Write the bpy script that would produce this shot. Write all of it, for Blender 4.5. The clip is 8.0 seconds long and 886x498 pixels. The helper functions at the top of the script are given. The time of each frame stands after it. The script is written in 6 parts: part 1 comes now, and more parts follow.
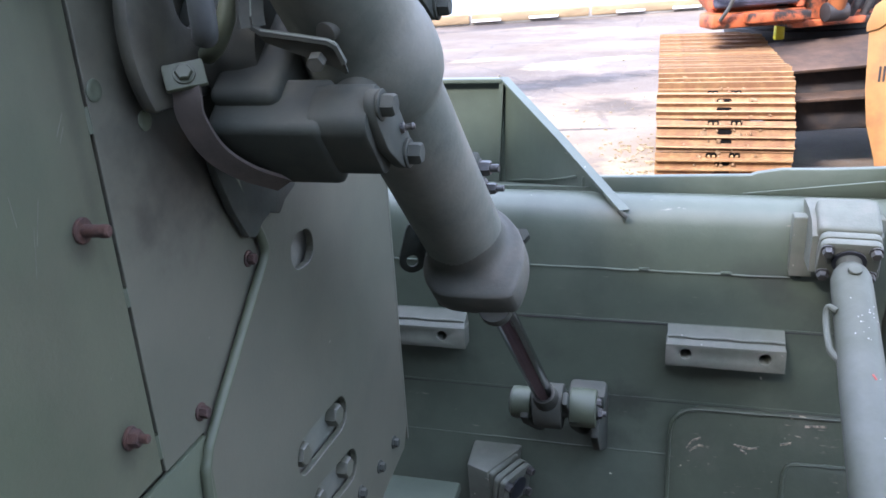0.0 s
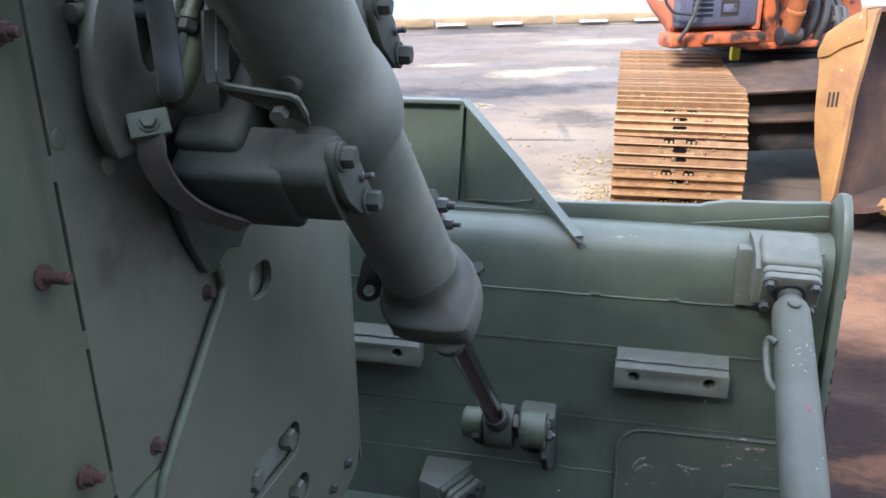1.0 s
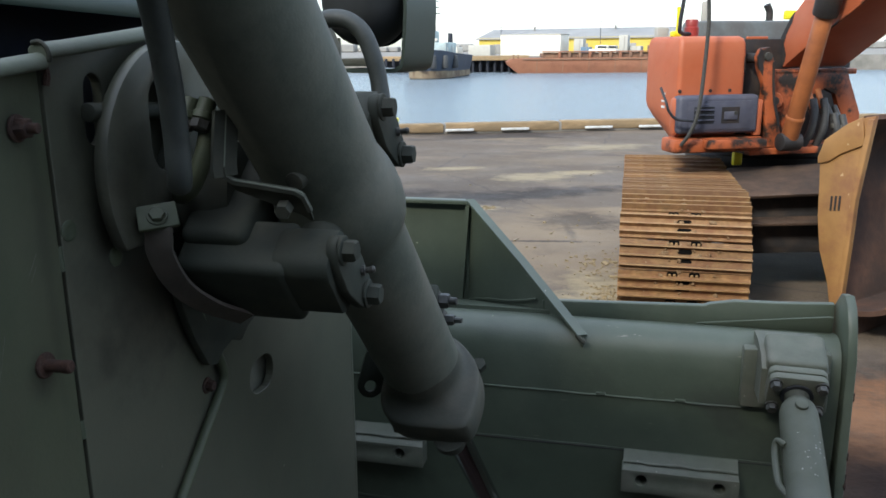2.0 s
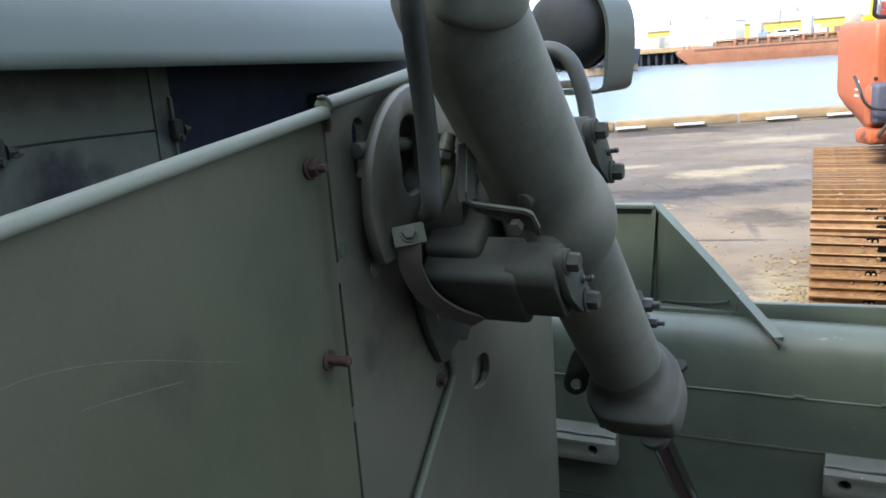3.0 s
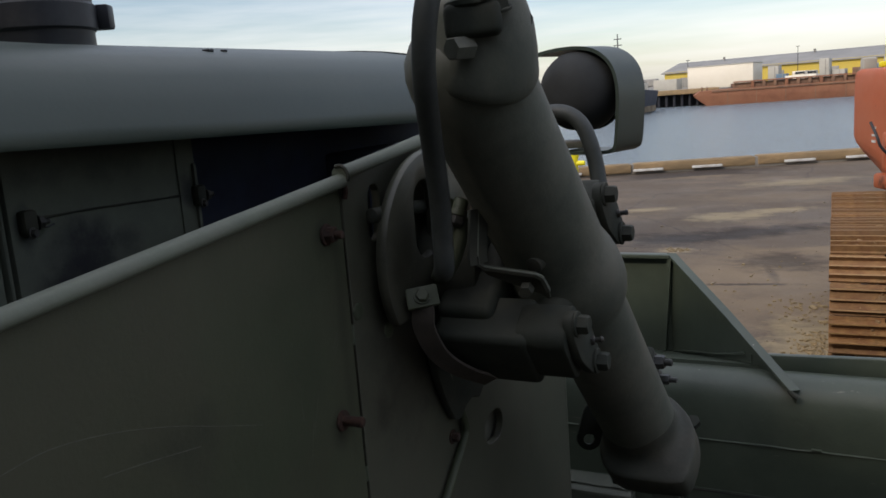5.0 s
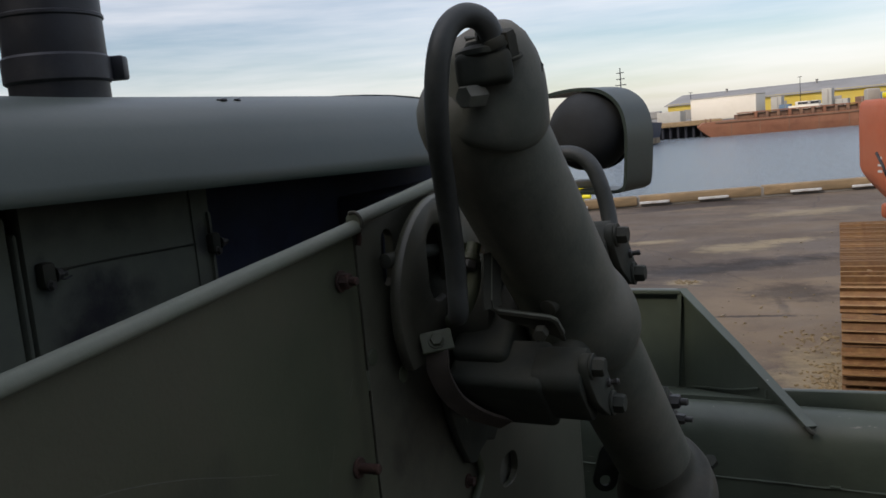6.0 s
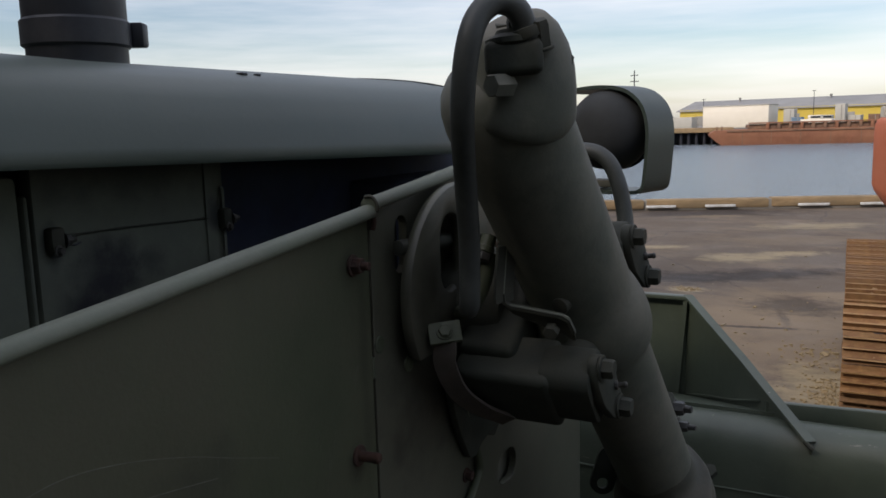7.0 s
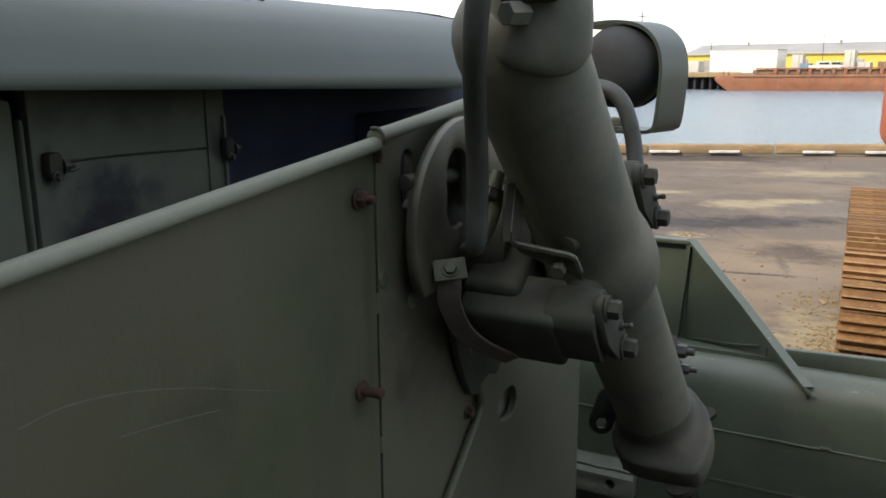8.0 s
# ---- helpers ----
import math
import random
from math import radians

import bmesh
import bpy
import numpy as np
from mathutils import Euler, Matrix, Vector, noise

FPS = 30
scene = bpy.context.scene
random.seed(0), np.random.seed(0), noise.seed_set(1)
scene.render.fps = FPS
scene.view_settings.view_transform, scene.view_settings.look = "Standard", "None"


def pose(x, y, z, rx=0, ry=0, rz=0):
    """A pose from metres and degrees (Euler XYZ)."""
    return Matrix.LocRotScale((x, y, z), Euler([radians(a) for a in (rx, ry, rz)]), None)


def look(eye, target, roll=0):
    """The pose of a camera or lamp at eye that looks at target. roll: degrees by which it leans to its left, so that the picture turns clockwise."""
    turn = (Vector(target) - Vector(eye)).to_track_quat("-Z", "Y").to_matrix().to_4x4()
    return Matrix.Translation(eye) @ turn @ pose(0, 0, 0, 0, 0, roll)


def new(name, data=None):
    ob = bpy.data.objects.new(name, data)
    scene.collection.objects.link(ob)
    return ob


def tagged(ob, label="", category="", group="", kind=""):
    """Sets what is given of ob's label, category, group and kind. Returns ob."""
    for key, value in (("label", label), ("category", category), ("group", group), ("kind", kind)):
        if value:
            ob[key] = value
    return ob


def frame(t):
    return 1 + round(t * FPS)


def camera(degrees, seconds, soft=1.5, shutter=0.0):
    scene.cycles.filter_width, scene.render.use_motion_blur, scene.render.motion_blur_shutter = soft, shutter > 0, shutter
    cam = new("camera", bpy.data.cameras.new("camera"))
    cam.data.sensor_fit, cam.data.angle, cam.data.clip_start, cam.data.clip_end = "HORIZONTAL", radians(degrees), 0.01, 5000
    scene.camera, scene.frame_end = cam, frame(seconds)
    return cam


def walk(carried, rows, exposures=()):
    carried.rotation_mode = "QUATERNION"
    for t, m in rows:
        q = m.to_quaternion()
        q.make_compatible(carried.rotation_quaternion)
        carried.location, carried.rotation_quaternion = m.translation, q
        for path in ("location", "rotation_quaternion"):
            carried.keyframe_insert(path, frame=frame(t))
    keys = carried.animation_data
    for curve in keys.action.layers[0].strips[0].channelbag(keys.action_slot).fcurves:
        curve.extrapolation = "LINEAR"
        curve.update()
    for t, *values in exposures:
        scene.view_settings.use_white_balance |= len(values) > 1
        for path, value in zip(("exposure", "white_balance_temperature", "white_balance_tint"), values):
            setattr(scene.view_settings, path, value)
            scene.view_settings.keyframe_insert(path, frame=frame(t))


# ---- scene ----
cam = camera(57.5, 8.0, soft=1.6)
PATH = [
    (0, (0.025, 0.003, 1.624), (-0.502, 1.794, 0.908), -3.4),
    (0.5, (0.047, 0.007, 1.671), (-0.371, 1.824, 0.946), -2.8),
    (1, (0.034, -0.006, 1.683), (-0.395, 1.81, 0.964), -0.8),
    (1.2, (0.03, -0.007, 1.679), (-0.405, 1.81, 0.965), -0.1),
    (2.3, (0.051, -0.037, 1.68), (-0.46, 1.85, 1.257), -1.8),
    (2.5, (0.031, -0.071, 1.691), (-0.596, 1.779, 1.26), -2.7),
    (3, (0.023, -0.142, 1.722), (-0.83, 1.607, 1.26), -4.3),
    (3.5, (0.033, -0.145, 1.738), (-0.829, 1.604, 1.29), -4.8),
    (4, (0.038, -0.148, 1.751), (-0.831, 1.598, 1.311), -3.9),
    (4.5, (0.04, -0.152, 1.75), (-0.841, 1.597, 1.342), -3.8),
    (6, (0.034, -0.16, 1.767), (-0.877, 1.599, 1.49), -5.2),
    (6.5, (0.023, -0.159, 1.765), (-0.892, 1.599, 1.494), -3.4),
    (7, (0.014, -0.152, 1.764), (-0.902, 1.6, 1.466), -1.6),
    (7.5, (0.006, -0.148, 1.762), (-0.902, 1.583, 1.342), -0.7),
    (8, (-0.001, -0.14, 1.755), (-0.907, 1.588, 1.313), -0.4),
]
EXPOSURES = [(0, 2.42, 5720, 18), (0.5, 1.97, 5850, 16), (1.0, 2.0, 5830, 14), (1.2, 1.85, 5950, 12), (2.3, 0.55, 6150, 4), (2.6, 0.55, 6150, 4), (3.0, 1.55, 6150, 8), (3.5, 1.35, 6420, 8), (4.0, 0.6, 6680, 10), (4.5, 0.02, 6800, 12), (4.7, -0.08, 6800, 12), (6.0, -0.29, 6760, 14), (7.0, -0.21, 6800, 14), (7.5, 0.42, 6950, 12), (8.0, 0.79, 7150, 10)]
walk(cam, [(t, look(eye, target, roll)) for t, eye, target, roll in PATH], EXPOSURES)

# ---- world and sun ----
SUN_AZ, SUN_EL = -158.0, 36.0          # degrees: azimuth clockwise from +y, height
world = bpy.data.worlds.new("sky")
scene.world = world
world.use_nodes = True
wn, wl = world.node_tree.nodes, world.node_tree.links
wn.clear()
sky = wn.new("ShaderNodeTexSky")
sky.sky_type, sky.sun_disc = "NISHITA", False
sky.sun_elevation, sky.sun_rotation = radians(SUN_EL), radians(SUN_AZ)
sky.air_density, sky.dust_density, sky.ozone_density = 1.0, 1.0, 1.6
wco = wn.new("ShaderNodeTexCoord")
wmap = wn.new("ShaderNodeMapping")
wmap.inputs["Rotation"].default_value = (0.0, radians(4), radians(20))
wmap.inputs["Scale"].default_value = (1.2, 1.6, 14.0)
wno = wn.new("ShaderNodeTexNoise")
wno.inputs["Scale"].default_value, wno.inputs["Detail"].default_value, wno.inputs["Roughness"].default_value = 1.3, 6.0, 0.55
wra = wn.new("ShaderNodeValToRGB")
wra.color_ramp.elements[0].position, wra.color_ramp.elements[1].position = 0.34, 0.74
wmx = wn.new("ShaderNodeMix")
wmx.data_type = "RGBA"
wmx.inputs["B"].default_value = (9.3, 9.3, 9.6, 1)
wsc = wn.new("ShaderNodeMath")
wsc.operation = "MULTIPLY"
wsc.inputs[1].default_value = 0.72
wbg = wn.new("ShaderNodeBackground")
wbg.inputs["Strength"].default_value = 0.15
wout = wn.new("ShaderNodeOutputWorld")
wl.new(wco.outputs["Generated"], wmap.inputs["Vector"])
wl.new(wmap.outputs["Vector"], wno.inputs["Vector"])
wl.new(wno.outputs["Fac"], wra.inputs["Fac"])
wl.new(wra.outputs["Color"], wsc.inputs[0])
wl.new(wsc.outputs["Value"], wmx.inputs["Factor"])
wl.new(sky.outputs["Color"], wmx.inputs["A"])
wsp = wn.new("ShaderNodeSeparateXYZ")   # thin cloud brightens smoothly towards the zenith
wgr = wn.new("ShaderNodeMapRange")
wgr.interpolation_type = "SMOOTHSTEP"
wgr.inputs["From Min"].default_value, wgr.inputs["From Max"].default_value = 0.25, 0.95
wgr.inputs["To Min"].default_value, wgr.inputs["To Max"].default_value = 1.0, 2.0
wmu = wn.new("ShaderNodeVectorMath")
wmu.operation = "SCALE"
wl.new(wco.outputs["Generated"], wsp.inputs["Vector"])
wl.new(wsp.outputs["Z"], wgr.inputs["Value"])
wl.new(wmx.outputs["Result"], wmu.inputs[0])
wl.new(wgr.outputs["Result"], wmu.inputs["Scale"])
wl.new(wmu.outputs["Vector"], wbg.inputs["Color"])
wl.new(wbg.outputs["Background"], wout.inputs["Surface"])
sun = new("sun", bpy.data.lights.new("sun", "SUN"))
sun.data.energy, sun.data.angle, sun.data.color = 2.5, radians(9.0), (1.0, 0.92, 0.82)
sa, se = radians(SUN_AZ), radians(SUN_EL)
sun_dir = Vector((math.sin(sa) * math.cos(se), math.cos(sa) * math.cos(se), math.sin(se)))
sun.matrix_world = look(sun_dir * 50, (0, 0, 0))


# ---- materials ----
def material(name, base, rough=0.5, metal=0.0, grain=40.0, amount=0.25, second=None, second_scale=6.0, cover=0.5, edge=0.12,
             bump=0.15, bump_scale=None, stretch=(1, 1, 1), coat=0.0, spots=None, spot_scale=25.0, spot_level=0.66, vary=0.0, spec=0.5, dust_highlight=None, stain=None, scratch=None, scratch_axis=(1, 70, 4), scratch_level=0.69, smudge_shades=(), smudge_shade_col=(0.012, 0.011, 0.009), smudge_shade_x=False):
    """A surface with fine grain, a second colour in dusty or rusty patches, small spots (chips) and relief."""
    m = bpy.data.materials.new(name)
    m.use_nodes = True
    n, l = m.node_tree.nodes, m.node_tree.links
    b = n["Principled BSDF"]
    b.inputs["Metallic"].default_value = metal
    b.inputs["Coat Weight"].default_value = coat
    b.inputs["Specular IOR Level"].default_value = spec
    co = n.new("ShaderNodeTexCoord")
    mp = n.new("ShaderNodeMapping")
    mp.inputs["Scale"].default_value = stretch
    l.new(co.outputs["Object"], mp.inputs["Vector"])

    def noise_node(scale, detail=5.0, rough_=0.6):
        t = n.new("ShaderNodeTexNoise")
        t.inputs["Scale"].default_value, t.inputs["Detail"].default_value, t.inputs["Roughness"].default_value = scale, detail, rough_
        l.new(mp.outputs["Vector"], t.inputs["Vector"])
        return t.outputs["Fac"]

    def ramp(fac, a, c):
        r = n.new("ShaderNodeMapRange")
        r.inputs["From Min"].default_value, r.inputs["From Max"].default_value = a, c
        l.new(fac, r.inputs["Value"])
        return r.outputs["Result"]

    def mix(fac, a, c):
        x = n.new("ShaderNodeMix")
        x.data_type = "RGBA"
        l.new(fac, x.inputs["Factor"])
        for key, v in (("A", a), ("B", c)):
            if isinstance(v, tuple):
                x.inputs[key].default_value = (*v, 1)
            else:
                l.new(v, x.inputs[key])
        return x.outputs["Result"]

    fine = noise_node(grain)
    lo, hi = tuple(c * (1 - amount) for c in base), tuple(min(1, c * (1 + amount)) for c in base)
    col = mix(ramp(fine, 0.3, 0.7), lo, hi)
    rough_out = None
    if second:
        patch = ramp(noise_node(second_scale, 7.0, 0.65), cover - edge, cover + edge)
        col = mix(patch, col, second)
    if spots:
        chip = ramp(noise_node(spot_scale, 3.0, 0.5), spot_level, spot_level + 0.02)
        col = mix(chip, col, spots)
    if dust_highlight:                             # fine sand on upward faces, with warm top light painted into its tone
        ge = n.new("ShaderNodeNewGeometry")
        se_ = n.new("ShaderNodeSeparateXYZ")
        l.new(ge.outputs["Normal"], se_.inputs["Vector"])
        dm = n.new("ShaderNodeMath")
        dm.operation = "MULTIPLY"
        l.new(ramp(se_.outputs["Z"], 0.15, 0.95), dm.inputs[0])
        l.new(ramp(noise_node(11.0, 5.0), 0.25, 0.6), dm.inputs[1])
        col = mix(dm.outputs["Value"], col, dust_highlight)
    if stain:
        dk = n.new("ShaderNodeMath")
        dk.operation = "MULTIPLY"
        dk.inputs[1].default_value = 0.75
        l.new(ramp(noise_node(4.3, 4.0, 0.5), 0.63, 0.74), dk.inputs[0])
        col = mix(dk.outputs["Value"], col, stain)
    if scratch:
        sm = n.new("ShaderNodeMapping")
        sm.inputs["Scale"].default_value = scratch_axis
        sm.inputs["Rotation"].default_value = (0.12, 0, 0)
        l.new(co.outputs["Object"], sm.inputs["Vector"])
        st = n.new("ShaderNodeTexNoise")
        st.inputs["Scale"].default_value, st.inputs["Detail"].default_value, st.inputs["Roughness"].default_value = 2.2, 3.0, 0.55
        l.new(sm.outputs["Vector"], st.inputs["Vector"])
        mu = n.new("ShaderNodeMath")
        mu.operation = "MULTIPLY"
        l.new(ramp(st.outputs["Fac"], scratch_level, scratch_level + 0.05), mu.inputs[0])
        l.new(ramp(noise_node(5.0, 2.0), 0.48, 0.62), mu.inputs[1])
        col = mix(mu.outputs["Value"], col, scratch)
        streak = n.new("ShaderNodeMapping")
        streak.inputs["Scale"].default_value = (1, 16, 0.9)
        l.new(co.outputs["Object"], streak.inputs["Vector"])
        dr = n.new("ShaderNodeTexNoise")
        dr.inputs["Scale"].default_value, dr.inputs["Detail"].default_value = 1.4, 5.0
        l.new(streak.outputs["Vector"], dr.inputs["Vector"])
        fade = n.new("ShaderNodeMath")
        fade.operation = "MULTIPLY"
        fade.inputs[1].default_value = 0.12
        l.new(ramp(dr.outputs["Fac"], 0.5, 0.75), fade.inputs[0])
        col = mix(fade.outputs["Value"], col, tuple(c * 1.7 for c in base))
    for sy, sz, ry, rz, level in smudge_shades:  # soot, grease and painted shade, own shapes: centre and reach along y and z
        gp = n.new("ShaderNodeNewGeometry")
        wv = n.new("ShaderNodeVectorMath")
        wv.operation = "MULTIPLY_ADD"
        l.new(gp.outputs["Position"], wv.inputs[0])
        wv.inputs[1].default_value = (1 / ry, 0, 1 / rz) if smudge_shade_x else (0, 1 / ry, 1 / rz)
        wv.inputs[2].default_value = (-sy / ry, 0, -sz / rz) if smudge_shade_x else (0, -sy / ry, -sz / rz)
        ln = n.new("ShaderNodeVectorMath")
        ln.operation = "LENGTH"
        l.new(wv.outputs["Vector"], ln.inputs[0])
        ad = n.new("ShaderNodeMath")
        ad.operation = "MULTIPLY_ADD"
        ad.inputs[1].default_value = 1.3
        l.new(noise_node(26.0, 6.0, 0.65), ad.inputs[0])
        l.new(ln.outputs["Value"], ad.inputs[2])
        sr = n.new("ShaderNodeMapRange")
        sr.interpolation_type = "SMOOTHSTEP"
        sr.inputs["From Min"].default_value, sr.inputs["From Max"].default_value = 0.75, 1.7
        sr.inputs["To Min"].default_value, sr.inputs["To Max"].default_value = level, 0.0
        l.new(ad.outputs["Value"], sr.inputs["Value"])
        col = mix(sr.outputs["Result"], col, smudge_shade_col)
    if vary:
        info = n.new("ShaderNodeObjectInfo")
        hs = n.new("ShaderNodeHueSaturation")
        r = n.new("ShaderNodeMapRange")
        r.inputs["To Min"].default_value, r.inputs["To Max"].default_value = 1 - vary, 1 + vary
        l.new(info.outputs["Random"], r.inputs["Value"])
        l.new(r.outputs["Result"], hs.inputs["Value"])
        l.new(col, hs.inputs["Color"])
        col = hs.outputs["Color"]
    l.new(col, b.inputs["Base Color"])
    rr = n.new("ShaderNodeMapRange")
    rr.inputs["To Min"].default_value, rr.inputs["To Max"].default_value = max(0.03, rough - 0.1), min(1, rough + 0.12)
    l.new(noise_node(grain * 0.35, 4.0), rr.inputs["Value"])
    l.new(rr.outputs["Result"], b.inputs["Roughness"])
    if bump:
        bp = n.new("ShaderNodeBump")
        bp.inputs["Strength"].default_value, bp.inputs["Distance"].default_value = bump, 0.004
        l.new(noise_node(bump_scale or grain, 6.0, 0.65), bp.inputs["Height"])
        l.new(bp.outputs["Normal"], b.inputs["Normal"])
    return m


GREEN = material("green_paint", (0.04841, 0.0582, 0.03675), 0.5, grain=9, amount=0.14, second=(0.06853, 0.07787, 0.04498), second_scale=3.0, cover=0.57, edge=0.14, stain=(0.02589, 0.02837, 0.0198), bump=0.10, bump_scale=160, spots=(0.2, 0.2, 0.16), spot_scale=38, spot_level=0.79, scratch=(0.12, 0.115, 0.085), spec=0.36)
# wide marks behind the mount: grease plus its soft shade painted in; rest stains
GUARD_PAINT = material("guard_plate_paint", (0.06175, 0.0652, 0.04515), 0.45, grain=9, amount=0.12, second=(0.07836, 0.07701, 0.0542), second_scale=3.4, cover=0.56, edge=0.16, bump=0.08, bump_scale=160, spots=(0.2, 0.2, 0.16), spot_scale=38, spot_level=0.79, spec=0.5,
                       smudge_shades=((0.668, 1.375, 0.022, 0.040, 0.55), (0.84, 1.375, 0.095, 0.070, 0.8), (0.77, 1.47, 0.19, 0.20, 0.7), (0.885, 1.265, 0.030, 0.045, 0.45), (0.66, 1.60, 0.02, 0.05, 0.35), (1.02, 1.31, 0.14, 0.10, 0.22)))
PANEL_PAINT = material("side_panel_paint", (0.04841, 0.05768, 0.03332), 0.5, grain=9, amount=0.12, second=(0.07144, 0.06798, 0.04508), second_scale=1.7, cover=0.55, edge=0.16, stain=(0.03177, 0.03481, 0.02421), bump=0.10, bump_scale=160, spots=(0.2, 0.2, 0.16), spot_scale=38, spot_level=0.80, scratch=(0.10, 0.096, 0.07), scratch_axis=(1, 60, 5), scratch_level=0.70, spec=0.36,
                       smudge_shades=((0.575, 1.615, 0.025, 0.03, 0.5), (0.575, 1.385, 0.022, 0.03, 0.5), (0.572, 1.165, 0.03, 0.04, 0.4), (0.60, 1.50, 0.012, 0.20, 0.3)))
# marks: lug grease, painted shade under both blocks, a dark patch below the bracket
GREEN_BLADE = material("green_blade_paint", (0.06226, 0.0773, 0.05408), 0.45, grain=7, amount=0.14, stain=(0.04495, 0.04964, 0.0392), second=(0.09114, 0.1035, 0.07489), second_scale=2.6, cover=0.64, edge=0.15, bump=0.14, bump_scale=60, spots=(0.42, 0.40, 0.32), spot_scale=30, spot_level=0.75, scratch=(0.2, 0.19, 0.15), scratch_axis=(9, 9, 60), scratch_level=0.70, smudge_shade_x=True, smudge_shade_col=(0.020, 0.021, 0.018), smudge_shades=((-0.06, 0.45, 0.10, 0.07, 0.6), (-0.20, 0.34, 0.26, 0.06, 0.5), (0.19, 0.56, 0.20, 0.05, 0.35), (-0.60, 0.56, 0.2, 0.05, 0.4), (0.42, 0.72, 0.10, 0.14, 0.35)))
# scuffed paint, darkened to carry the shade low on the blade
GREEN_WEAR_SHADE = material("scuffed_shaded_paint", (0.04575, 0.05535, 0.03577), 0.42, grain=7, amount=0.2, second=(0.07015, 0.07486, 0.05215), second_scale=5, cover=0.6, edge=0.1, bump=0.2, bump_scale=70, spots=(0.34, 0.30, 0.22), spot_scale=34, spot_level=0.72, scratch=(0.26, 0.22, 0.16), scratch_axis=(14, 9, 50), scratch_level=0.64, stain=(0.02745, 0.03141, 0.02289))
GREEN_DUSTY = material("dusty_green_paint", (0.08475, 0.09463, 0.07419), 0.6, grain=14, amount=0.12, second=(0.1478, 0.1383, 0.1082), second_scale=7.0, cover=0.6, edge=0.18, bump=0.16, bump_scale=120, spec=0.4, dust_highlight=(0.1491, 0.1361, 0.1038))
GRIMY = material("grimy_green_casting", (0.047, 0.04995, 0.0392), 0.6, grain=14, amount=0.14, second=(0.0893, 0.07993, 0.0588), second_scale=9, cover=0.6, edge=0.15, bump=0.16, bump_scale=120, spec=0.3)
CASTING = material("green_casting", (0.03347, 0.03862, 0.03062), 0.7, grain=20, amount=0.16, second=(0.06212, 0.05792, 0.04361), second_scale=9.0, cover=0.62, edge=0.15, bump=0.12, bump_scale=180, spec=0.18, dust_highlight=(0.05976, 0.05976, 0.04638))
STRAP = material("grimy_strap_steel", (0.06989, 0.0614, 0.05171), 0.6, grain=22, amount=0.2, second=(0.09984, 0.08187, 0.06497), second_scale=12, cover=0.58, edge=0.15, bump=0.2, bump_scale=150, spec=0.3)
LIGHT_GREEN = material("grey_green_strut_paint", (0.06077, 0.06552, 0.0468), 0.55, spec=0.3, grain=10, amount=0.08, second=(0.09085, 0.09522, 0.0775), second_scale=6, cover=0.6, edge=0.15, bump=0.10, bump_scale=80, spots=(0.34, 0.34, 0.30), spot_scale=70, spot_level=0.77)
BRACKET = material("dusty_bracket_paint", (0.08896, 0.09603, 0.07069), 0.6, grain=25, amount=0.12, second=(0.1142, 0.1091, 0.08518), second_scale=14, cover=0.62, edge=0.12, bump=0.25, bump_scale=150, spots=(0.42, 0.4, 0.34), spot_scale=60, spot_level=0.74)
# navy-dark: the shade under the hood is put into this colour
BAY_SHADE = material("navy_bay_shade", (0.026, 0.035, 0.066), 0.8, grain=14, amount=0.3, second=(0.04, 0.046, 0.062), second_scale=5)
# machine green made cooler: sky reflection put into the colour
SKYLIT_PAINT = material("skylit_green_paint", (0.03792, 0.05552, 0.04459), 0.42, grain=4, amount=0.05, second=(0.06197, 0.07424, 0.05898), second_scale=1.6, cover=0.6, edge=0.25, bump=0.05, bump_scale=120)
BEAD = material("pale_bead_paint", (0.1012, 0.1157, 0.08325), 0.6, grain=14, amount=0.1, second=(0.1213, 0.1273, 0.09659), second_scale=8, cover=0.6, bump=0.12, bump_scale=120)
# soot blotches; the wide mark along the top is hood shade painted in
ENGINE = material("sooty_engine_plate", (0.1076, 0.1225, 0.09142), 0.7, grain=12, amount=0.16, second=(0.0702, 0.07834, 0.0636), second_scale=5.0, cover=0.55, edge=0.14, bump=0.2, smudge_shades=((0.428, 1.612, 0.050, 0.060, 0.97), (0.400, 1.590, 0.04, 0.03, 0.95), (0.452, 1.632, 0.035, 0.035, 0.8), (0.488, 1.628, 0.03, 0.03, 0.6), (0.47, 1.735, 0.20, 0.05, 0.5), (0.367, 1.66, 0.014, 0.03, 0.8), (0.59, 1.665, 0.018, 0.03, 0.8)), smudge_shade_col=(0.010, 0.011, 0.016))
RUBBER = material("black_rubber", (0.04162, 0.04284, 0.04406), 0.55, grain=60, amount=0.25, second=(0.0612, 0.0612, 0.05753), second_scale=9, cover=0.6, bump=0.12, bump_scale=220)
HOSE_RUBBER = material("dusty_green_hose", (0.040, 0.046, 0.043), 0.5, grain=60, amount=0.2, second=(0.060, 0.064, 0.056), second_scale=9, cover=0.6, bump=0.10, bump_scale=220)
RUST = material("rusty_bolt", (0.0288, 0.0144, 0.0096), 0.85, grain=90, amount=0.4, second=(0.056, 0.024, 0.0128), second_scale=60, cover=0.56, bump=0.6, bump_scale=260)
BOLT = material("dull_bolt_steel", (0.048, 0.048, 0.044), 0.5, metal=0.25, grain=80, amount=0.2, second=(0.08, 0.072, 0.056), second_scale=50, cover=0.6, bump=0.2)
CHROME = material("chrome_rod", (0.40, 0.38, 0.42), 0.16, metal=1.0, grain=30, amount=0.1, second=(0.30, 0.27, 0.29), second_scale=12, bump=0.02, stretch=(1, 1, 0.3))
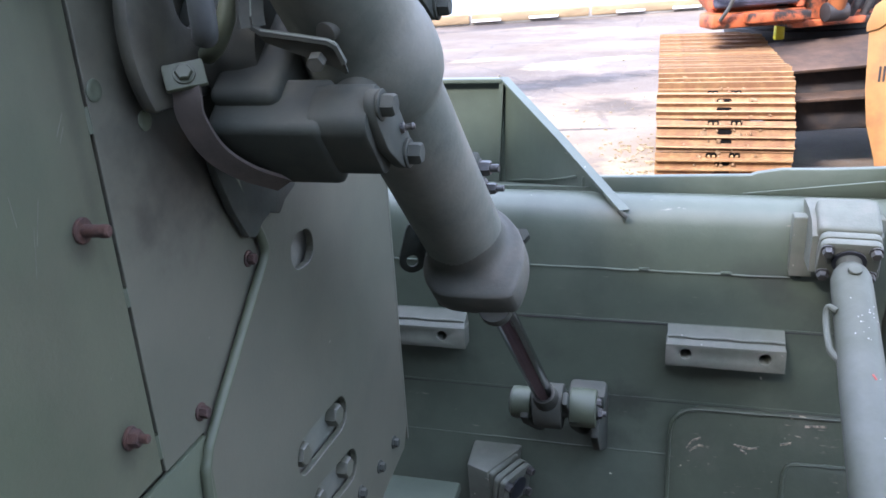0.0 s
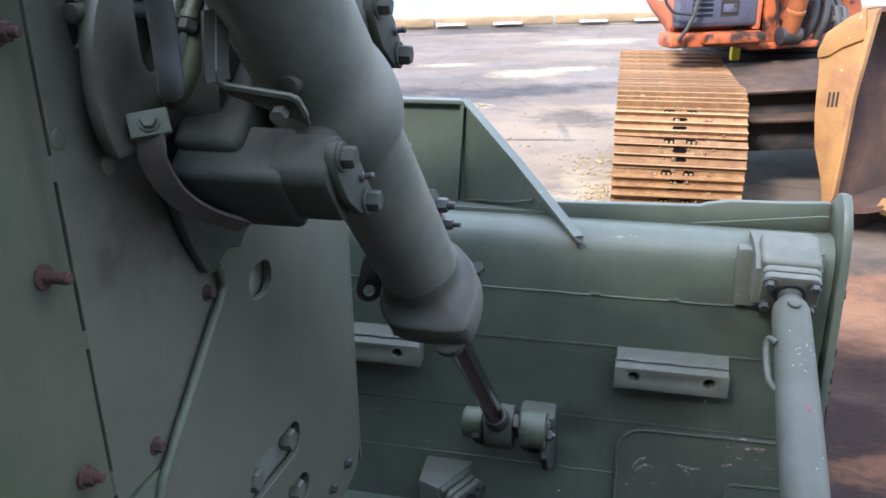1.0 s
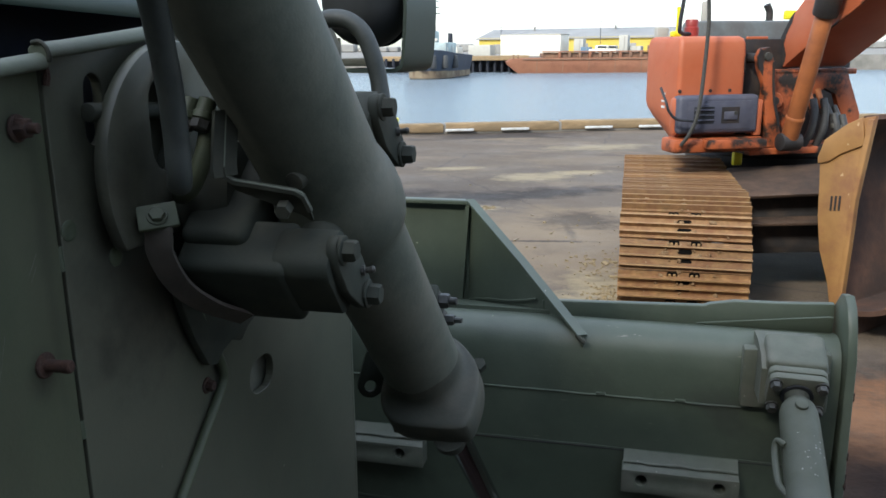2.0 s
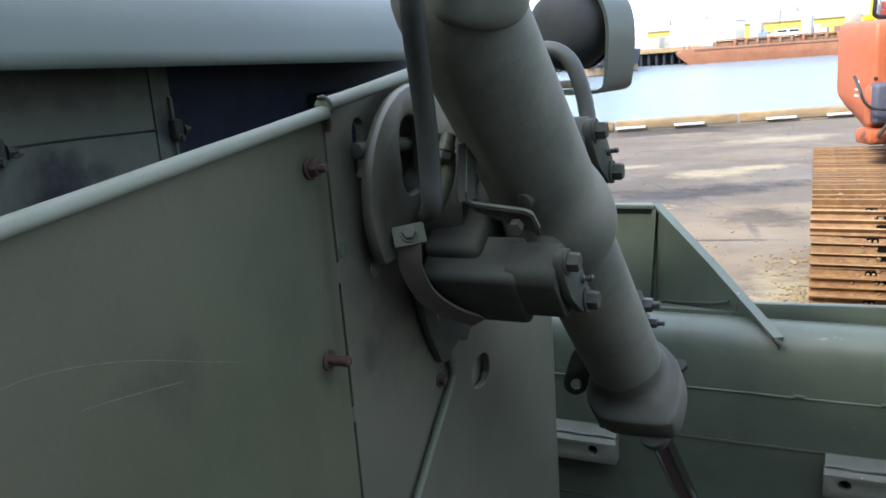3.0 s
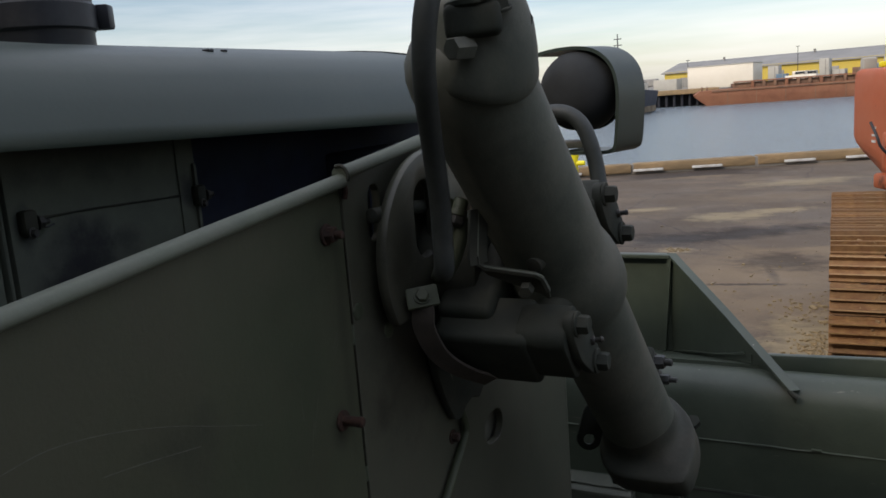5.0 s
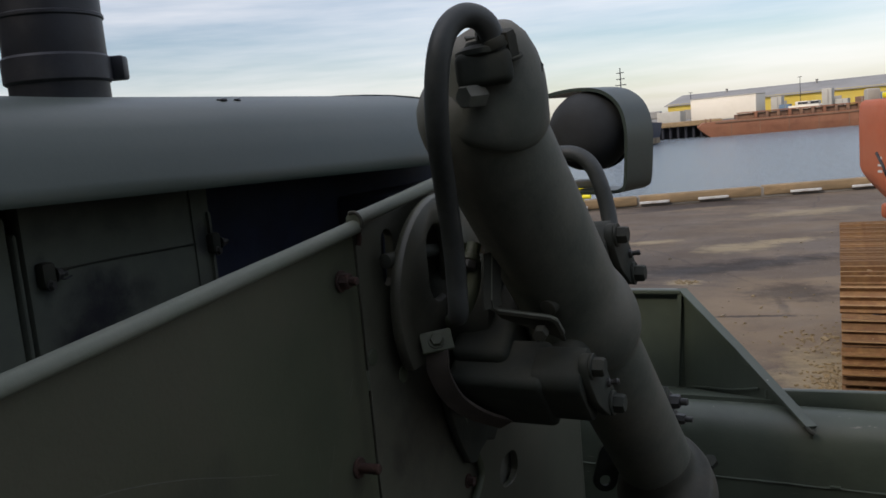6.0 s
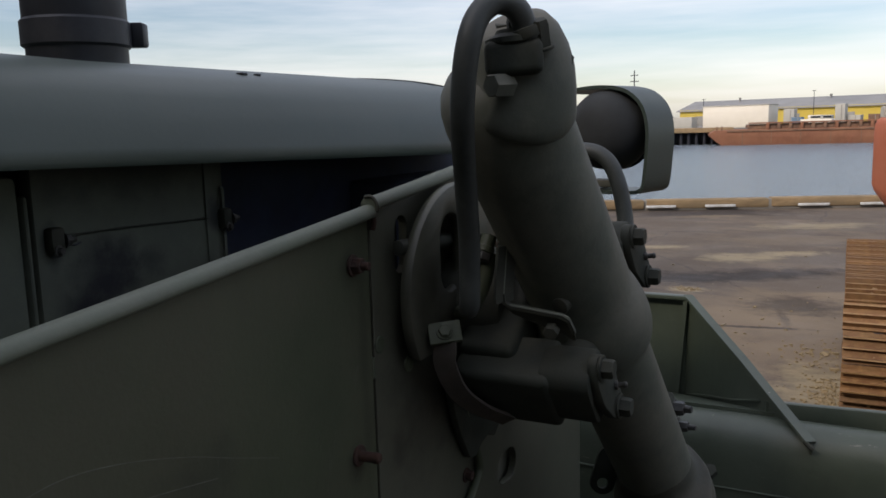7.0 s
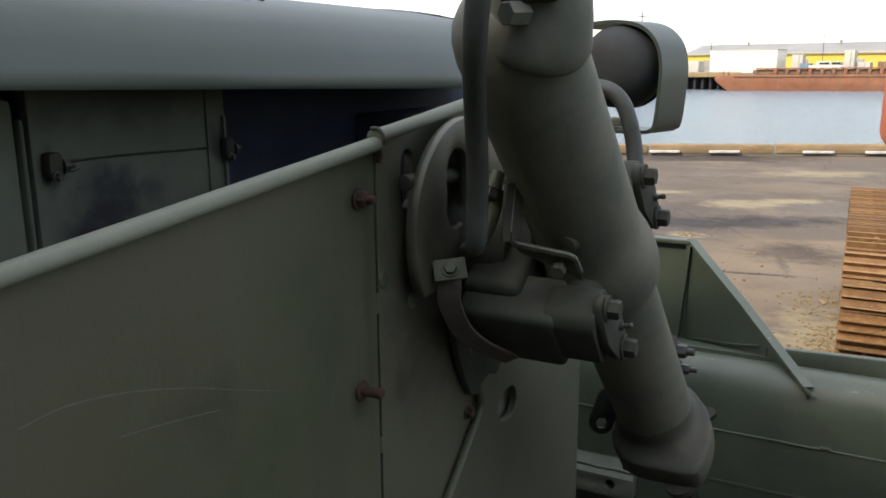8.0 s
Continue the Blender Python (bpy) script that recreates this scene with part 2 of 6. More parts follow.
LAMP_BACK = material("dark_lamp_shell", (0.0416, 0.0442, 0.0442), 0.75, grain=18, amount=0.15, second=(0.039, 0.039, 0.0351), second_scale=10, cover=0.62, bump=0.08, spec=0.2)
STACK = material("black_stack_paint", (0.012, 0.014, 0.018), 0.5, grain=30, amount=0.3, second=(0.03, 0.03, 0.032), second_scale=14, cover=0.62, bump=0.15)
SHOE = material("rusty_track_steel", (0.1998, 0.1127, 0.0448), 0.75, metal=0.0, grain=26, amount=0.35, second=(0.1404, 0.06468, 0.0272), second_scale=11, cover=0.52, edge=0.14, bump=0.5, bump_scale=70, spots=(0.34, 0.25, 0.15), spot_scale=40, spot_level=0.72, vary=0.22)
SHOE_WORN_LIT = material("worn_lit_shoe_steel", (0.2538, 0.1519, 0.0624), 0.6, grain=26, amount=0.3, second=(0.1836, 0.0931, 0.036), second_scale=13, cover=0.55, edge=0.1, bump=0.4, bump_scale=80, vary=0.15)
ORANGE = material("faded_orange_paint", (0.39, 0.094, 0.034), 0.5, grain=8, amount=0.07, second=(0.42, 0.13, 0.062), second_scale=3, cover=0.55, edge=0.2, bump=0.06, bump_scale=60, spots=(0.09, 0.05, 0.035), spot_scale=13, spot_level=0.74)
ORANGE_DIRTY = material("greasy_orange_paint", (0.34, 0.085, 0.028), 0.5, grain=9, amount=0.18, second=(0.020, 0.015, 0.012), second_scale=6.0, cover=0.53, edge=0.06, stain=(0.16, 0.05, 0.022), bump=0.2, bump_scale=50)
ORANGE_RAM = material("rusty_orange_ram_paint", (0.34, 0.115, 0.038), 0.45, grain=9, amount=0.15, second=(0.22, 0.075, 0.03), second_scale=5, cover=0.54, edge=0.12, spots=(0.05, 0.03, 0.02), spot_scale=24, spot_level=0.74, bump=0.12, bump_scale=50)
DUSTY_FRAME = material("dusty_undercarriage_top", (0.0682, 0.0408, 0.0258), 0.85, grain=9, amount=0.3, second=(0.0279, 0.018, 0.0132), second_scale=4, cover=0.55, edge=0.1, bump=0.3, bump_scale=40)
BUCKET = material("ochre_bucket_paint", (0.27, 0.14, 0.045), 0.6, grain=6, amount=0.15, second=(0.20, 0.09, 0.036), second_scale=4.5, cover=0.56, edge=0.1, bump=0.2, bump_scale=40, spots=(0.42, 0.29, 0.15), spot_scale=17, spot_level=0.7)
BUCKET_IN = material("rusty_bucket_inside", (0.075, 0.035, 0.02), 0.85, grain=8, amount=0.3, second=(0.035, 0.02, 0.014), second_scale=3, bump=0.4, bump_scale=40)
GREYBLUE = material("grey_blue_plastic", (0.06, 0.063, 0.088), 0.55, grain=20, amount=0.08, second=(0.09, 0.09, 0.11), second_scale=6, cover=0.6, bump=0.05)
DARK = material("greasy_shade_dark", (0.018, 0.016, 0.016), 0.6, grain=10, amount=0.3, second=(0.06, 0.04, 0.028), second_scale=4, cover=0.62, bump=0.3)
RUSTY_FRAME = material("rusty_undercarriage", (0.062, 0.0372, 0.02604), 0.8, grain=6, amount=0.3, second=(0.0217, 0.01674, 0.01612), second_scale=2.5, bump=0.4, bump_scale=30)
GREY_TOP = material("grey_deck_paint", (0.12, 0.135, 0.135), 0.6, grain=12, amount=0.1, second=(0.09, 0.09, 0.085), second_scale=5)
YELLOW = material("safety_yellow", (0.75, 0.66, 0.02), 0.5, grain=20, amount=0.06)
REDCAP = material("red_filler_cap", (0.26, 0.035, 0.03), 0.4, grain=20, amount=0.1)
HOLE_SHADE = material("painted_hole_shade", (0.004, 0.004, 0.004), 0.9, grain=40, amount=0.2, spec=0.05)
TIMBER = material("weathered_kerb_timber", (0.264, 0.18, 0.092), 0.85, grain=5, amount=0.3, second=(0.176, 0.128, 0.072), second_scale=1.4, bump=0.5, bump_scale=8, vary=0.2, stretch=(0.6, 0.6, 3))
WHITE = material("chalky_white_paint", (0.527, 0.527, 0.51), 0.7, grain=8, amount=0.12, second=(0.289, 0.272, 0.238), second_scale=5, cover=0.56)
CONCRETE = material("quay_concrete", (0.24, 0.22, 0.19), 0.9, grain=2.0, amount=0.2, second=(0.15, 0.14, 0.12), second_scale=0.5)
BARGE = material("rusty_barge_steel", (0.185, 0.068, 0.034), 0.8, grain=0.9, amount=0.2, second=(0.25, 0.11, 0.058), second_scale=0.35, cover=0.5, edge=0.2, bump=0.2, bump_scale=1.2)
BARGE_DARK = material("dark_rust_steel", (0.13, 0.075, 0.05), 0.85, grain=1.2, amount=0.3, second=(0.22, 0.12, 0.07), second_scale=0.8)
WHITE_WALL = material("white_shed_cladding", (0.68, 0.63, 0.53), 0.6, grain=0.4, amount=0.02, second=(0.62, 0.57, 0.47), second_scale=0.2, cover=0.6)
YELLOW_WALL = material("yellow_warehouse_wall", (0.50, 0.38, 0.07), 0.7, grain=0.4, amount=0.06, second=(0.50, 0.36, 0.05), second_scale=0.2)
GREY_ROOF = material("grey_metal_roof", (0.20, 0.195, 0.18), 0.6, grain=0.5, amount=0.06, second=(0.25, 0.24, 0.22), second_scale=0.1)
PILE = material("dark_wet_piles", (0.018, 0.02, 0.028), 0.8, grain=1.0, amount=0.3)
BEIGE = material("beige_container", (0.3744, 0.36, 0.3168), 0.7, grain=1.0, amount=0.06)
BLUEGREY = material("blue_grey_container", (0.10, 0.16, 0.22), 0.7, grain=1.0, amount=0.1)
GLASS_DARK = material("dark_window_glass", (0.02, 0.025, 0.03), 0.12, grain=1.0, amount=0.1)
HULL = material("dark_tug_hull", (0.035, 0.045, 0.065), 0.6, grain=0.8, amount=0.2)
TAN_HULL = material("tan_boot_top", (0.24, 0.19, 0.12), 0.8, grain=1.0, amount=0.25, second=(0.12, 0.08, 0.05), second_scale=0.6)
PALE_TEAL = material("pale_teal_paint", (0.42, 0.52, 0.50), 0.6, grain=1.0, amount=0.08, second=(0.30, 0.34, 0.33), second_scale=0.7)
# for the unseen walls that only block light
SHADE_WALL = material("dull_shade_wall", (0.17, 0.165, 0.155), 0.8, grain=0.6, amount=0.1, second=(0.13, 0.12, 0.11), second_scale=0.3)
DRY_WEED = material("dry_debris", (0.22, 0.165, 0.09), 0.9, grain=30, amount=0.3)
SCRATCH = material("bare_scratch", (0.078, 0.079, 0.058), 0.6, grain=90, amount=0.4)
CHIP = material("pale_paint_chip", (0.30, 0.30, 0.27), 0.7, grain=60, amount=0.3)
GRIT_PAINT = material("scraped_primer", (0.26, 0.21, 0.15), 0.8, grain=120, amount=0.4, second=(0.07, 0.072, 0.055), second_scale=90, cover=0.5, edge=0.06)
GRIT_SOIL = material("dry_caked_soil", (0.25, 0.17, 0.095), 0.95, grain=60, amount=0.35, second=(0.15, 0.09, 0.05), second_scale=20, bump=0.6, bump_scale=90, spec=0.1)
PRIMER = material("red_primer", (0.32, 0.055, 0.04), 0.7, grain=80, amount=0.3)
GRIT = material("pale_grit", (0.20, 0.165, 0.12), 0.9, grain=30, amount=0.3)


OIL, SAND, STRAW, DEEP_BROWN, RUST_SOIL = (0.036, 0.029, 0.025), (0.215, 0.162, 0.106), (0.34, 0.275, 0.165), (0.014, 0.007, 0.0045), (0.24, 0.112, 0.050)
STAINS = [(-0.9, 7.2, 1.9, 1.7, 0.3, 0.62, SAND), (-2.8, 6.8, 1.4, 1.5, 0.0, 0.5, SAND), (-1.05, 9.5, 1.55, 0.48, 0.56, 0.9, OIL), (-1.75, 9.1, 0.7, 0.55, 0.3, 0.7, OIL), (-2.9, 9.0, 1.2, 0.55, 0.3, 0.7, OIL), (-0.50, 8.0, 0.55, 0.55, 0.5, 0.65, OIL), (-2.6, 15.9, 2.3, 0.95, 0.40, 0.8, OIL),
          (-2.45, 15.3, 0.9, 0.28, 0.37, 0.55, SAND), (-1.38, 10.7, 0.65, 0.45, 0.4, 0.6, STRAW), (-0.64, 14.3, 1.2, 0.5, 0.45, 0.5, STRAW), (-0.8, 11.2, 0.6, 0.25, 0.4, 0.6, STRAW), (-2.55, 11.3, 0.6, 0.22, 0.4, 0.6, STRAW), (-0.7, 12.6, 1.6, 0.6, 0.4, 0.35, SAND), (-0.15, 5.5, 0.40, 0.75, 0.1, 0.6, STRAW), (-0.15, 8.6, 0.5, 0.3, 0.3, 0.5, SAND),
          (-0.75, 7.03, 0.6, 0.05, 0.16, 0.85, OIL), (-0.57, 7.5, 0.55, 0.06, -1.37, 0.45, OIL), (-1.6, 8.45, 0.24, 0.18, 0.0, 0.8, STRAW), (0.9, 4.1, 0.9, 0.5, 0.2, 0.6, OIL), (1.35, 3.7, 1.4, 0.75, 0.1, 0.7, RUST_SOIL), (1.75, 1.2, 3.4, 3.2, 0.1, 0.97, DEEP_BROWN), (1.0, 1.9, 2.0, 2.0, 0.0, 0.97, DEEP_BROWN), (1.05, 2.55, 0.45, 0.14, 0.3, 0.25, RUST_SOIL)]


def asphalt_material():
    """Worn dock asphalt: grey-violet, with pale dusty patches, dark damp streaks and fine cracks."""
    m = bpy.data.materials.new("worn_dock_asphalt")  # dusty, so hardly any gloss
    m.use_nodes = True
    n, l = m.node_tree.nodes, m.node_tree.links
    b = n["Principled BSDF"]
    b.inputs["Specular IOR Level"].default_value = 0.15
    co = n.new("ShaderNodeTexCoord")

    def noise_node(scale, stretch=(1, 1, 1), detail=7.0, rough=0.62, turn=0.0):
        mp = n.new("ShaderNodeMapping")
        mp.inputs["Scale"].default_value = stretch
        mp.inputs["Rotation"].default_value = (0, 0, turn)
        l.new(co.outputs["Object"], mp.inputs["Vector"])
        t = n.new("ShaderNodeTexNoise")
        t.inputs["Scale"].default_value, t.inputs["Detail"].default_value, t.inputs["Roughness"].default_value = scale, detail, rough
        l.new(mp.outputs["Vector"], t.inputs["Vector"])
        return t.outputs["Fac"]

    def ramp(fac, a, c):
        r = n.new("ShaderNodeMapRange")
        r.inputs["From Min"].default_value, r.inputs["From Max"].default_value = a, c
        l.new(fac, r.inputs["Value"])
        return r.outputs["Result"]

    def mix(fac, a, c):
        x = n.new("ShaderNodeMix")
        x.data_type = "RGBA"
        l.new(fac, x.inputs["Factor"])
        for key, v in (("A", a), ("B", c)):
            if isinstance(v, tuple):
                x.inputs[key].default_value = (*v, 1)
            else:
                l.new(v, x.inputs[key])
        return x.outputs["Result"]

    col = mix(ramp(noise_node(60.0), 0.3, 0.7), (0.090, 0.071, 0.054), (0.142, 0.112, 0.087))
    col = mix(ramp(noise_node(0.7, (1, 1.3, 1), 9.0, 0.72), 0.50, 0.72), col, (0.180, 0.138, 0.097))
    col = mix(ramp(noise_node(0.45, (1.0, 2.6, 1), 8.0, turn=-0.38), 0.57, 0.72), col, (0.074, 0.059, 0.048))
    col = mix(ramp(noise_node(2.6, (1, 1.9, 1), 9.0, 0.74, turn=-0.38), 0.66, 0.76), col, (0.27, 0.22, 0.155))
    crack = n.new("ShaderNodeTexVoronoi")
    crack.feature = "DISTANCE_TO_EDGE"
    crack.inputs["Scale"].default_value = 0.16
    wob = n.new("ShaderNodeMix")
    wob.data_type = "VECTOR"
    wob.inputs["Factor"].default_value = 0.25
    nz = n.new("ShaderNodeTexNoise")
    nz.inputs["Scale"].default_value, nz.inputs["Detail"].default_value = 1.6, 5.0
    l.new(co.outputs["Object"], nz.inputs["Vector"])
    l.new(co.outputs["Object"], wob.inputs["A"])
    l.new(nz.outputs["Color"], wob.inputs["B"])
    l.new(wob.outputs["Result"], crack.inputs["Vector"])
    r = n.new("ShaderNodeMapRange")
    r.inputs["From Min"].default_value, r.inputs["From Max"].default_value = 0.0006, 0.0022
    r.inputs["To Min"].default_value, r.inputs["To Max"].default_value = 0.45, 0.0
    l.new(crack.outputs["Distance"], r.inputs["Value"])
    col = mix(r.outputs["Result"], col, (0.05, 0.046, 0.045))
    for cx, cy, rx, ry, turn, level, tint in STAINS:   # oil streaks, sand patches, tar lines and deep brown ground, each at its own place
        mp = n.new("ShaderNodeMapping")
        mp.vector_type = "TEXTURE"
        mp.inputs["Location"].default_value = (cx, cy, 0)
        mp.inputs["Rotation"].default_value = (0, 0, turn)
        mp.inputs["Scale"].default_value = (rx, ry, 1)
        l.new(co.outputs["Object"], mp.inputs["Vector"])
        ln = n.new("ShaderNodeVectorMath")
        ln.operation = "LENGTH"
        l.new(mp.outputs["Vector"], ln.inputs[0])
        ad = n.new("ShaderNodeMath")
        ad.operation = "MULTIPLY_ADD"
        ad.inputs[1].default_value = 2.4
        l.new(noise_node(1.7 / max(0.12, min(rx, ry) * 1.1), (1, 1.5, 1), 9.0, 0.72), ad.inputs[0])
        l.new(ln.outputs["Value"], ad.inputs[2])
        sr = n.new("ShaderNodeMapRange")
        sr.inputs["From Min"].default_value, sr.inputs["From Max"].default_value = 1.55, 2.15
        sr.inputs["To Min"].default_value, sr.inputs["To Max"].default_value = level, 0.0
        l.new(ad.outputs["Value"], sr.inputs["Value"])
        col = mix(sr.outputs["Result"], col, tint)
    l.new(col, b.inputs["Base Color"])
    rr = n.new("ShaderNodeMapRange")
    rr.inputs["From Min"].default_value, rr.inputs["From Max"].default_value = 0.35, 0.65
    rr.inputs["To Min"].default_value, rr.inputs["To Max"].default_value = 0.62, 0.95
    l.new(noise_node(0.8), rr.inputs["Value"])
    l.new(rr.outputs["Result"], b.inputs["Roughness"])
    bp = n.new("ShaderNodeBump")
    bp.inputs["Strength"].default_value, bp.inputs["Distance"].default_value = 0.5, 0.01
    l.new(noise_node(45.0), bp.inputs["Height"])
    l.new(bp.outputs["Normal"], b.inputs["Normal"])
    return m


def water_material():
    m = bpy.data.materials.new("harbour_water")
    m.use_nodes = True
    n, l = m.node_tree.nodes, m.node_tree.links
    b = n["Principled BSDF"]
    b.inputs["Base Color"].default_value = (0.170, 0.210, 0.240, 1)
    b.inputs["Roughness"].default_value, b.inputs["IOR"].default_value = 0.22, 1.33
    co = n.new("ShaderNodeTexCoord")
    out = []
    for scale, stretch in ((0.9, (0.8, 1.8, 1)), (3.0, (1, 1.6, 1))):
        mp = n.new("ShaderNodeMapping")
        mp.inputs["Scale"].default_value = stretch
        t = n.new("ShaderNodeTexNoise")
        t.inputs["Scale"].default_value, t.inputs["Detail"].default_value = scale, 4.0
        l.new(co.outputs["Object"], mp.inputs["Vector"])
        l.new(mp.outputs["Vector"], t.inputs["Vector"])
        out.append(t.outputs["Fac"])
    ad = n.new("ShaderNodeMath")
    ad.operation = "ADD"
    l.new(out[0], ad.inputs[0]), l.new(out[1], ad.inputs[1])
    bp = n.new("ShaderNodeBump")
    bp.inputs["Strength"].default_value, bp.inputs["Distance"].default_value = 1.0, 0.50
    l.new(ad.outputs["Value"], bp.inputs["Height"])
    l.new(bp.outputs["Normal"], b.inputs["Normal"])
    return m


ASPHALT, WATER = asphalt_material(), water_material()


# ---- building blocks ----
V = Vector


def finish(name, bm, mat, smooth=35):
    bmesh.ops.recalc_face_normals(bm, faces=bm.faces)
    me = bpy.data.meshes.new(name)
    bm.to_mesh(me)
    bm.free()
    me.materials.append(mat)
    me.shade_smooth()
    me.set_sharp_from_angle(angle=radians(smooth))
    return me


def origin_of(ob):
    return ob.location + origin_of(ob.parent) if ob.parent else ob.location.copy()


def thing(name, at, label, category, group=""):
    ob = new(name)
    ob.location = at
    ob.empty_display_size = 0.1
    return tagged(ob, label, category, group)


def part(name, bm, mat, parent=None, label="", smooth=35):
    """Links a bmesh, built in world coordinates, as one mesh object under a thing or a part."""
    if parent:
        bmesh.ops.translate(bm, verts=bm.verts, vec=-origin_of(parent))
    ob = new(name, finish(name, bm, mat, smooth))
    ob.parent = parent
    return tagged(ob, label) if label else ob


def piece(name, mesh, parent, at, turn=None):
    """One more object on a shared mesh, under a thing or part; at and turn in the world."""
    ob = new(name, mesh)
    ob.parent = parent
    ob.location = V(at) - origin_of(parent)
    if turn:
        ob.rotation_euler = turn
    return ob


def basis(d):
    """Matrix whose z column is d."""
    return V(d).normalized().to_track_quat("Z", "Y").to_matrix()


def merge(bm, other):
    me = bpy.data.meshes.new("scratch")
    other.to_mesh(me)
    other.free()
    bm.from_mesh(me)
    bpy.data.meshes.remove(me)


def box(bm, c, size, rot=None, bevel=0.0, seg=2):
    t = bmesh.new()
    bmesh.ops.create_cube(t, size=1.0)
    bmesh.ops.scale(t, vec=V(size), verts=t.verts)
    if bevel:
        bmesh.ops.bevel(t, geom=list(t.edges), offset=bevel, segments=seg, affect="EDGES", profile=0.5)
    m = (rot.to_4x4() if rot else Matrix.Identity(4))
    bmesh.ops.transform(t, matrix=Matrix.Translation(c) @ m, verts=t.verts)
    merge(bm, t)


def revolve(bm, p, d, profile, seg=32, cap=True):
    """Turns (distance along d, radius) rows about the line through p along d."""
    p, q = V(p), basis(d)
    rings = []
    for s, r in profile:
        rings.append([bm.verts.new(p + q @ V((r * math.cos(a), r * math.sin(a), s))) for a in (2 * math.pi * k / seg for k in range(seg))])
    for a, b in zip(rings, rings[1:]):
        for k in range(seg):
            bm.faces.new((a[k], a[(k + 1) % seg], b[(k + 1) % seg], b[k]))
    if cap:
        bm.faces.new(rings[0][::-1])
        bm.faces.new(rings[-1])


def rod(bm, a, b, r, r2=None, seg=24, soft=0.0):
    a, b = V(a), V(b)
    n, r2 = (b - a).length, r if r2 is None else r2
    rows = [(0, r), (n, r2)] if not soft else [(0, r - soft), (soft * 0.3, r - soft * 0.3), (soft, r), (n - soft, r2), (n - soft * 0.3, r2 - soft * 0.3), (n, r2 - soft)]
    revolve(bm, a, b - a, rows, seg)


def hexbolt(bm, p, d, r, h, washer=0.0, stud=0.0):
    """A hexagon head that stands on p and looks along d, with a washer below and a stud end above."""
    p, d = V(p), V(d).normalized()
    if washer:
        revolve(bm, p, d, [(0, washer), (r * 0.22, washer), (r * 0.28, washer * 0.94)], 20)
    base = p + d * (r * 0.25 if washer else 0)
    revolve(bm, base, d, [(0, r), (h * 0.8, r), (h, r * 0.86)], 6)
    if stud:
        revolve(bm, base, d, [(h, r * 0.5), (h + stud * 0.9, r * 0.5), (h + stud, r * 0.42)], 14)


def smooth_path(pts, steps=6):
    pts = [V(p) for p in pts]
    ext = [2 * pts[0] - pts[1]] + pts + [2 * pts[-1] - pts[-2]]
    out = []
    for i in range(1, len(ext) - 2):
        a, b, c, d = ext[i - 1:i + 3]
        for k in range(steps):
            t = k / steps
            out.append(0.5 * ((2 * b) + (c - a) * t + (2 * a - 5 * b + 4 * c - d) * t * t + (3 * b - a - 3 * c + d) * t ** 3))
    return out + [pts[-1]]


def tube(bm, pts, r, seg=14, steps=6, wobble=0.0):
    path = smooth_path(pts, steps) if steps else [V(p) for p in pts]
    side = None
    rings = []
    for i, p in enumerate(path):
        t = (path[min(i + 1, len(path) - 1)] - path[max(i - 1, 0)]).normalized()
        if side is None:
            side = t.orthogonal().normalized()
        side = (side - t * side.dot(t)).normalized()
        up = t.cross(side)
        rr = r * (1 + wobble * noise.noise(p * 60))
        rings.append([bm.verts.new(p + side * (rr * math.cos(a)) + up * (rr * math.sin(a))) for a in (2 * math.pi * k / seg for k in range(seg))])
    for a, b in zip(rings, rings[1:]):
        for k in range(seg):
            bm.faces.new((a[k], a[(k + 1) % seg], b[(k + 1) % seg], b[k]))
    bm.faces.new(rings[0][::-1])
    bm.faces.new(rings[-1])


def strip(bm, pts, wide, thick, steps=0):
    """A flat bar along pts; wide: the vector across it."""
    path = smooth_path(pts, steps) if steps else [V(p) for p in pts]
    w = V(wide) / 2
    rings = []
    for i, p in enumerate(path):
        t = (path[min(i + 1, len(path) - 1)] - path[max(i - 1, 0)]).normalized()
        n = t.cross(w).normalized() * (thick / 2)
        rings.append([bm.verts.new(p + a) for a in (-w - n, w - n, w + n, -w + n)])
    for a, b in zip(rings, rings[1:]):
        for k in range(4):
            bm.faces.new((a[k], a[(k + 1) % 4], b[(k + 1) % 4], b[k]))
    bm.faces.new(rings[0][::-1])
    bm.faces.new(rings[-1])


def plate(bm, loops, to3, thick, bevel=0.0):
    """A flat plate from an outline and holes in the plane that to3 lays into the world; thick: the vector through it."""
    t = bmesh.new()
    edges = []
    for loop in loops:
        vs = [t.verts.new(to3(a, b)) for a, b in loop]
        edges += [t.edges.new((vs[i], vs[(i + 1) % len(vs)])) for i in range(len(vs))]
    bmesh.ops.triangle_fill(t, use_beauty=True, use_dissolve=False, edges=edges)
    bmesh.ops.dissolve_limit(t, angle_limit=0.01, verts=t.verts, edges=t.edges)
    ext = bmesh.ops.extrude_face_region(t, geom=list(t.faces))
    bmesh.ops.translate(t, vec=V(thick), verts=[g for g in ext["geom"] if isinstance(g, bmesh.types.BMVert)])
    bmesh.ops.recalc_face_normals(t, faces=t.faces)
    if bevel:
        rim = [e for e in t.edges if e.is_manifold and e.calc_face_angle(0) > 0.9]
        bmesh.ops.bevel(t, geom=rim, offset=bevel, segments=2, affect="EDGES", profile=0.5, clamp_overlap=True)
    merge(bm, t)


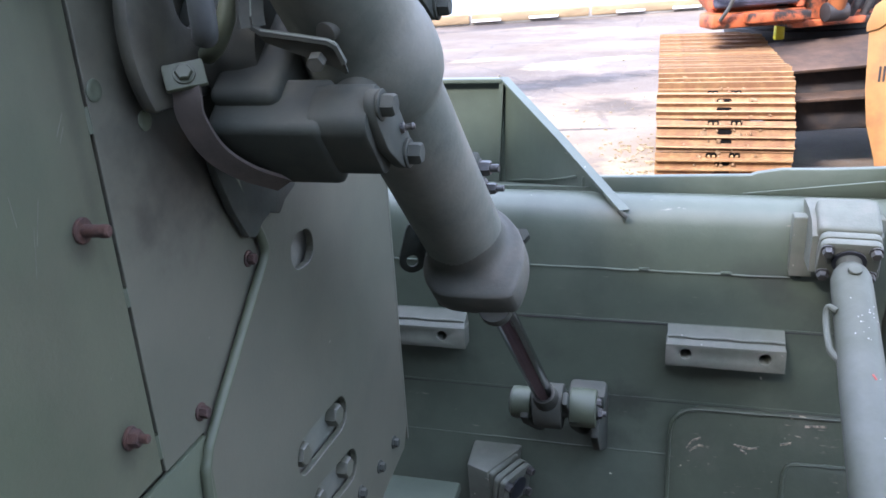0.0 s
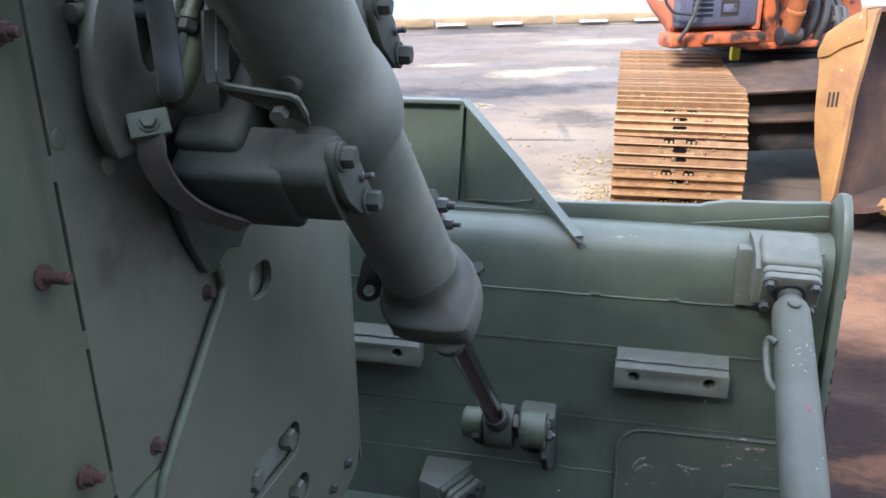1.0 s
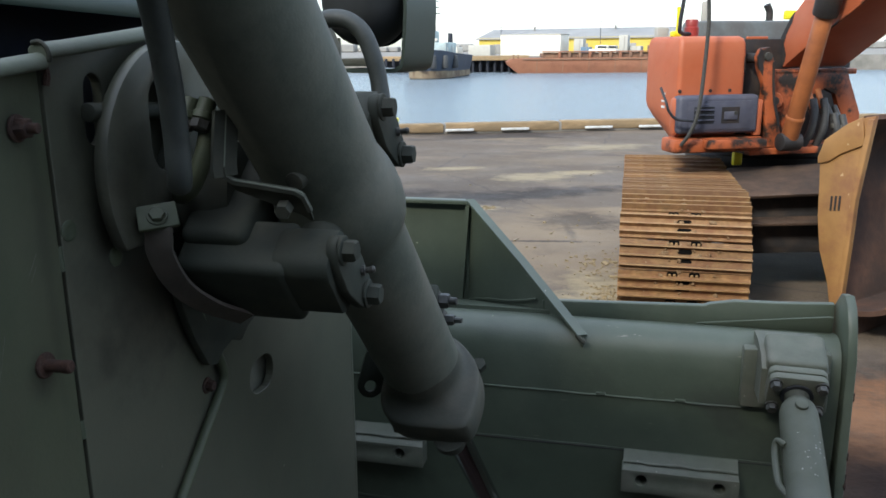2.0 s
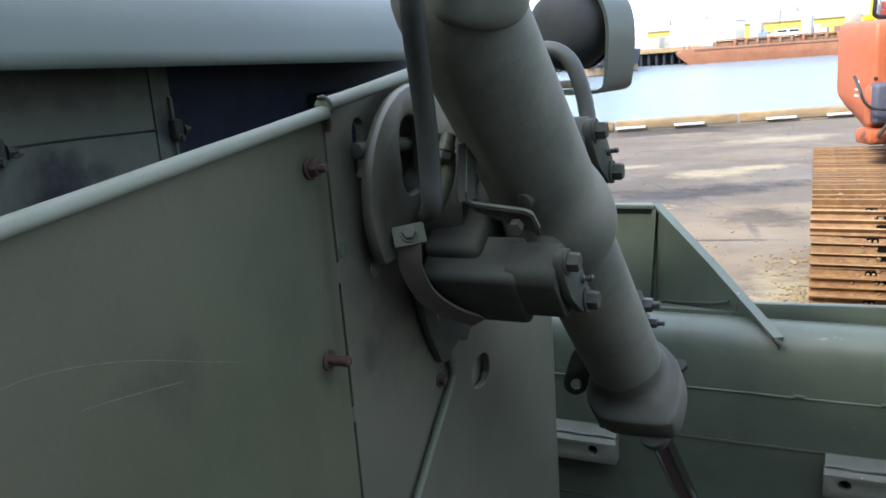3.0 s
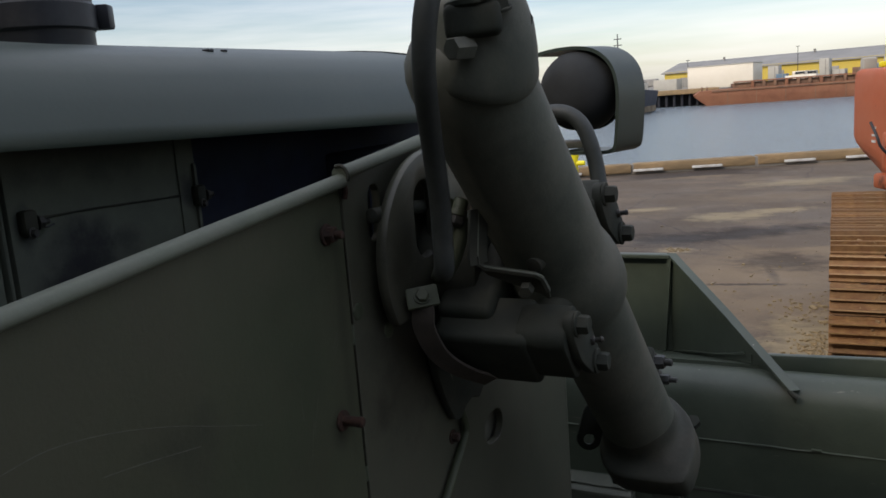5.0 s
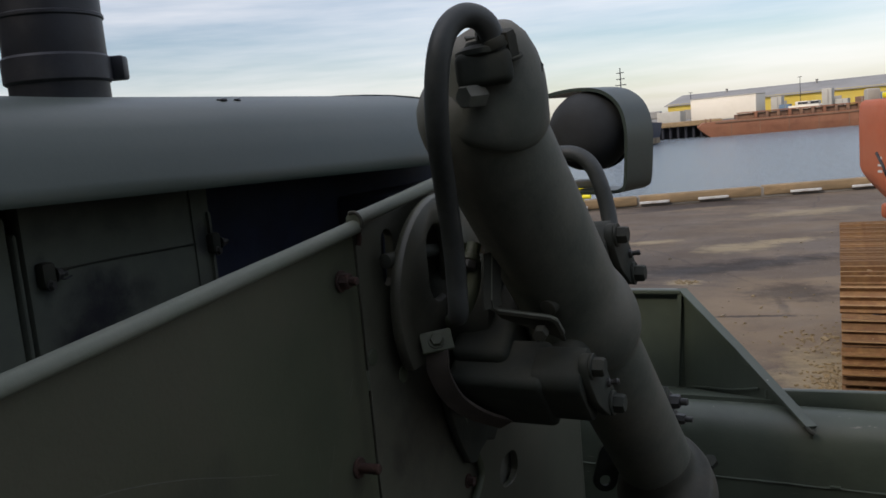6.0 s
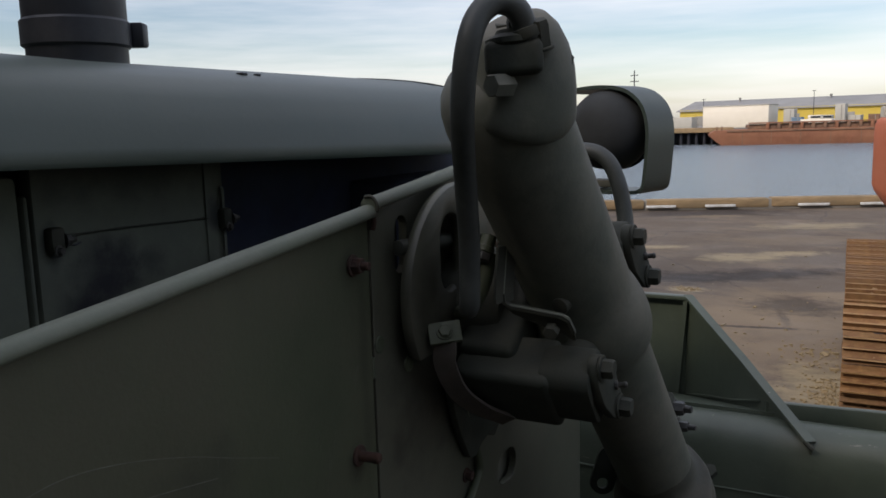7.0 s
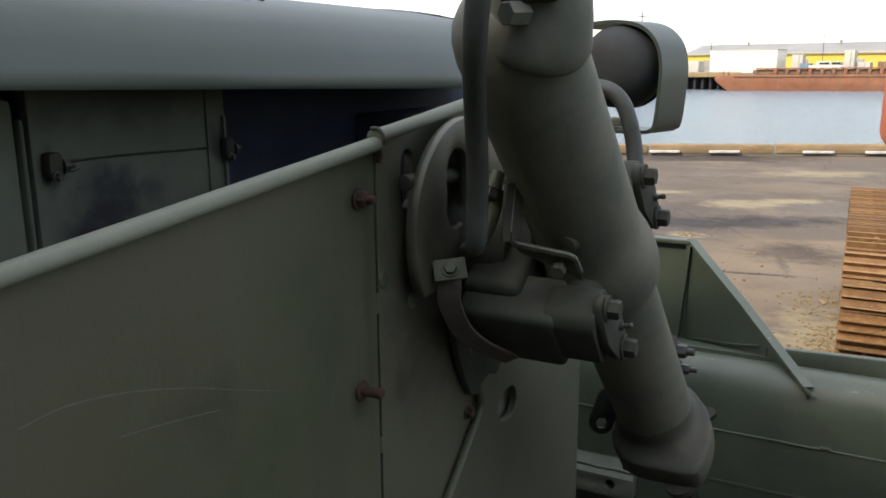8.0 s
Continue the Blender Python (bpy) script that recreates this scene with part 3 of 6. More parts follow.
def capsule(a, b, r, n=10):
    """Outline of a slot from a to b with round ends (a and b may be one point)."""
    a, b = V(a), V(b)
    ang = math.atan2(*(b - a).yx) if (b - a).length > 1e-6 else 0.0
    one = [(b.x + r * math.cos(ang - math.pi / 2 + math.pi * k / n), b.y + r * math.sin(ang - math.pi / 2 + math.pi * k / n)) for k in range(n + 1)]
    two = [(a.x + r * math.cos(ang + math.pi / 2 + math.pi * k / n), a.y + r * math.sin(ang + math.pi / 2 + math.pi * k / n)) for k in range(n + 1)]
    return one + two if (b - a).length > 1e-6 else one[:-1] + two[:-1]


def rounded(x0, y0, x1, y1, r, n=5):
    out = []
    for cx, cy, a0 in ((x1 - r, y1 - r, 0), (x0 + r, y1 - r, 90), (x0 + r, y0 + r, 180), (x1 - r, y0 + r, 270)):
        out += [(cx + r * math.cos(radians(a0 + 90 * k / n)), cy + r * math.sin(radians(a0 + 90 * k / n))) for k in range(n + 1)]
    return out


def extrude_x(bm, profile, x0, x1, cap=True):
    """A closed outline in (y, z), drawn out along x."""
    a = [bm.verts.new((x0, y, z)) for y, z in profile]
    b = [bm.verts.new((x1, y, z)) for y, z in profile]
    for k in range(len(a)):
        j = (k + 1) % len(a)
        bm.faces.new((a[k], a[j], b[j], b[k]))
    if cap:
        bm.faces.new(a[::-1])
        bm.faces.new(b)


def one(fn, *args, **kw):
    bm = bmesh.new()
    fn(bm, *args, **kw)
    return bm

# ---- ground, kerb, water ----
KERB_A, KERB_D = V((-3.54, 16.05, 0)), V((0.934, 0.358, 0)).normalized()   # line of the quay edge
KERB_N = V((-KERB_D.y, KERB_D.x, 0))


def kerb_at(s, off=0.0, z=0.0):
    return KERB_A + KERB_D * s + KERB_N * off + V((0, 0, z))


bm = bmesh.new()
corners = [kerb_at(-900, 0.35), kerb_at(900, 0.35), kerb_at(900, -900), kerb_at(-900, -900)]
low = [bm.verts.new(c - V((0, 0, 4.0))) for c in corners]
top = [bm.verts.new(c) for c in corners]
bm.faces.new(top), bm.faces.new(low[::-1])
for k in range(4):
    bm.faces.new((low[k], low[(k + 1) % 4], top[(k + 1) % 4], top[k]))
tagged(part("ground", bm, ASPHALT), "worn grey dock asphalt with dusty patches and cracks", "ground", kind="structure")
bm = bmesh.new()
vs = [bm.verts.new((x, y, -2.0)) for x, y in ((-2500, -2500), (2500, -2500), (2500, 2500), (-2500, 2500))]
bm.faces.new(vs)
tagged(part("water", bm, WATER), "rippled grey-blue harbour water", "water", kind="structure")

# ---- excavator ----
exc = thing("excavator", (0.6, 6.2, 0), "orange tracked excavator with rusty tracks parked on the dock", "excavator")
UP1, UP2 = V((0.9, 0.436, 0)), V((-0.436, 0.9, 0))
UO = V((0.307, 5.8, 0.0))


def ex(a, b, z):
    """A place on the excavator's upper body: a along its front face, b back from it."""
    return UO + UP1 * a + UP2 * b + V((0, 0, z))


UROT = Matrix((UP1, UP2, V((0, 0, 1)))).transposed()
# upper body: side box with rounded corners, drawn in at its foot, which rises towards the back
bm = bmesh.new()
outline = rounded(-0.038, 0.0, 0.466, 0.50, 0.034, 5)
levels = [(0.985, 0.10), (1.02, 0.055), (1.10, 0.015), (1.18, 0.0), (1.62, 0.0), (1.70, 0.004), (1.732, 0.015), (1.748, 0.04)]
rings = []
for z, inset in levels:
    rings.append([bm.verts.new(ex(0.165 + (a - 0.165) * (1 - inset / 0.30), 0.25 + (b - 0.25) * (1 - inset / 0.25), z + 0.36 * b * max(0.0, min(1.0, (1.45 - z) / 0.40)))) for a, b in outline])
for a, b in zip(rings, rings[1:]):
    for k in range(len(a)):
        bm.faces.new((a[k], a[(k + 1) % len(a)], b[(k + 1) % len(b)], b[k]))
bm.faces.new(rings[0][::-1]), bm.faces.new(rings[-1])
body = part("body", bm, ORANGE, exc, "faded orange steel side box with rounded corners", 50)
part("front_sill", one(box, ex(0.255, 0.02, 1.02), (0.68, 0.20, 0.10), UROT, 0.022), ORANGE_DIRTY, exc, "scuffed orange sill with rust")
part("step", one(box, ex(0.35, -0.115, 1.032), (0.44, 0.09, 0.06), UROT, 0.008), ORANGE_DIRTY, exc, "bent orange foot step")
cover = part("battery_cover", one(box, ex(0.232, -0.035, 1.23), (0.60, 0.11, 0.26), UROT, 0.03, 3), GREYBLUE, exc, "grey-blue plastic cover with louvres")
part("cover_panel", one(box, ex(0.23, -0.0905, 1.225), (0.47, 0.008, 0.19), UROT, 0.003), GREYBLUE, cover)
# dark sheets on the panel: recess shade behind louvres and latch as colour
part("louvre_recess", one(box, ex(0.115, -0.094, 1.228), (0.15, 0.004, 0.115), UROT), STACK, cover)
for k in range(3):
    part("louvre", one(box, ex(0.115, -0.099, 1.195 + 0.034 * k), (0.145, 0.012, 0.010), UROT, 0.002), GREYBLUE, cover)
part("latch_recess", one(box, ex(0.313, -0.094, 1.225), (0.135, 0.004, 0.11), UROT), DARK, cover)
part("latch", one(box, ex(0.313, -0.100, 1.222), (0.10, 0.014, 0.055), UROT, 0.006), GREYBLUE, cover)
part("key_lock", one(rod, ex(0.345, -0.106, 1.24), ex(0.345, -0.113, 1.24), 0.014, seg=14), BOLT, cover)
part("side_block", one(box, ex(0.545, -0.01, 1.20), (0.06, 0.12, 0.25), UROT, 0.015), ORANGE, exc)
part("side_block", one(box, ex(-0.052, -0.005, 1.22), (0.05, 0.08, 0.25), UROT, 0.02), ORANGE, exc)
for a in (-0.025, 0.203, 0.35):
    part("plug", one(rod, ex(a, 0.004, 1.386), ex(a, -0.006, 1.386), 0.012, seg=12), DARK, exc)
part("panel_notch", one(box, ex(0.452, 0.002, 1.56), (0.006, 0.012, 0.10), UROT), DARK, exc)
for w, zz in ((0.016, 1.36), (0.012, 1.31), (0.016, 1.27)):
    part("lettering_bar", one(box, ex(-0.0395, 0.20, zz), (0.004, 0.05, w), UROT), WHITE, exc, "worn pale lettering")
part("top_rail", one(box, ex(0.54, 0.02, 1.735), (0.16, 0.02, 0.018), UROT, 0.004), ORANGE, exc)
# deck, filler, lamps
bm = bmesh.new()
revolve(bm, ex(0.17, 0.25, 1.74), (0, 0, 1), [(0, 0.05), (0.07, 0.05), (0.075, 0.044), (0.115, 0.046), (0.125, 0.04)], 24)
part("filler_cap", bm, REDCAP, exc, "red filler cap")
part("deck", one(box, ex(1.00, 0.80, 1.70), (1.05, 0.35, 0.34), UROT, 0.03), GREY_TOP, exc, "grey engine deck")
# dark solid in place of the open bay; its shade is the colour
part("engine_bay", one(box, ex(0.66, 0.42, 1.36), (0.42, 0.6, 0.74), UROT, 0.01), DARK, exc)
part("yellow_marker", one(box, ex(0.15, 0.44, 1.77), (0.07, 0.05, 0.04), UROT, 0.01), YELLOW, exc)
part("yellow_post", one(box, ex(0.165, 0.44, 1.86), (0.02, 0.02, 0.20), UROT, 0.004), YELLOW, exc)
part("deck_lamp", one(box, ex(0.13, 0.62, 1.765), (0.10, 0.06, 0.12), UROT, 0.015), BEIGE, exc)
part("exhaust_pipe", one(tube, [ex(1.20, 0.9, 1.84), ex(1.20, 0.9, 1.94), ex(1.17, 0.9, 2.0)], 0.028), DARK, exc)
part("beacon", one(rod, ex(0.58, 0.8, 1.86), ex(0.57, 0.8, 2.02), 0.032, 0.022, 16, 0.01), BEIGE, exc)
part("orange_light", one(box, ex(1.36, 0.86, 1.92), (0.10, 0.05, 0.07), UROT, 0.01), YELLOW, exc)
part("hanging_cable", one(tube, [ex(0.02, -0.15, 2.7), ex(0.03, -0.15, 2.2), ex(0.07, -0.15, 1.905), ex(0.06, -0.16, 1.592), ex(0.03, -0.17, 1.271), ex(-0.01, -0.15, 1.12), ex(-0.045, -0.10, 1.03)], 0.013, 10), BOLT, exc, "long grey hanging cable")
part("hanging_hose", one(tube, [ex(0.12, 0.2, 2.7), ex(0.09, 0.2, 2.15), ex(0.055, 0.2, 1.84), ex(0.07, 0.21, 1.775), ex(0.16, 0.22, 1.765)], 0.014, 10), STACK, exc)
part("grab_wire", one(tube, [ex(-0.19, -0.05, 1.414), ex(-0.185, -0.12, 1.33), ex(-0.17, -0.14, 1.266), ex(-0.12, -0.15, 1.214), ex(-0.03, -0.16, 1.20), ex(0.04, -0.16, 1.19)], 0.009, 8), STACK, exc)
# boom, its ram and brackets
bm = bmesh.new()
plate(bm, [[(0.10, 1.53), (0.18, 1.69), (0.057, 1.87), (-0.19, 2.08), (-0.80, 2.55), (-1.60, 3.00), (-1.60, 2.50), (-0.71, 1.975), (-0.388, 1.801), (-0.147, 1.674)]], lambda b, z: ex(0.81, b, z), UP1 * 0.50, 0.010)
boom = part("boom", bm, ORANGE, exc, "faded orange box-section boom")
part("grease_smear", one(plate, [[(0.10, 1.535), (0.176, 1.69), (0.060, 1.865), (0.015, 1.905), (0.030, 1.84), (0.085, 1.76), (0.105, 1.69), (0.072, 1.62), (0.078, 1.57)]], lambda b, z: ex(0.8085, b, z), UP1 * 0.004), DARK, boom, "black grease along the boom's heel")
part("boom_seam", one(tube, [ex(0.810, -0.147, 1.672), ex(0.810, -0.388, 1.799), ex(0.810, -0.71, 1.973), ex(0.810, -1.60, 2.50)], 0.008, 8), ORANGE_DIRTY, boom)
ped = [(0.62, 0.96), (0.66, 1.44), (0.72, 1.50), (1.30, 1.53), (1.45, 1.2), (1.45, 0.96), (1.31, 0.96), (1.29, 1.20), (1.23, 1.34), (1.14, 1.38), (1.05, 1.34), (0.98, 1.20), (0.97, 0.96)]
part("boom_pedestal", one(plate, [ped], lambda a, z: ex(a, 0.06, z), UP2 * 0.05, 0.006), ORANGE_DIRTY, exc, "greasy orange boom pedestal with an arched opening")
part("pedestal_top", one(box, ex(1.03, 0.16, 1.50), (0.72, 0.20, 0.04), UROT, 0.01), ORANGE_DIRTY, exc)
# dark block behind the arch, coloured as the shade inside
part("pedestal_dark", one(box, ex(1.05, 0.42, 1.28), (0.9, 0.3, 0.62), UROT, 0.02), DARK, exc)
lug = part("pedestal_lug", one(revolve, ex(0.715, 0.06, 1.305), -UP2, [(0, 0.062), (0.05, 0.060), (0.056, 0.052), (0.056, 0.030)], 24), ORANGE_DIRTY, exc, "greasy pin boss")
part("lug_pin", one(rod, ex(0.715, 0.02, 1.305), ex(0.715, -0.004, 1.305), 0.028, soft=0.005), DARK, lug)
brk = [(0.506, 1.61), (0.53, 1.665), (0.600, 1.675), (0.638, 1.58), (0.646, 1.44), (0.664, 1.33), (0.720, 1.13), (0.75, 0.99), (0.63, 0.99), (0.605, 1.20), (0.570, 1.42), (0.522, 1.53)]
foot = part("boom_foot", one(plate, [brk], lambda a, z: ex(a, -0.06, z), UP2 * 0.05, 0.010), ORANGE_DIRTY, exc, "greasy orange boom bracket")
part("boom_foot", one(plate, [brk], lambda a, z: ex(a, 0.30, z), UP2 * 0.05, 0.010), ORANGE_DIRTY, exc)
part("grease_edge", one(plate, [[(0.640, 1.58), (0.648, 1.44), (0.666, 1.33), (0.722, 1.13), (0.700, 1.14), (0.650, 1.31), (0.630, 1.45), (0.622, 1.57)]], lambda a, z: ex(a, -0.064, z), UP2 * 0.02), DARK, foot, "black grease")
part("grease_edge", one(plate, [[(0.506, 1.61), (0.522, 1.53), (0.555, 1.48), (0.556, 1.54), (0.536, 1.60), (0.545, 1.645), (0.53, 1.664)]], lambda a, z: ex(a, -0.064, z), UP2 * 0.02), DARK, foot, "black grease")
part("foot_bolt", one(revolve, ex(0.585, -0.06, 1.61), -UP2, [(0, 0.030), (0.012, 0.028), (0.015, 0.02)], 18), BOLT, foot)
part("boom_pin", one(rod, ex(0.545, 0.0, 1.60), ex(0.545, 0.4, 1.60), 0.034, soft=0.010), DARK, exc)
ram = part("boom_ram", one(rod, ex(0.742, -0.15, 1.06), ex(0.712, -0.44, 1.89), 0.058, 0.056, 28, 0.01), ORANGE_RAM, exc, "rusty orange boom ram")
part("ram_band", one(rod, ex(0.7375, -0.194, 1.186), ex(0.7365, -0.204, 1.215), 0.063, 0.063, 28, 0.004), ORANGE_RAM, ram)
part("ram_gland", one(rod, ex(0.713, -0.43, 1.86), ex(0.706, -0.50, 2.06), 0.078, 0.082, 24, 0.014), DARK, ram, "black greasy ram gland")
part("ram_collar", one(rod, ex(0.735, -0.41, 1.90), ex(0.655, -0.42, 1.90), 0.040, 0.036, 18, 0.008), ORANGE_DIRTY, ram)
part("ram_rod", one(rod, ex(0.706, -0.50, 2.04), ex(0.70, -0.78, 2.85), 0.040), CHROME, ram)
part("ram_foot", one(rod, ex(0.67, -0.145, 1.035), ex(0.82, -0.145, 1.035), 0.062, soft=0.01), DARK, ram)
for a, lean, top in ((0.975, -0.035, 1.375), (1.055, -0.012, 1.378), (1.150, 0.035, 1.27), (1.215, 0.045, 1.26)):
    part("boom_hose", one(tube, [ex(a, -0.05, top - 0.06), ex(a + lean * 0.2, -0.085, top - 0.16), ex(a + lean * 0.7, -0.085, top - 0.28), ex(a + lean, -0.03, 0.99)], 0.026, 12), RUBBER, exc, "thick black hydraulic hose")
    part("hose_fitting", one(rod, ex(a - lean * 0.2, 0.03, top), ex(a, -0.062, top - 0.135), 0.020, 0.024, 12, 0.004), ORANGE_RAM if top > 1.3 else RUBBER, exc)
    part("hose_collar", one(rod, ex(a, -0.060, top - 0.13), ex(a + lean * 0.05, -0.074, top - 0.165), 0.033, 0.030, 12, 0.004), BOLT, exc)
part("main_frame", one(box, ex(0.98, 0.30, 0.962), (0.95, 0.72, 0.05), UROT, 0.01), ORANGE_DIRTY, exc, "orange main frame edge")
part("slew_ring", one(revolve, ex(1.22, 0.85, 0.74), (0, 0, 1), [(0, 0.62), (0.11, 0.62), (0.12, 0.58), (0.20, 0.58)], 48), DARK, exc, "greasy black slewing ring")
# undercarriage sides near-black: shade put into the colour; tops browner
part("car_body", one(box, (1.55, 6.6, 0.53), (1.6, 1.7, 0.44), pose(0, 0, 0, 0, 0, 6).to_3x3(), 0.06), DARK, exc, "undercarriage centre, near-black for the shade beneath")
part("car_body_top", one(plate, [[(5.42, 0.735), (5.60, 0.765), (6.10, 0.83), (6.10, 0.79), (5.44, 0.712)]], lambda y, z: V((0.66, y + 0.06, z - 0.01)), (1.34, 0.10, 0.09), 0.006), DUSTY_FRAME, exc, "sloping undercarriage top with dried mud")
part("car_body_leg", one(plate, [[(5.56, 0.738), (6.2, 0.80), (6.2, 0.30), (5.62, 0.30)]], lambda y, z: V((0.66, y + 0.06, z - 0.014)), (1.34, 0.10, 0.09), 0.012), DARK, exc, "undercarriage leg, near-black for its shade")
part("car_body_ledge", one(plate, [[(5.45, 0.540), (5.66, 0.565), (5.66, 0.535), (5.46, 0.518)]], lambda y, z: V((0.72, y + 0.06, z)), (1.28, 0.10, 0.065), 0.005), DUSTY_FRAME, exc, "muddy ledge")
part("yellow_tab", one(box, ex(0.56, 0.18, 0.885), (0.07, 0.04, 0.10), UROT, 0.012), YELLOW, exc)
# undercarriage: two track chains of triple-grouser shoes
TROT = radians(0.8)                      # heading of the tracks
TC = V((0.318, 4.66, 0.0))               # middle of the near chain's front


def tr(a, b, z):
    """A place by a chain: a across, b back, z up."""
    return TC + V((a * math.cos(TROT) - b * math.sin(TROT), a * math.sin(TROT) + b * math.cos(TROT), z))


R_T, LEN, Z_T, HALF = 0.368, 1.62, 0.42, 0.366


def chain_place(s):
    """Place and pitch of the chain at length s, from the top's far end forwards, round the idler and back below."""
    if s < LEN:
        return LEN + R_T - s, Z_T + R_T, 0.0
    s -= LEN
    if s < math.pi * R_T:
        a = s / R_T
        return R_T - R_T * math.sin(a), Z_T + R_T * math.cos(a), a
    s -= math.pi * R_T
    if s < LEN:
        return R_T + s, Z_T - R_T, math.pi
    a = (s - LEN) / R_T
    return LEN + R_T + R_T * math.sin(a), Z_T - R_T * math.cos(a), math.pi + a


def shoe_mesh():
    """One shoe: a pressed plate with three ribs across, two bolt heads pairs and mud holes; x across, y along, z out."""
    bm = bmesh.new()
    pitch = 0.171
    prof = [(-0.5, 0), (-0.5, .016), (-.40, .018), (-.38, .052), (-.33, .052), (-.30, .018), (-.07, .016), (-.045, .046), (.005, .046), (.03, .016), (.27, .016), (.295, .046), (.345, .046), (.37, .016), (0.5, .012), (0.5, -.006)]
    a = [bm.verts.new((-HALF, y * pitch, z)) for y, z in prof]
    b = [bm.verts.new((HALF, y * pitch, z)) for y, z in prof]
    for k in range(len(a)):
        j = (k + 1) % len(a)
        bm.faces.new((a[k], a[j], b[j], b[k]))
    bm.faces.new(a[::-1]), bm.faces.new(b)
    for f in bm.faces:                   # rib tops rubbed paler; light on ribs and shade between also in the colour
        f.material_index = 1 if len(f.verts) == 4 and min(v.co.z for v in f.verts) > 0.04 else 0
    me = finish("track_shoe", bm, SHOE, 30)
    me.materials.append(SHOE_WORN_LIT)
    return me


def hole_mesh():
    bm = bmesh.new()
    # flat plate on the shoe; near-black stands in for shade in the hole
    plate(bm, [capsule((-0.026, 0), (0.026, 0), 0.0145, 6)], lambda a, b: V((a, b, 0.0165)), (0, 0, 0.0012))
    return finish("mud_hole", bm, HOLE_SHADE)


def head_mesh():
    """A bolt head on a near-black plate coloured as the shade of its recess."""
    bm = bmesh.new()
    plate(bm, [rounded(-0.016, -0.016, 0.016, 0.018, 0.010, 3)], lambda a, b: V((a, b, 0.0245)), (0, 0, 0.0012))
    for f in bm.faces:
        f.material_index = 1
    box(bm, (0, -0.004, 0.026), (0.017, 0.018, 0.014), None, 0.004, 1)
    me = finish("shoe_bolt", bm, SHOE_WORN_LIT)
    me.materials.append(HOLE_SHADE)
    return me


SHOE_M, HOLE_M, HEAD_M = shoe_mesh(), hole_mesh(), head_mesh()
TOTAL = 2 * LEN + 2 * math.pi * R_T
COUNT = round(TOTAL / 0.173)
for side, shift in (("near", 0.0), ("far", 2.25)):
    track = part("track_frame", one(box, tr(shift, R_T + LEN / 2, 0.43), (0.34, LEN + 0.1, 0.42), Matrix.Rotation(TROT, 3, "Z"), 0.05), RUSTY_FRAME, exc, "rusty track frame")
    part("idler", one(rod, tr(shift - 0.12, R_T, Z_T), tr(shift + 0.12, R_T, Z_T), R_T - 0.05, soft=0.03), RUSTY_FRAME, track)
    part("sprocket", one(rod, tr(shift - 0.10, R_T + LEN, Z_T), tr(shift + 0.10, R_T + LEN, Z_T), R_T - 0.05, soft=0.03), RUSTY_FRAME, track)
    part("link_chain", one(plate, [[(b, z) for b, z, _ in (chain_place(TOTAL * k / 60) for k in range(60))], [(R_T + (b - R_T) * 0.98 + 0.02, Z_T + (z - Z_T) * 0.86) for b, z, _ in (chain_place(TOTAL * k / 60) for k in range(60))]], lambda b, z: tr(shift - 0.12, b, z), tr(0.24, 0, 0) - tr(0, 0, 0)), RUSTY_FRAME, track)
    for k in range(COUNT):
        b, z, a = chain_place(TOTAL * (k + 0.15) / COUNT)
        sag = -0.02 * math.sin(math.pi * min(1, max(0, (b - R_T) / LEN))) if a == 0 else 0
        turn = Euler((a + random.uniform(-0.025, 0.025), random.uniform(-0.008, 0.008), TROT))
        at = tr(shift + random.uniform(-0.004, 0.004), b, z + sag + random.uniform(-0.003, 0.003))
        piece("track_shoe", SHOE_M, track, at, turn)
        if side == "near" and a < math.pi:
            m = Euler((a, 0, TROT)).to_matrix()
            piece("mud_hole", HOLE_M, track, at + m @ V((0, -0.030, 0)), turn)
            piece("mud_hole", HOLE_M, track, at + m @ V((0, 0.026, 0)), turn)
            for x in (-0.075, -0.048, 0.048, 0.075):
                piece("shoe_bolt", HEAD_M, track, at + m @ V((x, 0.073, -0.008)), turn)
dirt = bmesh.new()
for k in range(170):
    b, z, a = chain_place(random.uniform(0.3, 0.62) * TOTAL * 0.72)
    m = Euler((a, 0, TROT)).to_matrix()
    r = random.uniform(0.006, 0.020) * (1.5 if random.random() < 0.1 else 1)
    box(dirt, tr(random.uniform(-0.33, 0.33) * random.uniform(0.2, 1), b, z) + m @ V((0, 0, 0.018 + r * 0.2)), (r * random.uniform(1, 2.4), r * 1.2, r * 0.7), Euler((a, random.uniform(-0.4, 0.4), random.uniform(0, 3))).to_matrix(), r * 0.2, 1)
tagged(part("caked_dirt", dirt, GRIT_SOIL, exc), "dry soil caked on the shoes", kind="stuff")
# bucket that stands on the dock in front of the excavator, its mouth turned away to the side
bkt = thing("excavator_bucket", (1.5, 4.9, 0), "ochre digging bucket with scraped paint and rusty inside", "bucket")
BN_ = V((0.67, 0.74, 0)).normalized()


def bk(a, z, depth=0.0):
    """A place on the bucket: a along its near side plate, z up, depth towards the far plate."""
    return V((a, 4.9 - 0.9 * (a - 1.17), z)) + BN_ * depth


back_edge = [(1.164, 0.198), (1.143, 0.329), (1.091, 0.519), (1.068, 0.713), (1.059, 0.92), (1.051, 1.053), (1.076, 1.153), (1.164, 1.248), (1.21, 1.29)]
lip_edge = [(1.272, 1.31), (1.267, 1.252), (1.252, 1.077), (1.231, 0.833), (1.227, 0.581), (1.219, 0.264), (1.209, 0.194), (1.19, 0.16)]
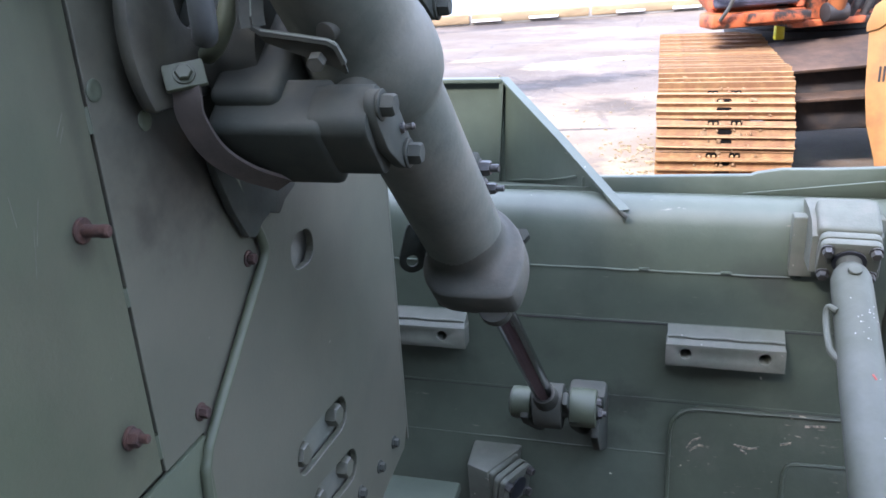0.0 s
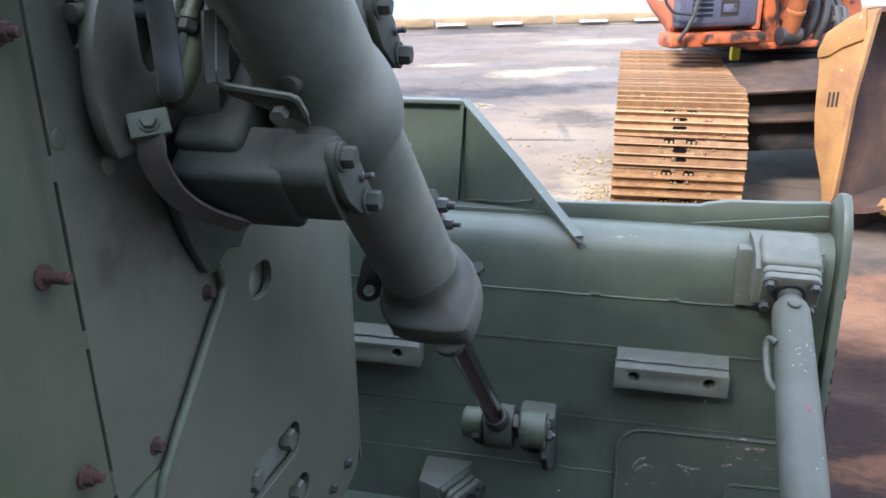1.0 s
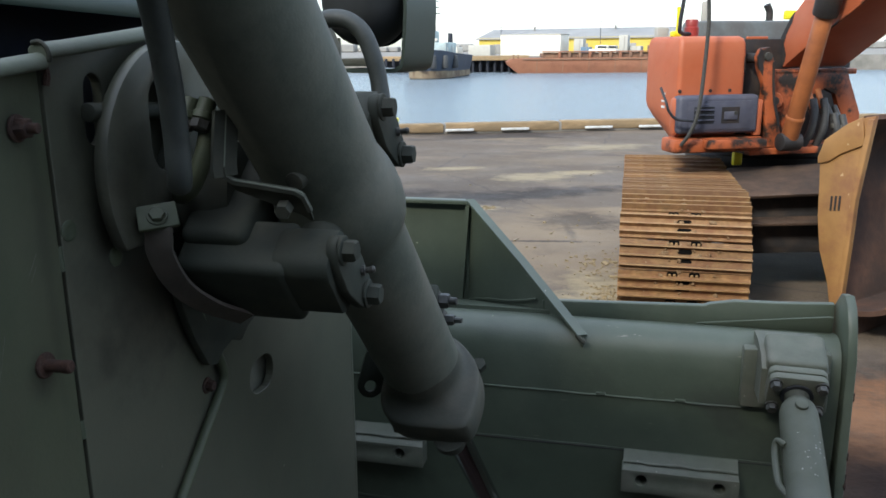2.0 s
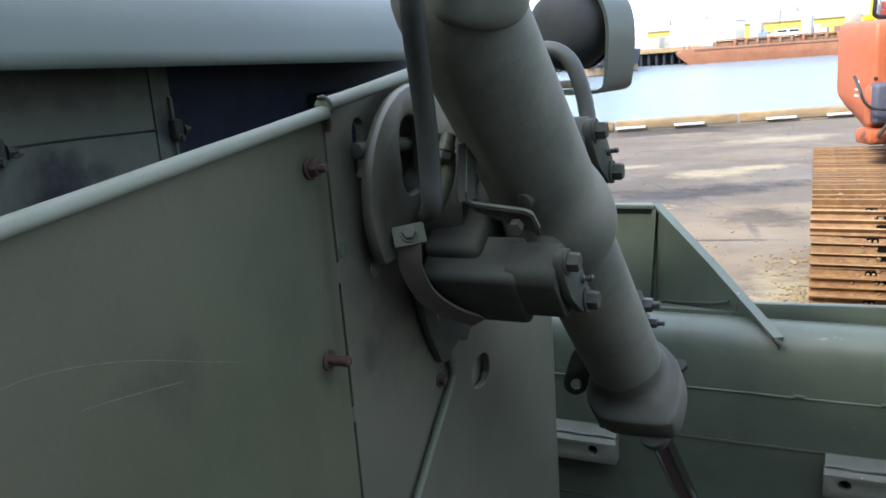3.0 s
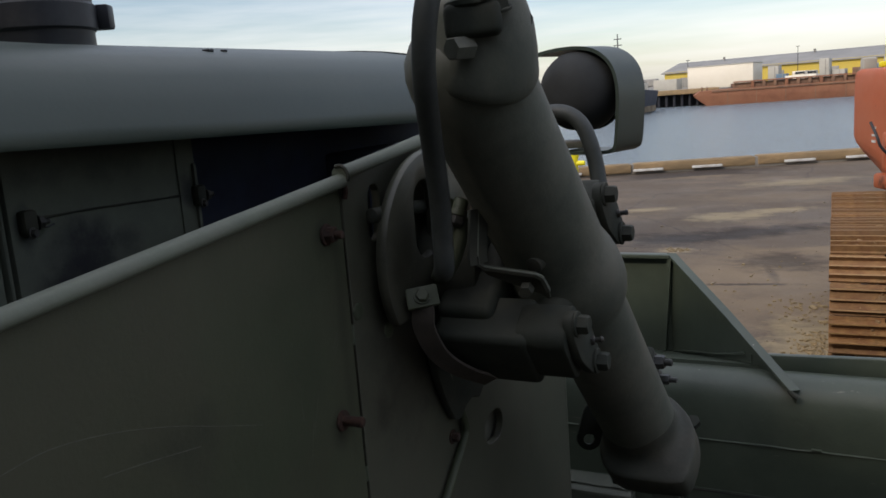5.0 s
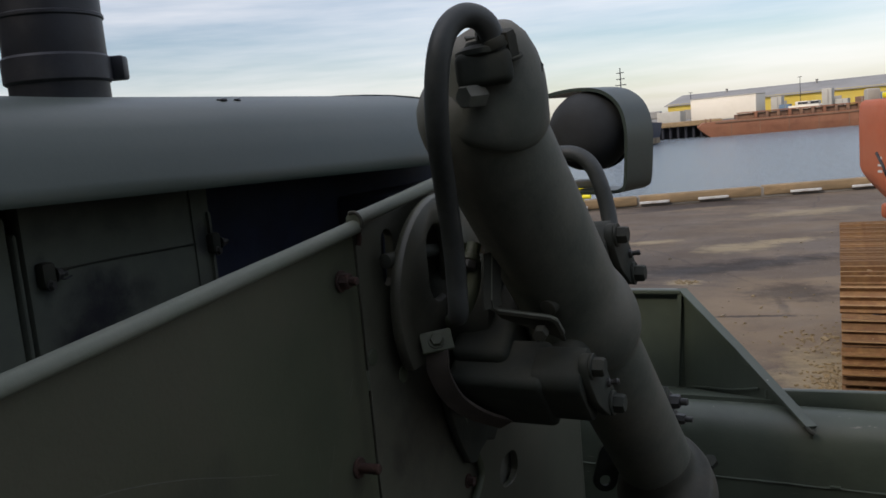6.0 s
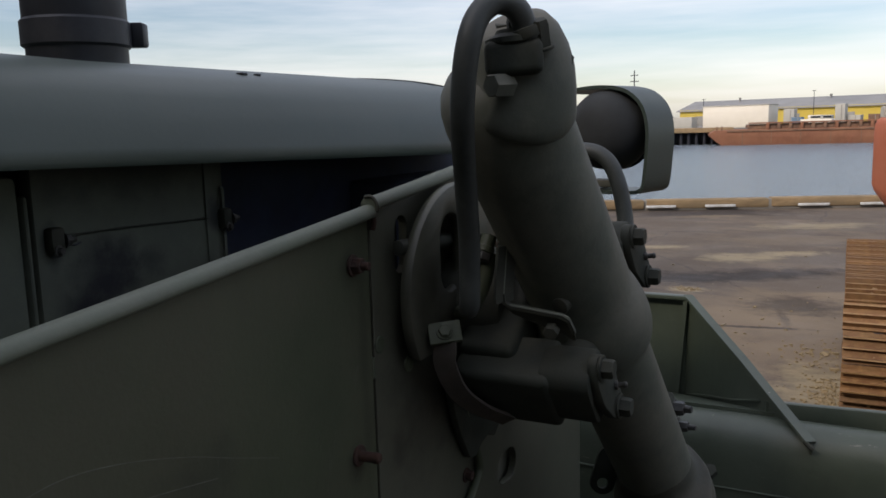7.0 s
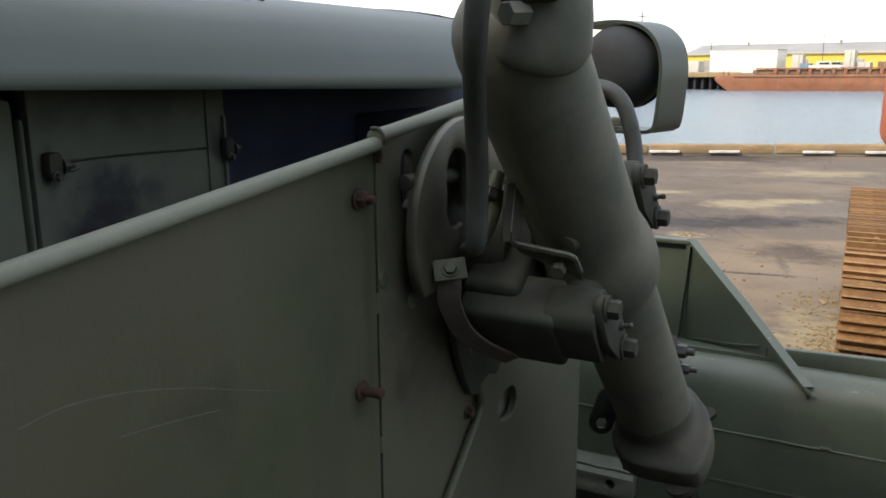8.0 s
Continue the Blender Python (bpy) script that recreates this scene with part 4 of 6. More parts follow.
part("side_plate", one(plate, [back_edge + lip_edge], lambda a, z: bk(a, z), BN_ * 0.035, 0.006), BUCKET, bkt, "ochre bucket side plate")
part("side_plate", one(plate, [back_edge + lip_edge], lambda a, z: bk(a, z, 1.0), BN_ * 0.035, 0.006), BUCKET_IN, bkt)
bm = bmesh.new()
strip(bm, [bk(a + 0.008, z, 0.52) for a, z in back_edge], BN_ * 0.96, 0.03)
part("shell", bm, BUCKET_IN, bkt, "rusty bucket shell")
part("floor", one(strip, [bk(1.164, 0.20, 0.52), bk(1.20, 0.17, 0.52), bk(1.33, 0.20, 0.52), bk(1.42, 0.25, 0.52)], BN_ * 0.98, 0.03, 3), BUCKET_IN, bkt, "rusty bucket floor")
part("stand", one(box, bk(1.19, 0.08, 0.5), (0.10, 0.9, 0.16), BN_.to_track_quat("Y", "Z").to_matrix(), 0.01), BUCKET_IN, bkt)
part("rim_plate", one(plate, [[(1.050, 1.02), (1.048, 1.06), (1.072, 1.16), (1.160, 1.255), (1.225, 1.30), (1.245, 1.15), (1.150, 1.09), (1.10, 1.04)]], lambda a, z: bk(a, z, -0.016), BN_ * 0.015, 0.005), BUCKET, bkt, "raised upper rim plate")
part("front_band", one(plate, [[(1.205, 0.20), (1.222, 0.264), (1.230, 0.581), (1.234, 0.833), (1.255, 1.077), (1.272, 1.29), (1.250, 1.29), (1.230, 1.077), (1.210, 0.833), (1.206, 0.581), (1.200, 0.30)]], lambda a, z: bk(a, z, -0.018), BN_ * 0.017, 0.004), BUCKET, bkt, "worn front edge band")
for k in range(3):
    a = bk(1.40, 0.245, 0.10 + 0.42 * k)
    part("tooth", one(rod, a, a + V((0.10, -0.30, 0.0)), 0.055, 0.03, 6, 0.01), BUCKET, bkt, "worn ochre tooth")
for k in range(3):
    part("stencil_mark", one(box, bk(1.125 + 0.018 * k, 0.80 + 0.004 * k, -0.002), (0.011, 0.004, 0.085), BN_.to_track_quat("Y", "Z").to_matrix()), DARK, bkt, "worn dark stencil mark")

# ---- bulldozer ----
PX = -0.485                              # outer face of the engine side panels
doz = thing("bulldozer", (-1.05, 0, 0), "dusty green bulldozer with rounded hood and rusty panel bolts", "bulldozer")


def side(y, z):
    return V((PX, y, z))


def rail_z(y):
    return 1.6195 + 0.101 * (y - 0.17)


# rear side panel, lower plate, front guard panel with its openings
rear = part("side_panel", one(plate, [[(-1.9, 1.104), (0.6178, 1.104), (0.6178, rail_z(0.6178)), (-1.9, rail_z(-1.9))]], side, (-0.008, 0, 0), 0.0012), PANEL_PAINT, doz, "green engine side panel with scratches", 12)
part("lower_plate", one(plate, [[(-1.9, 0.55), (0.698, 0.55), (0.698, 1.098), (-1.9, 1.098)]], lambda y, z: V((PX + 0.004, y, z)), (-0.008, 0, 0), 0.001), GREEN, doz)
holes = [capsule((0.998, 1.213), (1.020, 1.211), 0.0265, 12), capsule((0.690, 1.602), (0.693, 1.645), 0.014, 8), capsule((0.938, 0.903), (1.066, 0.892), 0.031, 10), capsule((0.965, 0.795), (1.085, 0.775), 0.031, 10)]
outline = [(0.6228, 1.100), (0.700, 1.100), (0.700, 0.60), (1.15, 0.60), (1.36, 0.625), (1.385, 0.665), (1.385, 1.69), (1.34, 1.732), (0.95, 1.714), (0.6228, 1.674)]
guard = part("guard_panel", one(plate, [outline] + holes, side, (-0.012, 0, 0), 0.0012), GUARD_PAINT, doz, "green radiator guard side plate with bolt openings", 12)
bm = bmesh.new()                         # rounded front corner of the guard
prof = [(PX, 1.3852)] + [(PX - 0.035 + 0.035 * math.cos(a), 1.3855 + 0.035 * math.sin(a)) for a in (math.pi / 2 * k / 6 for k in range(1, 7))] + [(-0.9, 1.4205)]
prof += [(x - 0.0, y - 0.012) for x, y in ((-0.9, 1.4205),)] + [(PX - 0.035 + 0.023 * math.cos(a), 1.3855 + 0.023 * math.sin(a)) for a in (math.pi / 2 * k / 6 for k in range(6, -1, -1))]
lo, hi = [bm.verts.new((x, y, 0.63)) for x, y in prof], [bm.verts.new((x, y, 1.70)) for x, y in prof]
for k in range(len(prof)):
    bm.faces.new((lo[k], lo[(k + 1) % len(prof)], hi[(k + 1) % len(prof)], hi[k]))
bm.faces.new(lo[::-1]), bm.faces.new(hi)
part("guard_corner", bm, GUARD_PAINT, doz)
part("inner_plate", one(box, (PX - 0.028, 1.02, 0.95), (0.02, 0.66, 0.62), None, 0.002), GREEN_DUSTY, doz)
for y, z in ((1.066, 0.892), (0.938, 0.903), (1.082, 0.776), (0.968, 0.794)):
    part("guard_bolt", one(hexbolt, (PX - 0.030, y, z), (1, 0, 0), 0.0195, 0.026, 0.024), GUARD_PAINT, doz)
for y, z in ((1.215, 0.682), (1.115, 0.698), (1.30, 0.68)):
    part("guard_bolt", one(hexbolt, (PX, y, z), (1, 0, 0), 0.0095, 0.009, 0.013), CASTING, doz)
# short weld runs that bridge the joint between the panels
for z0, z1 in ((1.500, 1.475), (1.320, 1.300), (1.150, 1.120)):
    part("seam_weld", one(tube, [(PX - 0.003, 0.6203, z0 + (z1 - z0) * k / 5) for k in range(6)], 0.0042, 8, 3, 0.25), GREEN, rear)
# black sheets behind joint and slot stand in for the shade inside
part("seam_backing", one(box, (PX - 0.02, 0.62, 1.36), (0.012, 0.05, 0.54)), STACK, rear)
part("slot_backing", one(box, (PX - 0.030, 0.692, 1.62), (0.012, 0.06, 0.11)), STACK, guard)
# rusty bolts on the joint
for y, z in ((0.584, 1.615), (0.580, 1.173)):
    part("panel_bolt", one(hexbolt, (PX, y, z), (1, 0.10, 0), 0.0098, 0.010, 0.0125, 0.009), RUST, rear, "rusty panel bolt")
bm = bmesh.new()
revolve(bm, (PX, 0.580, 1.395), (1, 0, 0), [(0, 0.0125), (0.002, 0.0125), (0.003, 0.0115), (0.003, 0.008)], 24)
revolve(bm, (PX + 0.002, 0.580, 1.395), (1, 0.12, -0.02), [(0, 0.0062), (0.016, 0.0060), (0.019, 0.0066), (0.024, 0.0064), (0.0255, 0.0050)], 18)
part("panel_bolt", bm, RUST, rear, "rusty stud standing out of its washer")
for y, z in ((0.855, 1.258), (0.701, 1.128)):
    part("panel_bolt", one(hexbolt, (PX, y, z), (1, 0, 0), 0.0075, 0.009, 0.011), RUST, guard, "small rusty bolt")
# scratches in the paint
for run in (((0.169, 1.520), (0.209, 1.522), (0.263, 1.512), (0.326, 1.492), (0.380, 1.470), (0.442, 1.446)), ((0.251, 1.480), (0.293, 1.473), (0.357, 1.460)), ((0.576, 1.483), (0.588, 1.501)), ((0.525, 1.401), (0.531, 1.418), (0.538, 1.438)),
            ((0.516, 1.375), (0.526, 1.417)), ((0.509, 1.423), (0.508, 1.449)), ((0.572, 1.241), (0.577, 1.250)), ((0.608, 1.314), (0.609, 1.304)), ((0.578, 1.477), (0.586, 1.489)), ((0.30, 1.30), (0.34, 1.315), (0.40, 1.322))):
    part("scratch", one(tube, [(PX - 0.0003, y, z) for y, z in run], 0.0005, 6, 3), SCRATCH, rear)
for y, z in ((0.634, 1.512), (0.700, 1.470)):
    part("filled_plug", one(revolve, (PX - 0.001, y, z), (1, 0, 0), [(0, 0.011), (0.002, 0.0105), (0.003, 0.008), (0.0022, 0.004)], 20), GREEN, guard)
# half-round beads along the panels' upper edges
BEAD_PROFILE = ((-0.010, 0.000), (-0.010, 0.009), (-0.006, 0.0128), (0.0, 0.0142), (0.005, 0.0132), (0.0088, 0.0102), (0.0106, 0.0062), (0.0108, 0.0028), (0.0096, 0.0004), (0.0076, -0.0006), (-0.002, -0.0006))


def bead(bm, line):
    """A flattened half-round bar along y that caps an upright plate; line: (y, z) of the plate's edge."""
    rings = [[bm.verts.new((PX + a, y, z + c + 0.0006 * noise.noise(V((y * 9, a * 50, 2))))) for a, c in BEAD_PROFILE] for y, z in line]
    n = len(BEAD_PROFILE)
    for a, b in zip(rings, rings[1:]):
        for k in range(n):
            bm.faces.new((a[k], a[(k + 1) % n], b[(k + 1) % n], b[k]))
    bm.faces.new(rings[0][::-1]), bm.faces.new(rings[-1])


part("edge_bead", one(bead, [(y, rail_z(y)) for y in (-1.9, -1.2, -0.6, -0.2, 0.0, 0.1, 0.2, 0.3, 0.4, 0.5, 0.58, 0.621)]), BEAD, rear, "pale rounded edge bead", 50)
part("edge_bead", one(bead, [(0.6225, 1.6735), (0.66, 1.677), (0.74, 1.686), (0.80, 1.693), (0.86, 1.700), (1.0, 1.7145), (1.15, 1.722), (1.33, 1.7285)]), BEAD, guard, "pale rounded edge bead", 50)
part("bead_clip", one(tube, [(PX - 0.004, 0.6215, 1.688), (PX + 0.004, 0.6215, 1.6885), (PX + 0.0095, 0.6217, 1.684), (PX + 0.0118, 0.6220, 1.677), (PX + 0.0105, 0.6225, 1.671)], 0.0022, 8), CASTING, rear)
part("bead_tab", one(tube, [(PX + 0.004, 0.6240, 1.6695), (PX + 0.0045, 0.6245, 1.659), (PX + 0.003, 0.6235, 1.650)], 0.0028, 8, 4, 0.4), RUST, rear)
# thin line that runs down the guard plate
part("drain_line", one(tube, [(PX + 0.012, 0.800, 1.42), (PX + 0.009, 0.831, 1.374), (PX + 0.008, 0.872, 1.298), (PX + 0.008, 0.886, 1.262), (PX + 0.008, 0.875, 1.243), (PX + 0.008, 0.834, 1.208), (PX + 0.008, 0.712, 1.103), (PX + 0.008, 0.688, 1.075), (PX + 0.008, 0.676, 1.03), (PX + 0.007, 0.674, 0.80)], 0.0066, 12, 5), GREEN, doz, "bent green pipe")
part("line_bracket", one(plate, [[(0.785, 1.42), (0.86, 1.43), (0.965, 1.37), (0.985, 1.318), (0.950, 1.308), (0.930, 1.294), (0.905, 1.304), (0.880, 1.298), (0.862, 1.286), (0.842, 1.292), (0.815, 1.335), (0.795, 1.38)]], lambda y, z: V((PX + 0.003, y, z)), (0.012, 0, 0), 0.003), CASTING, doz)
# hood
bm = bmesh.new()
sect = [(-0.66, 0.006), (-0.606, -0.001), (-0.597, -0.003), (-0.5945, 0.0015), (-0.5975, 0.013), (-0.6045, 0.036), (-0.6165, 0.062), (-0.6445, 0.083), (-0.70, 0.096), (-0.78, 0.108), (-0.90, 0.117), (-1.05, 0.120)]
sect = sect + [(-2.10 - x, z) for x, z in sect[-2::-1]]
rings = []
for y, shrink in ((-1.9, 0), (-1.0, 0), (-0.2, 0), (0.5, 0), (0.9, 0), (1.26, 0.0), (1.31, 0.006), (1.34, 0.02), (1.355, 0.05)):
    z0 = 1.7485 - 0.024 * y
    rings.append([bm.verts.new((-1.05 + (x + 1.05) * (1 - shrink * 0.8), y, z0 + 0.05 + (z - 0.05) * (1 - shrink * 5) + 0.032 * max(0, y - 0.3) * (z / 0.12))) for x, z in sect])
for a, b in zip(rings, rings[1:]):
    for k in range(len(a) - 1):
        bm.faces.new((a[k], a[k + 1], b[k + 1], b[k]))
bm.faces.new(rings[-1])
hood = part("hood", bm, SKYLIT_PAINT, doz, "smooth rounded green engine hood", 50)
bm = bmesh.new()
tube(bm, [V((-1.05 + (x + 1.05) * 1.001, 1.25, 1.7485 - 0.030 + z + 0.0304 * (z / 0.12) + 0.0005)) for x, z in sect[6:-6]], 0.0015, 8, 2)
part("hood_seam", bm, RUBBER, hood)
part("hood_latch", one(box, (-0.70, 0.67, 1.8385), (0.012, 0.010, 0.004), None, 0.0015), STACK, hood)
part("hood_latch", one(box, (-0.70, 0.70, 1.8385), (0.008, 0.006, 0.0035), None, 0.001), STACK, hood)
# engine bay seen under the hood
part("engine_wall", one(box, (-0.775, -0.2, 1.44), (0.05, 3.2, 0.60)), BAY_SHADE, doz, "engine side coloured dark for the shade under the hood")
plate_ob = part("engine_plate", one(plate, [[(0.350, 1.40), (0.606, 1.40), (0.606, 1.770), (0.350, 1.772)]], lambda y, z: V((-0.69, y, z)), (-0.02, 0, 0), 0.003), ENGINE, doz, "grey-green engine cover with soot")
part("engine_rib", one(box, (-0.6995, 0.343, 1.545), (0.020, 0.006, 0.33), None, 0.004), ENGINE, plate_ob)
part("engine_rib", one(box, (-0.694, 0.602, 1.545), (0.022, 0.004, 0.31), None, 0.004), ENGINE, plate_ob)
part("cover_seam", one(tube, [(-0.689, 0.372, 1.667), (-0.689, 0.43, 1.667), (-0.689, 0.48, 1.666), (-0.689, 0.54, 1.664), (-0.689, 0.580, 1.663)], 0.0014, 6, 4, 0.5), CASTING, plate_ob)
part("cover_strip", one(box, (-0.6895, 0.592, 1.58), (0.004, 0.030, 0.36), None, 0.0015), ENGINE, plate_ob)
for y, z in ((0.366, 1.667), (0.604, 1.662)):
    hinge = part("hinge_block", one(box, (-0.684, y, z - 0.002), (0.014, 0.016, 0.026), None, 0.004), CASTING, plate_ob)
    part("hinge_bolt", one(hexbolt, (-0.682, y + 0.008, z - 0.003), (0.1, 1, 0), 0.0062, 0.006, 0.008, 0.006), BOLT, hinge)
    part("hinge_bolt", one(hexbolt, (-0.677, y - 0.002, z - 0.012), (1, 0.3, 0), 0.0045, 0.004, 0.006), BOLT, hinge)
part("hinge_wire", one(tube, [(-0.680, 0.376, 1.660), (-0.679, 0.384, 1.6585), (-0.680, 0.392, 1.660)], 0.0011, 6), STACK, plate_ob)
part("front_plate", one(box, (-0.70, 0.035, 1.55), (0.02, 0.606, 0.36), None, 0.008), ENGINE, doz)
# exhaust stack with clamp
stack = part("exhaust_pipe", one(revolve, (-1.02, 0.685, 1.80), (0, 0, 1), [(0, 0.070), (0.105, 0.070), (0.11, 0.0715), (0.185, 0.0715), (0.187, 0.074), (0.191, 0.074), (0.193, 0.0715), (0.62, 0.0715)], 48), STACK, doz, "black exhaust pipe")
part("clamp_band", one(revolve, (-1.02, 0.685, 1.893), (0, 0, 1), [(0, 0.072), (0.003, 0.0755), (0.036, 0.0755), (0.040, 0.072)], 48), STACK, stack)
part("clamp_lug", one(box, (-0.972, 0.752, 1.914), (0.03, 0.026, 0.036), Matrix.Rotation(radians(30), 3, "Z"), 0.004), STACK, stack)
# work lamp on the guard, turned a little outwards
LROT = Matrix.Rotation(radians(-16), 3, "Z")
LC = V((-0.379, 1.20, 1.752))


def lamp_at(x, y, z):
    return LC + LROT @ V((x, y, z))


lamp = part("work_lamp", one(revolve, lamp_at(0, -0.025, 0), LROT @ V((0, 1, 0)), [(-0.022, 0.012), (-0.020, 0.030), (-0.012, 0.045), (0.004, 0.058), (0.022, 0.066), (0.045, 0.0685), (0.060, 0.069), (0.064, 0.067)], 40), LAMP_BACK, doz, "round dark work lamp seen from behind")
part("lens", one(revolve, lamp_at(0, 0.052, 0), LROT @ V((0, 1, 0)), [(0, 0.069), (0.008, 0.060), (0.012, 0.03)], 32), GLASS_DARK, lamp)
bm = bmesh.new()
path = [(-0.075, 0.066), (-0.03, 0.071), (0.015, 0.070), (0.050, 0.060), (0.075, 0.036), (0.085, 0.0), (0.083, -0.05), (0.078, -0.092), (0.070, -0.101), (0.056, -0.104), (0.0, -0.105), (-0.03, -0.104)]
strip(bm, [lamp_at(x, 0.035, z) for x, z in path], LROT @ V((0, 0.086, 0)), 0.006, 4)
part("lamp_guard", bm, SKYLIT_PAINT, lamp, "bent steel lamp guard")
part("guard_bolt", one(hexbolt, lamp_at(0.079, 0.075, -0.07), LROT @ V((1, 0, 0)), 0.006, 0.004), CASTING, lamp)
part("lamp_arm", one(box, (-0.47, 1.24, 1.66), (0.20, 0.06, 0.012), None, 0.003), GREEN_DUSTY, lamp)

# ---- swivel mount of the lift cylinder ----
CP, CD = V((-0.307, 0.90, 1.4955)), V((0.0833, 0.6196, -0.7805)).normalized()
TA = V((0.0, 0.73, 0.68)).normalized()
TA = (TA - CD * TA.dot(CD)).normalized()
TX = CD.cross(TA).normalized()
if TX.x < 0:
    TX = -TX
NEAR, FAR = V((-0.25, 0.7935, 1.440)), V((-0.24, 0.941, 1.581))
XR = Matrix((V((1, 0, 0)), V((0, 0.62, -0.78)).normalized(), V((0, 0.78, 0.62)).normalized())).transposed()
mount = thing("swivel_mount", (PX, 0.86, 1.5), "dark green cast swivel yoke bolted to the bulldozer side", "bracket")
bm = bmesh.new()
DY, DZ, DR = 0.802, 1.553, 0.139
ring = [(DY + DR * math.cos(2 * math.pi * k / 56), DZ + DR * math.sin(2 * math.pi * k / 56)) for k in range(56) if math.sin(2 * math.pi * k / 56) > -0.60]
win = [capsule((0.775, 1.580), (0.775, 1.625), 0.028, 8)]
plate(bm, [ring] + win, lambda y, z: V((-0.457, y, z)), (-0.018, 0, 0), 0.007)
disc = part("swivel_plate", bm, GUARD_PAINT, mount, "round swivel plate")
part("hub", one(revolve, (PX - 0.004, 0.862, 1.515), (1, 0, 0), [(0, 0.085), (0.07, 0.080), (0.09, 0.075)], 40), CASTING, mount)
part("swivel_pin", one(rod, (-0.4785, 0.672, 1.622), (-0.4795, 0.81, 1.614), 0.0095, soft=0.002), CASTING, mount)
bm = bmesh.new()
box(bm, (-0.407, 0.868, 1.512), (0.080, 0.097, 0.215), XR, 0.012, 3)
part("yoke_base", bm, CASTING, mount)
for c, nm in ((NEAR, "near"), (FAR, "far")):
    bm = bmesh.new()
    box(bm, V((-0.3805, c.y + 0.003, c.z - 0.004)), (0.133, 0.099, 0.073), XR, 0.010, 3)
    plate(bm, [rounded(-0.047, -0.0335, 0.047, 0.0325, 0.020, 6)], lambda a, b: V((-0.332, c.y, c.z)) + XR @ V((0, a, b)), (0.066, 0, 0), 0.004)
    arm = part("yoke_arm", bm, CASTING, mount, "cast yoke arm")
    dd, aa = V((0.11, 0.61, -0.775)).normalized(), V((0, 0.78, 0.62)).normalized()
    lob = []
    for k in range(48):
        a = 2 * math.pi * k / 48
        r = 0.030 + 0.022 * abs(math.cos(a)) ** 2 - 0.006 * math.sin(2 * a) ** 2
        lob.append((r * math.cos(a) * 1.08, r * math.sin(a) * 0.92))
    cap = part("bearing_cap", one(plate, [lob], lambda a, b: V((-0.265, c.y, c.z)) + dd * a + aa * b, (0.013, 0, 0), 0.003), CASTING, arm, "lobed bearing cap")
    for s in (-0.040, 0.040):
        part("cap_bolt", one(hexbolt, V((-0.253, c.y, c.z)) + dd * s, (1, 0, 0), 0.0125, 0.014, 0.0165), CASTING, arm, "hexagon cap bolt")
    part("grease_nipple", one(revolve, V((-0.253, c.y, c.z)) + dd * 0.012 + aa * 0.012, (1, 0.2, 0.1), [(0, 0.006), (0.004, 0.006), (0.005, 0.0035), (0.011, 0.0035), (0.013, 0.0045), (0.016, 0.003)], 10), BOLT, arm)
# clamp and bent strap below the swivel plate
PN = V((0.40, -0.72, 0.56)).normalized()
PA = V((0.80, 0.52, 0.10))
PA = (PA - PN * PA.dot(PN)).normalized()
PM = Matrix((PA, PN, PA.cross(PN))).transposed()
clamp = part("hose_clamp", one(box, (-0.438, 0.711, 1.512), (0.041, 0.008, 0.028), PM, 0.002), GREEN, mount, "small steel clamp pad")
part("clamp_bolt", one(hexbolt, V((-0.438, 0.711, 1.512)) + PN * 0.004, PN, 0.0085, 0.006, 0.011), GREEN, clamp)
spts = smooth_path([(-0.438, 0.711, 1.506), (-0.437, 0.709, 1.492), (-0.440, 0.714, 1.470), (-0.435, 0.736, 1.430), (-0.417, 0.763, 1.400), (-0.390, 0.798, 1.376)], 5)
bm = bmesh.new()
rows = []
for k, p in enumerate(spts):
    t = (spts[min(k + 1, len(spts) - 1)] - spts[max(k - 1, 0)]).normalized()
    w = V((0.97, 0.10, 0.22))
    w = (w - t * w.dot(t)).normalized() * 0.0145
    n = t.cross(w).normalized() * 0.0022
    rows.append([bm.verts.new(p + q) for q in (-w - n, w - n, w + n, -w + n)])
for a, b in zip(rows, rows[1:]):
    for k in range(4):
        bm.faces.new((a[k], a[(k + 1) % 4], b[(k + 1) % 4], b[k]))
bm.faces.new(rows[0][::-1]), bm.faces.new(rows[-1])
part("strap", bm, STRAP, mount, "bent flat steel strap")
# bent L bracket in front of the barrel
WID = V((0.02, 0.42, -0.72)).normalized()
pl = [(-0.3605, 0.716, 1.566), (-0.3595, 0.7155, 1.556), (-0.353, 0.719, 1.5505), (-0.298, 0.745, 1.5372), (-0.291, 0.749, 1.532), (-0.286, 0.756, 1.515)]
bm = bmesh.new()
strip(bm, [V((-0.3615, 0.730, 1.622)), V(pl[0]), V(pl[1])], (0.010, 0.030, 0), 0.0042)
lips = [0.004, 0.006, 0.012, 0.032, 0.034, 0.012]
top_e, low_e = [V(p) for p in pl], [V(p) + WID * w for p, w in zip(pl, lips)]
va = [[bm.verts.new(p + o) for p in row] for row in (top_e, low_e) for o in (V((0, 0, 0)), V((-0.0012, 0.0042, 0.0012)))]
for k in range(len(pl) - 1):
    for p, q in ((0, 1), (1, 3), (3, 2), (2, 0)):
        bm.faces.new((va[p][k], va[p][k + 1], va[q][k + 1], va[q][k]))
for k in (0, -1):
    bm.faces.new((va[0][k], va[1][k], va[3][k], va[2][k]))
strip(bm, [V(p) + V((0, 0, 0.0005)) for p in pl], (-0.002, 0.008, 0.002), 0.0042)
lbr = part("guard_bracket", bm, CASTING, mount, "bent thin steel bracket with a painted-on lit edge")
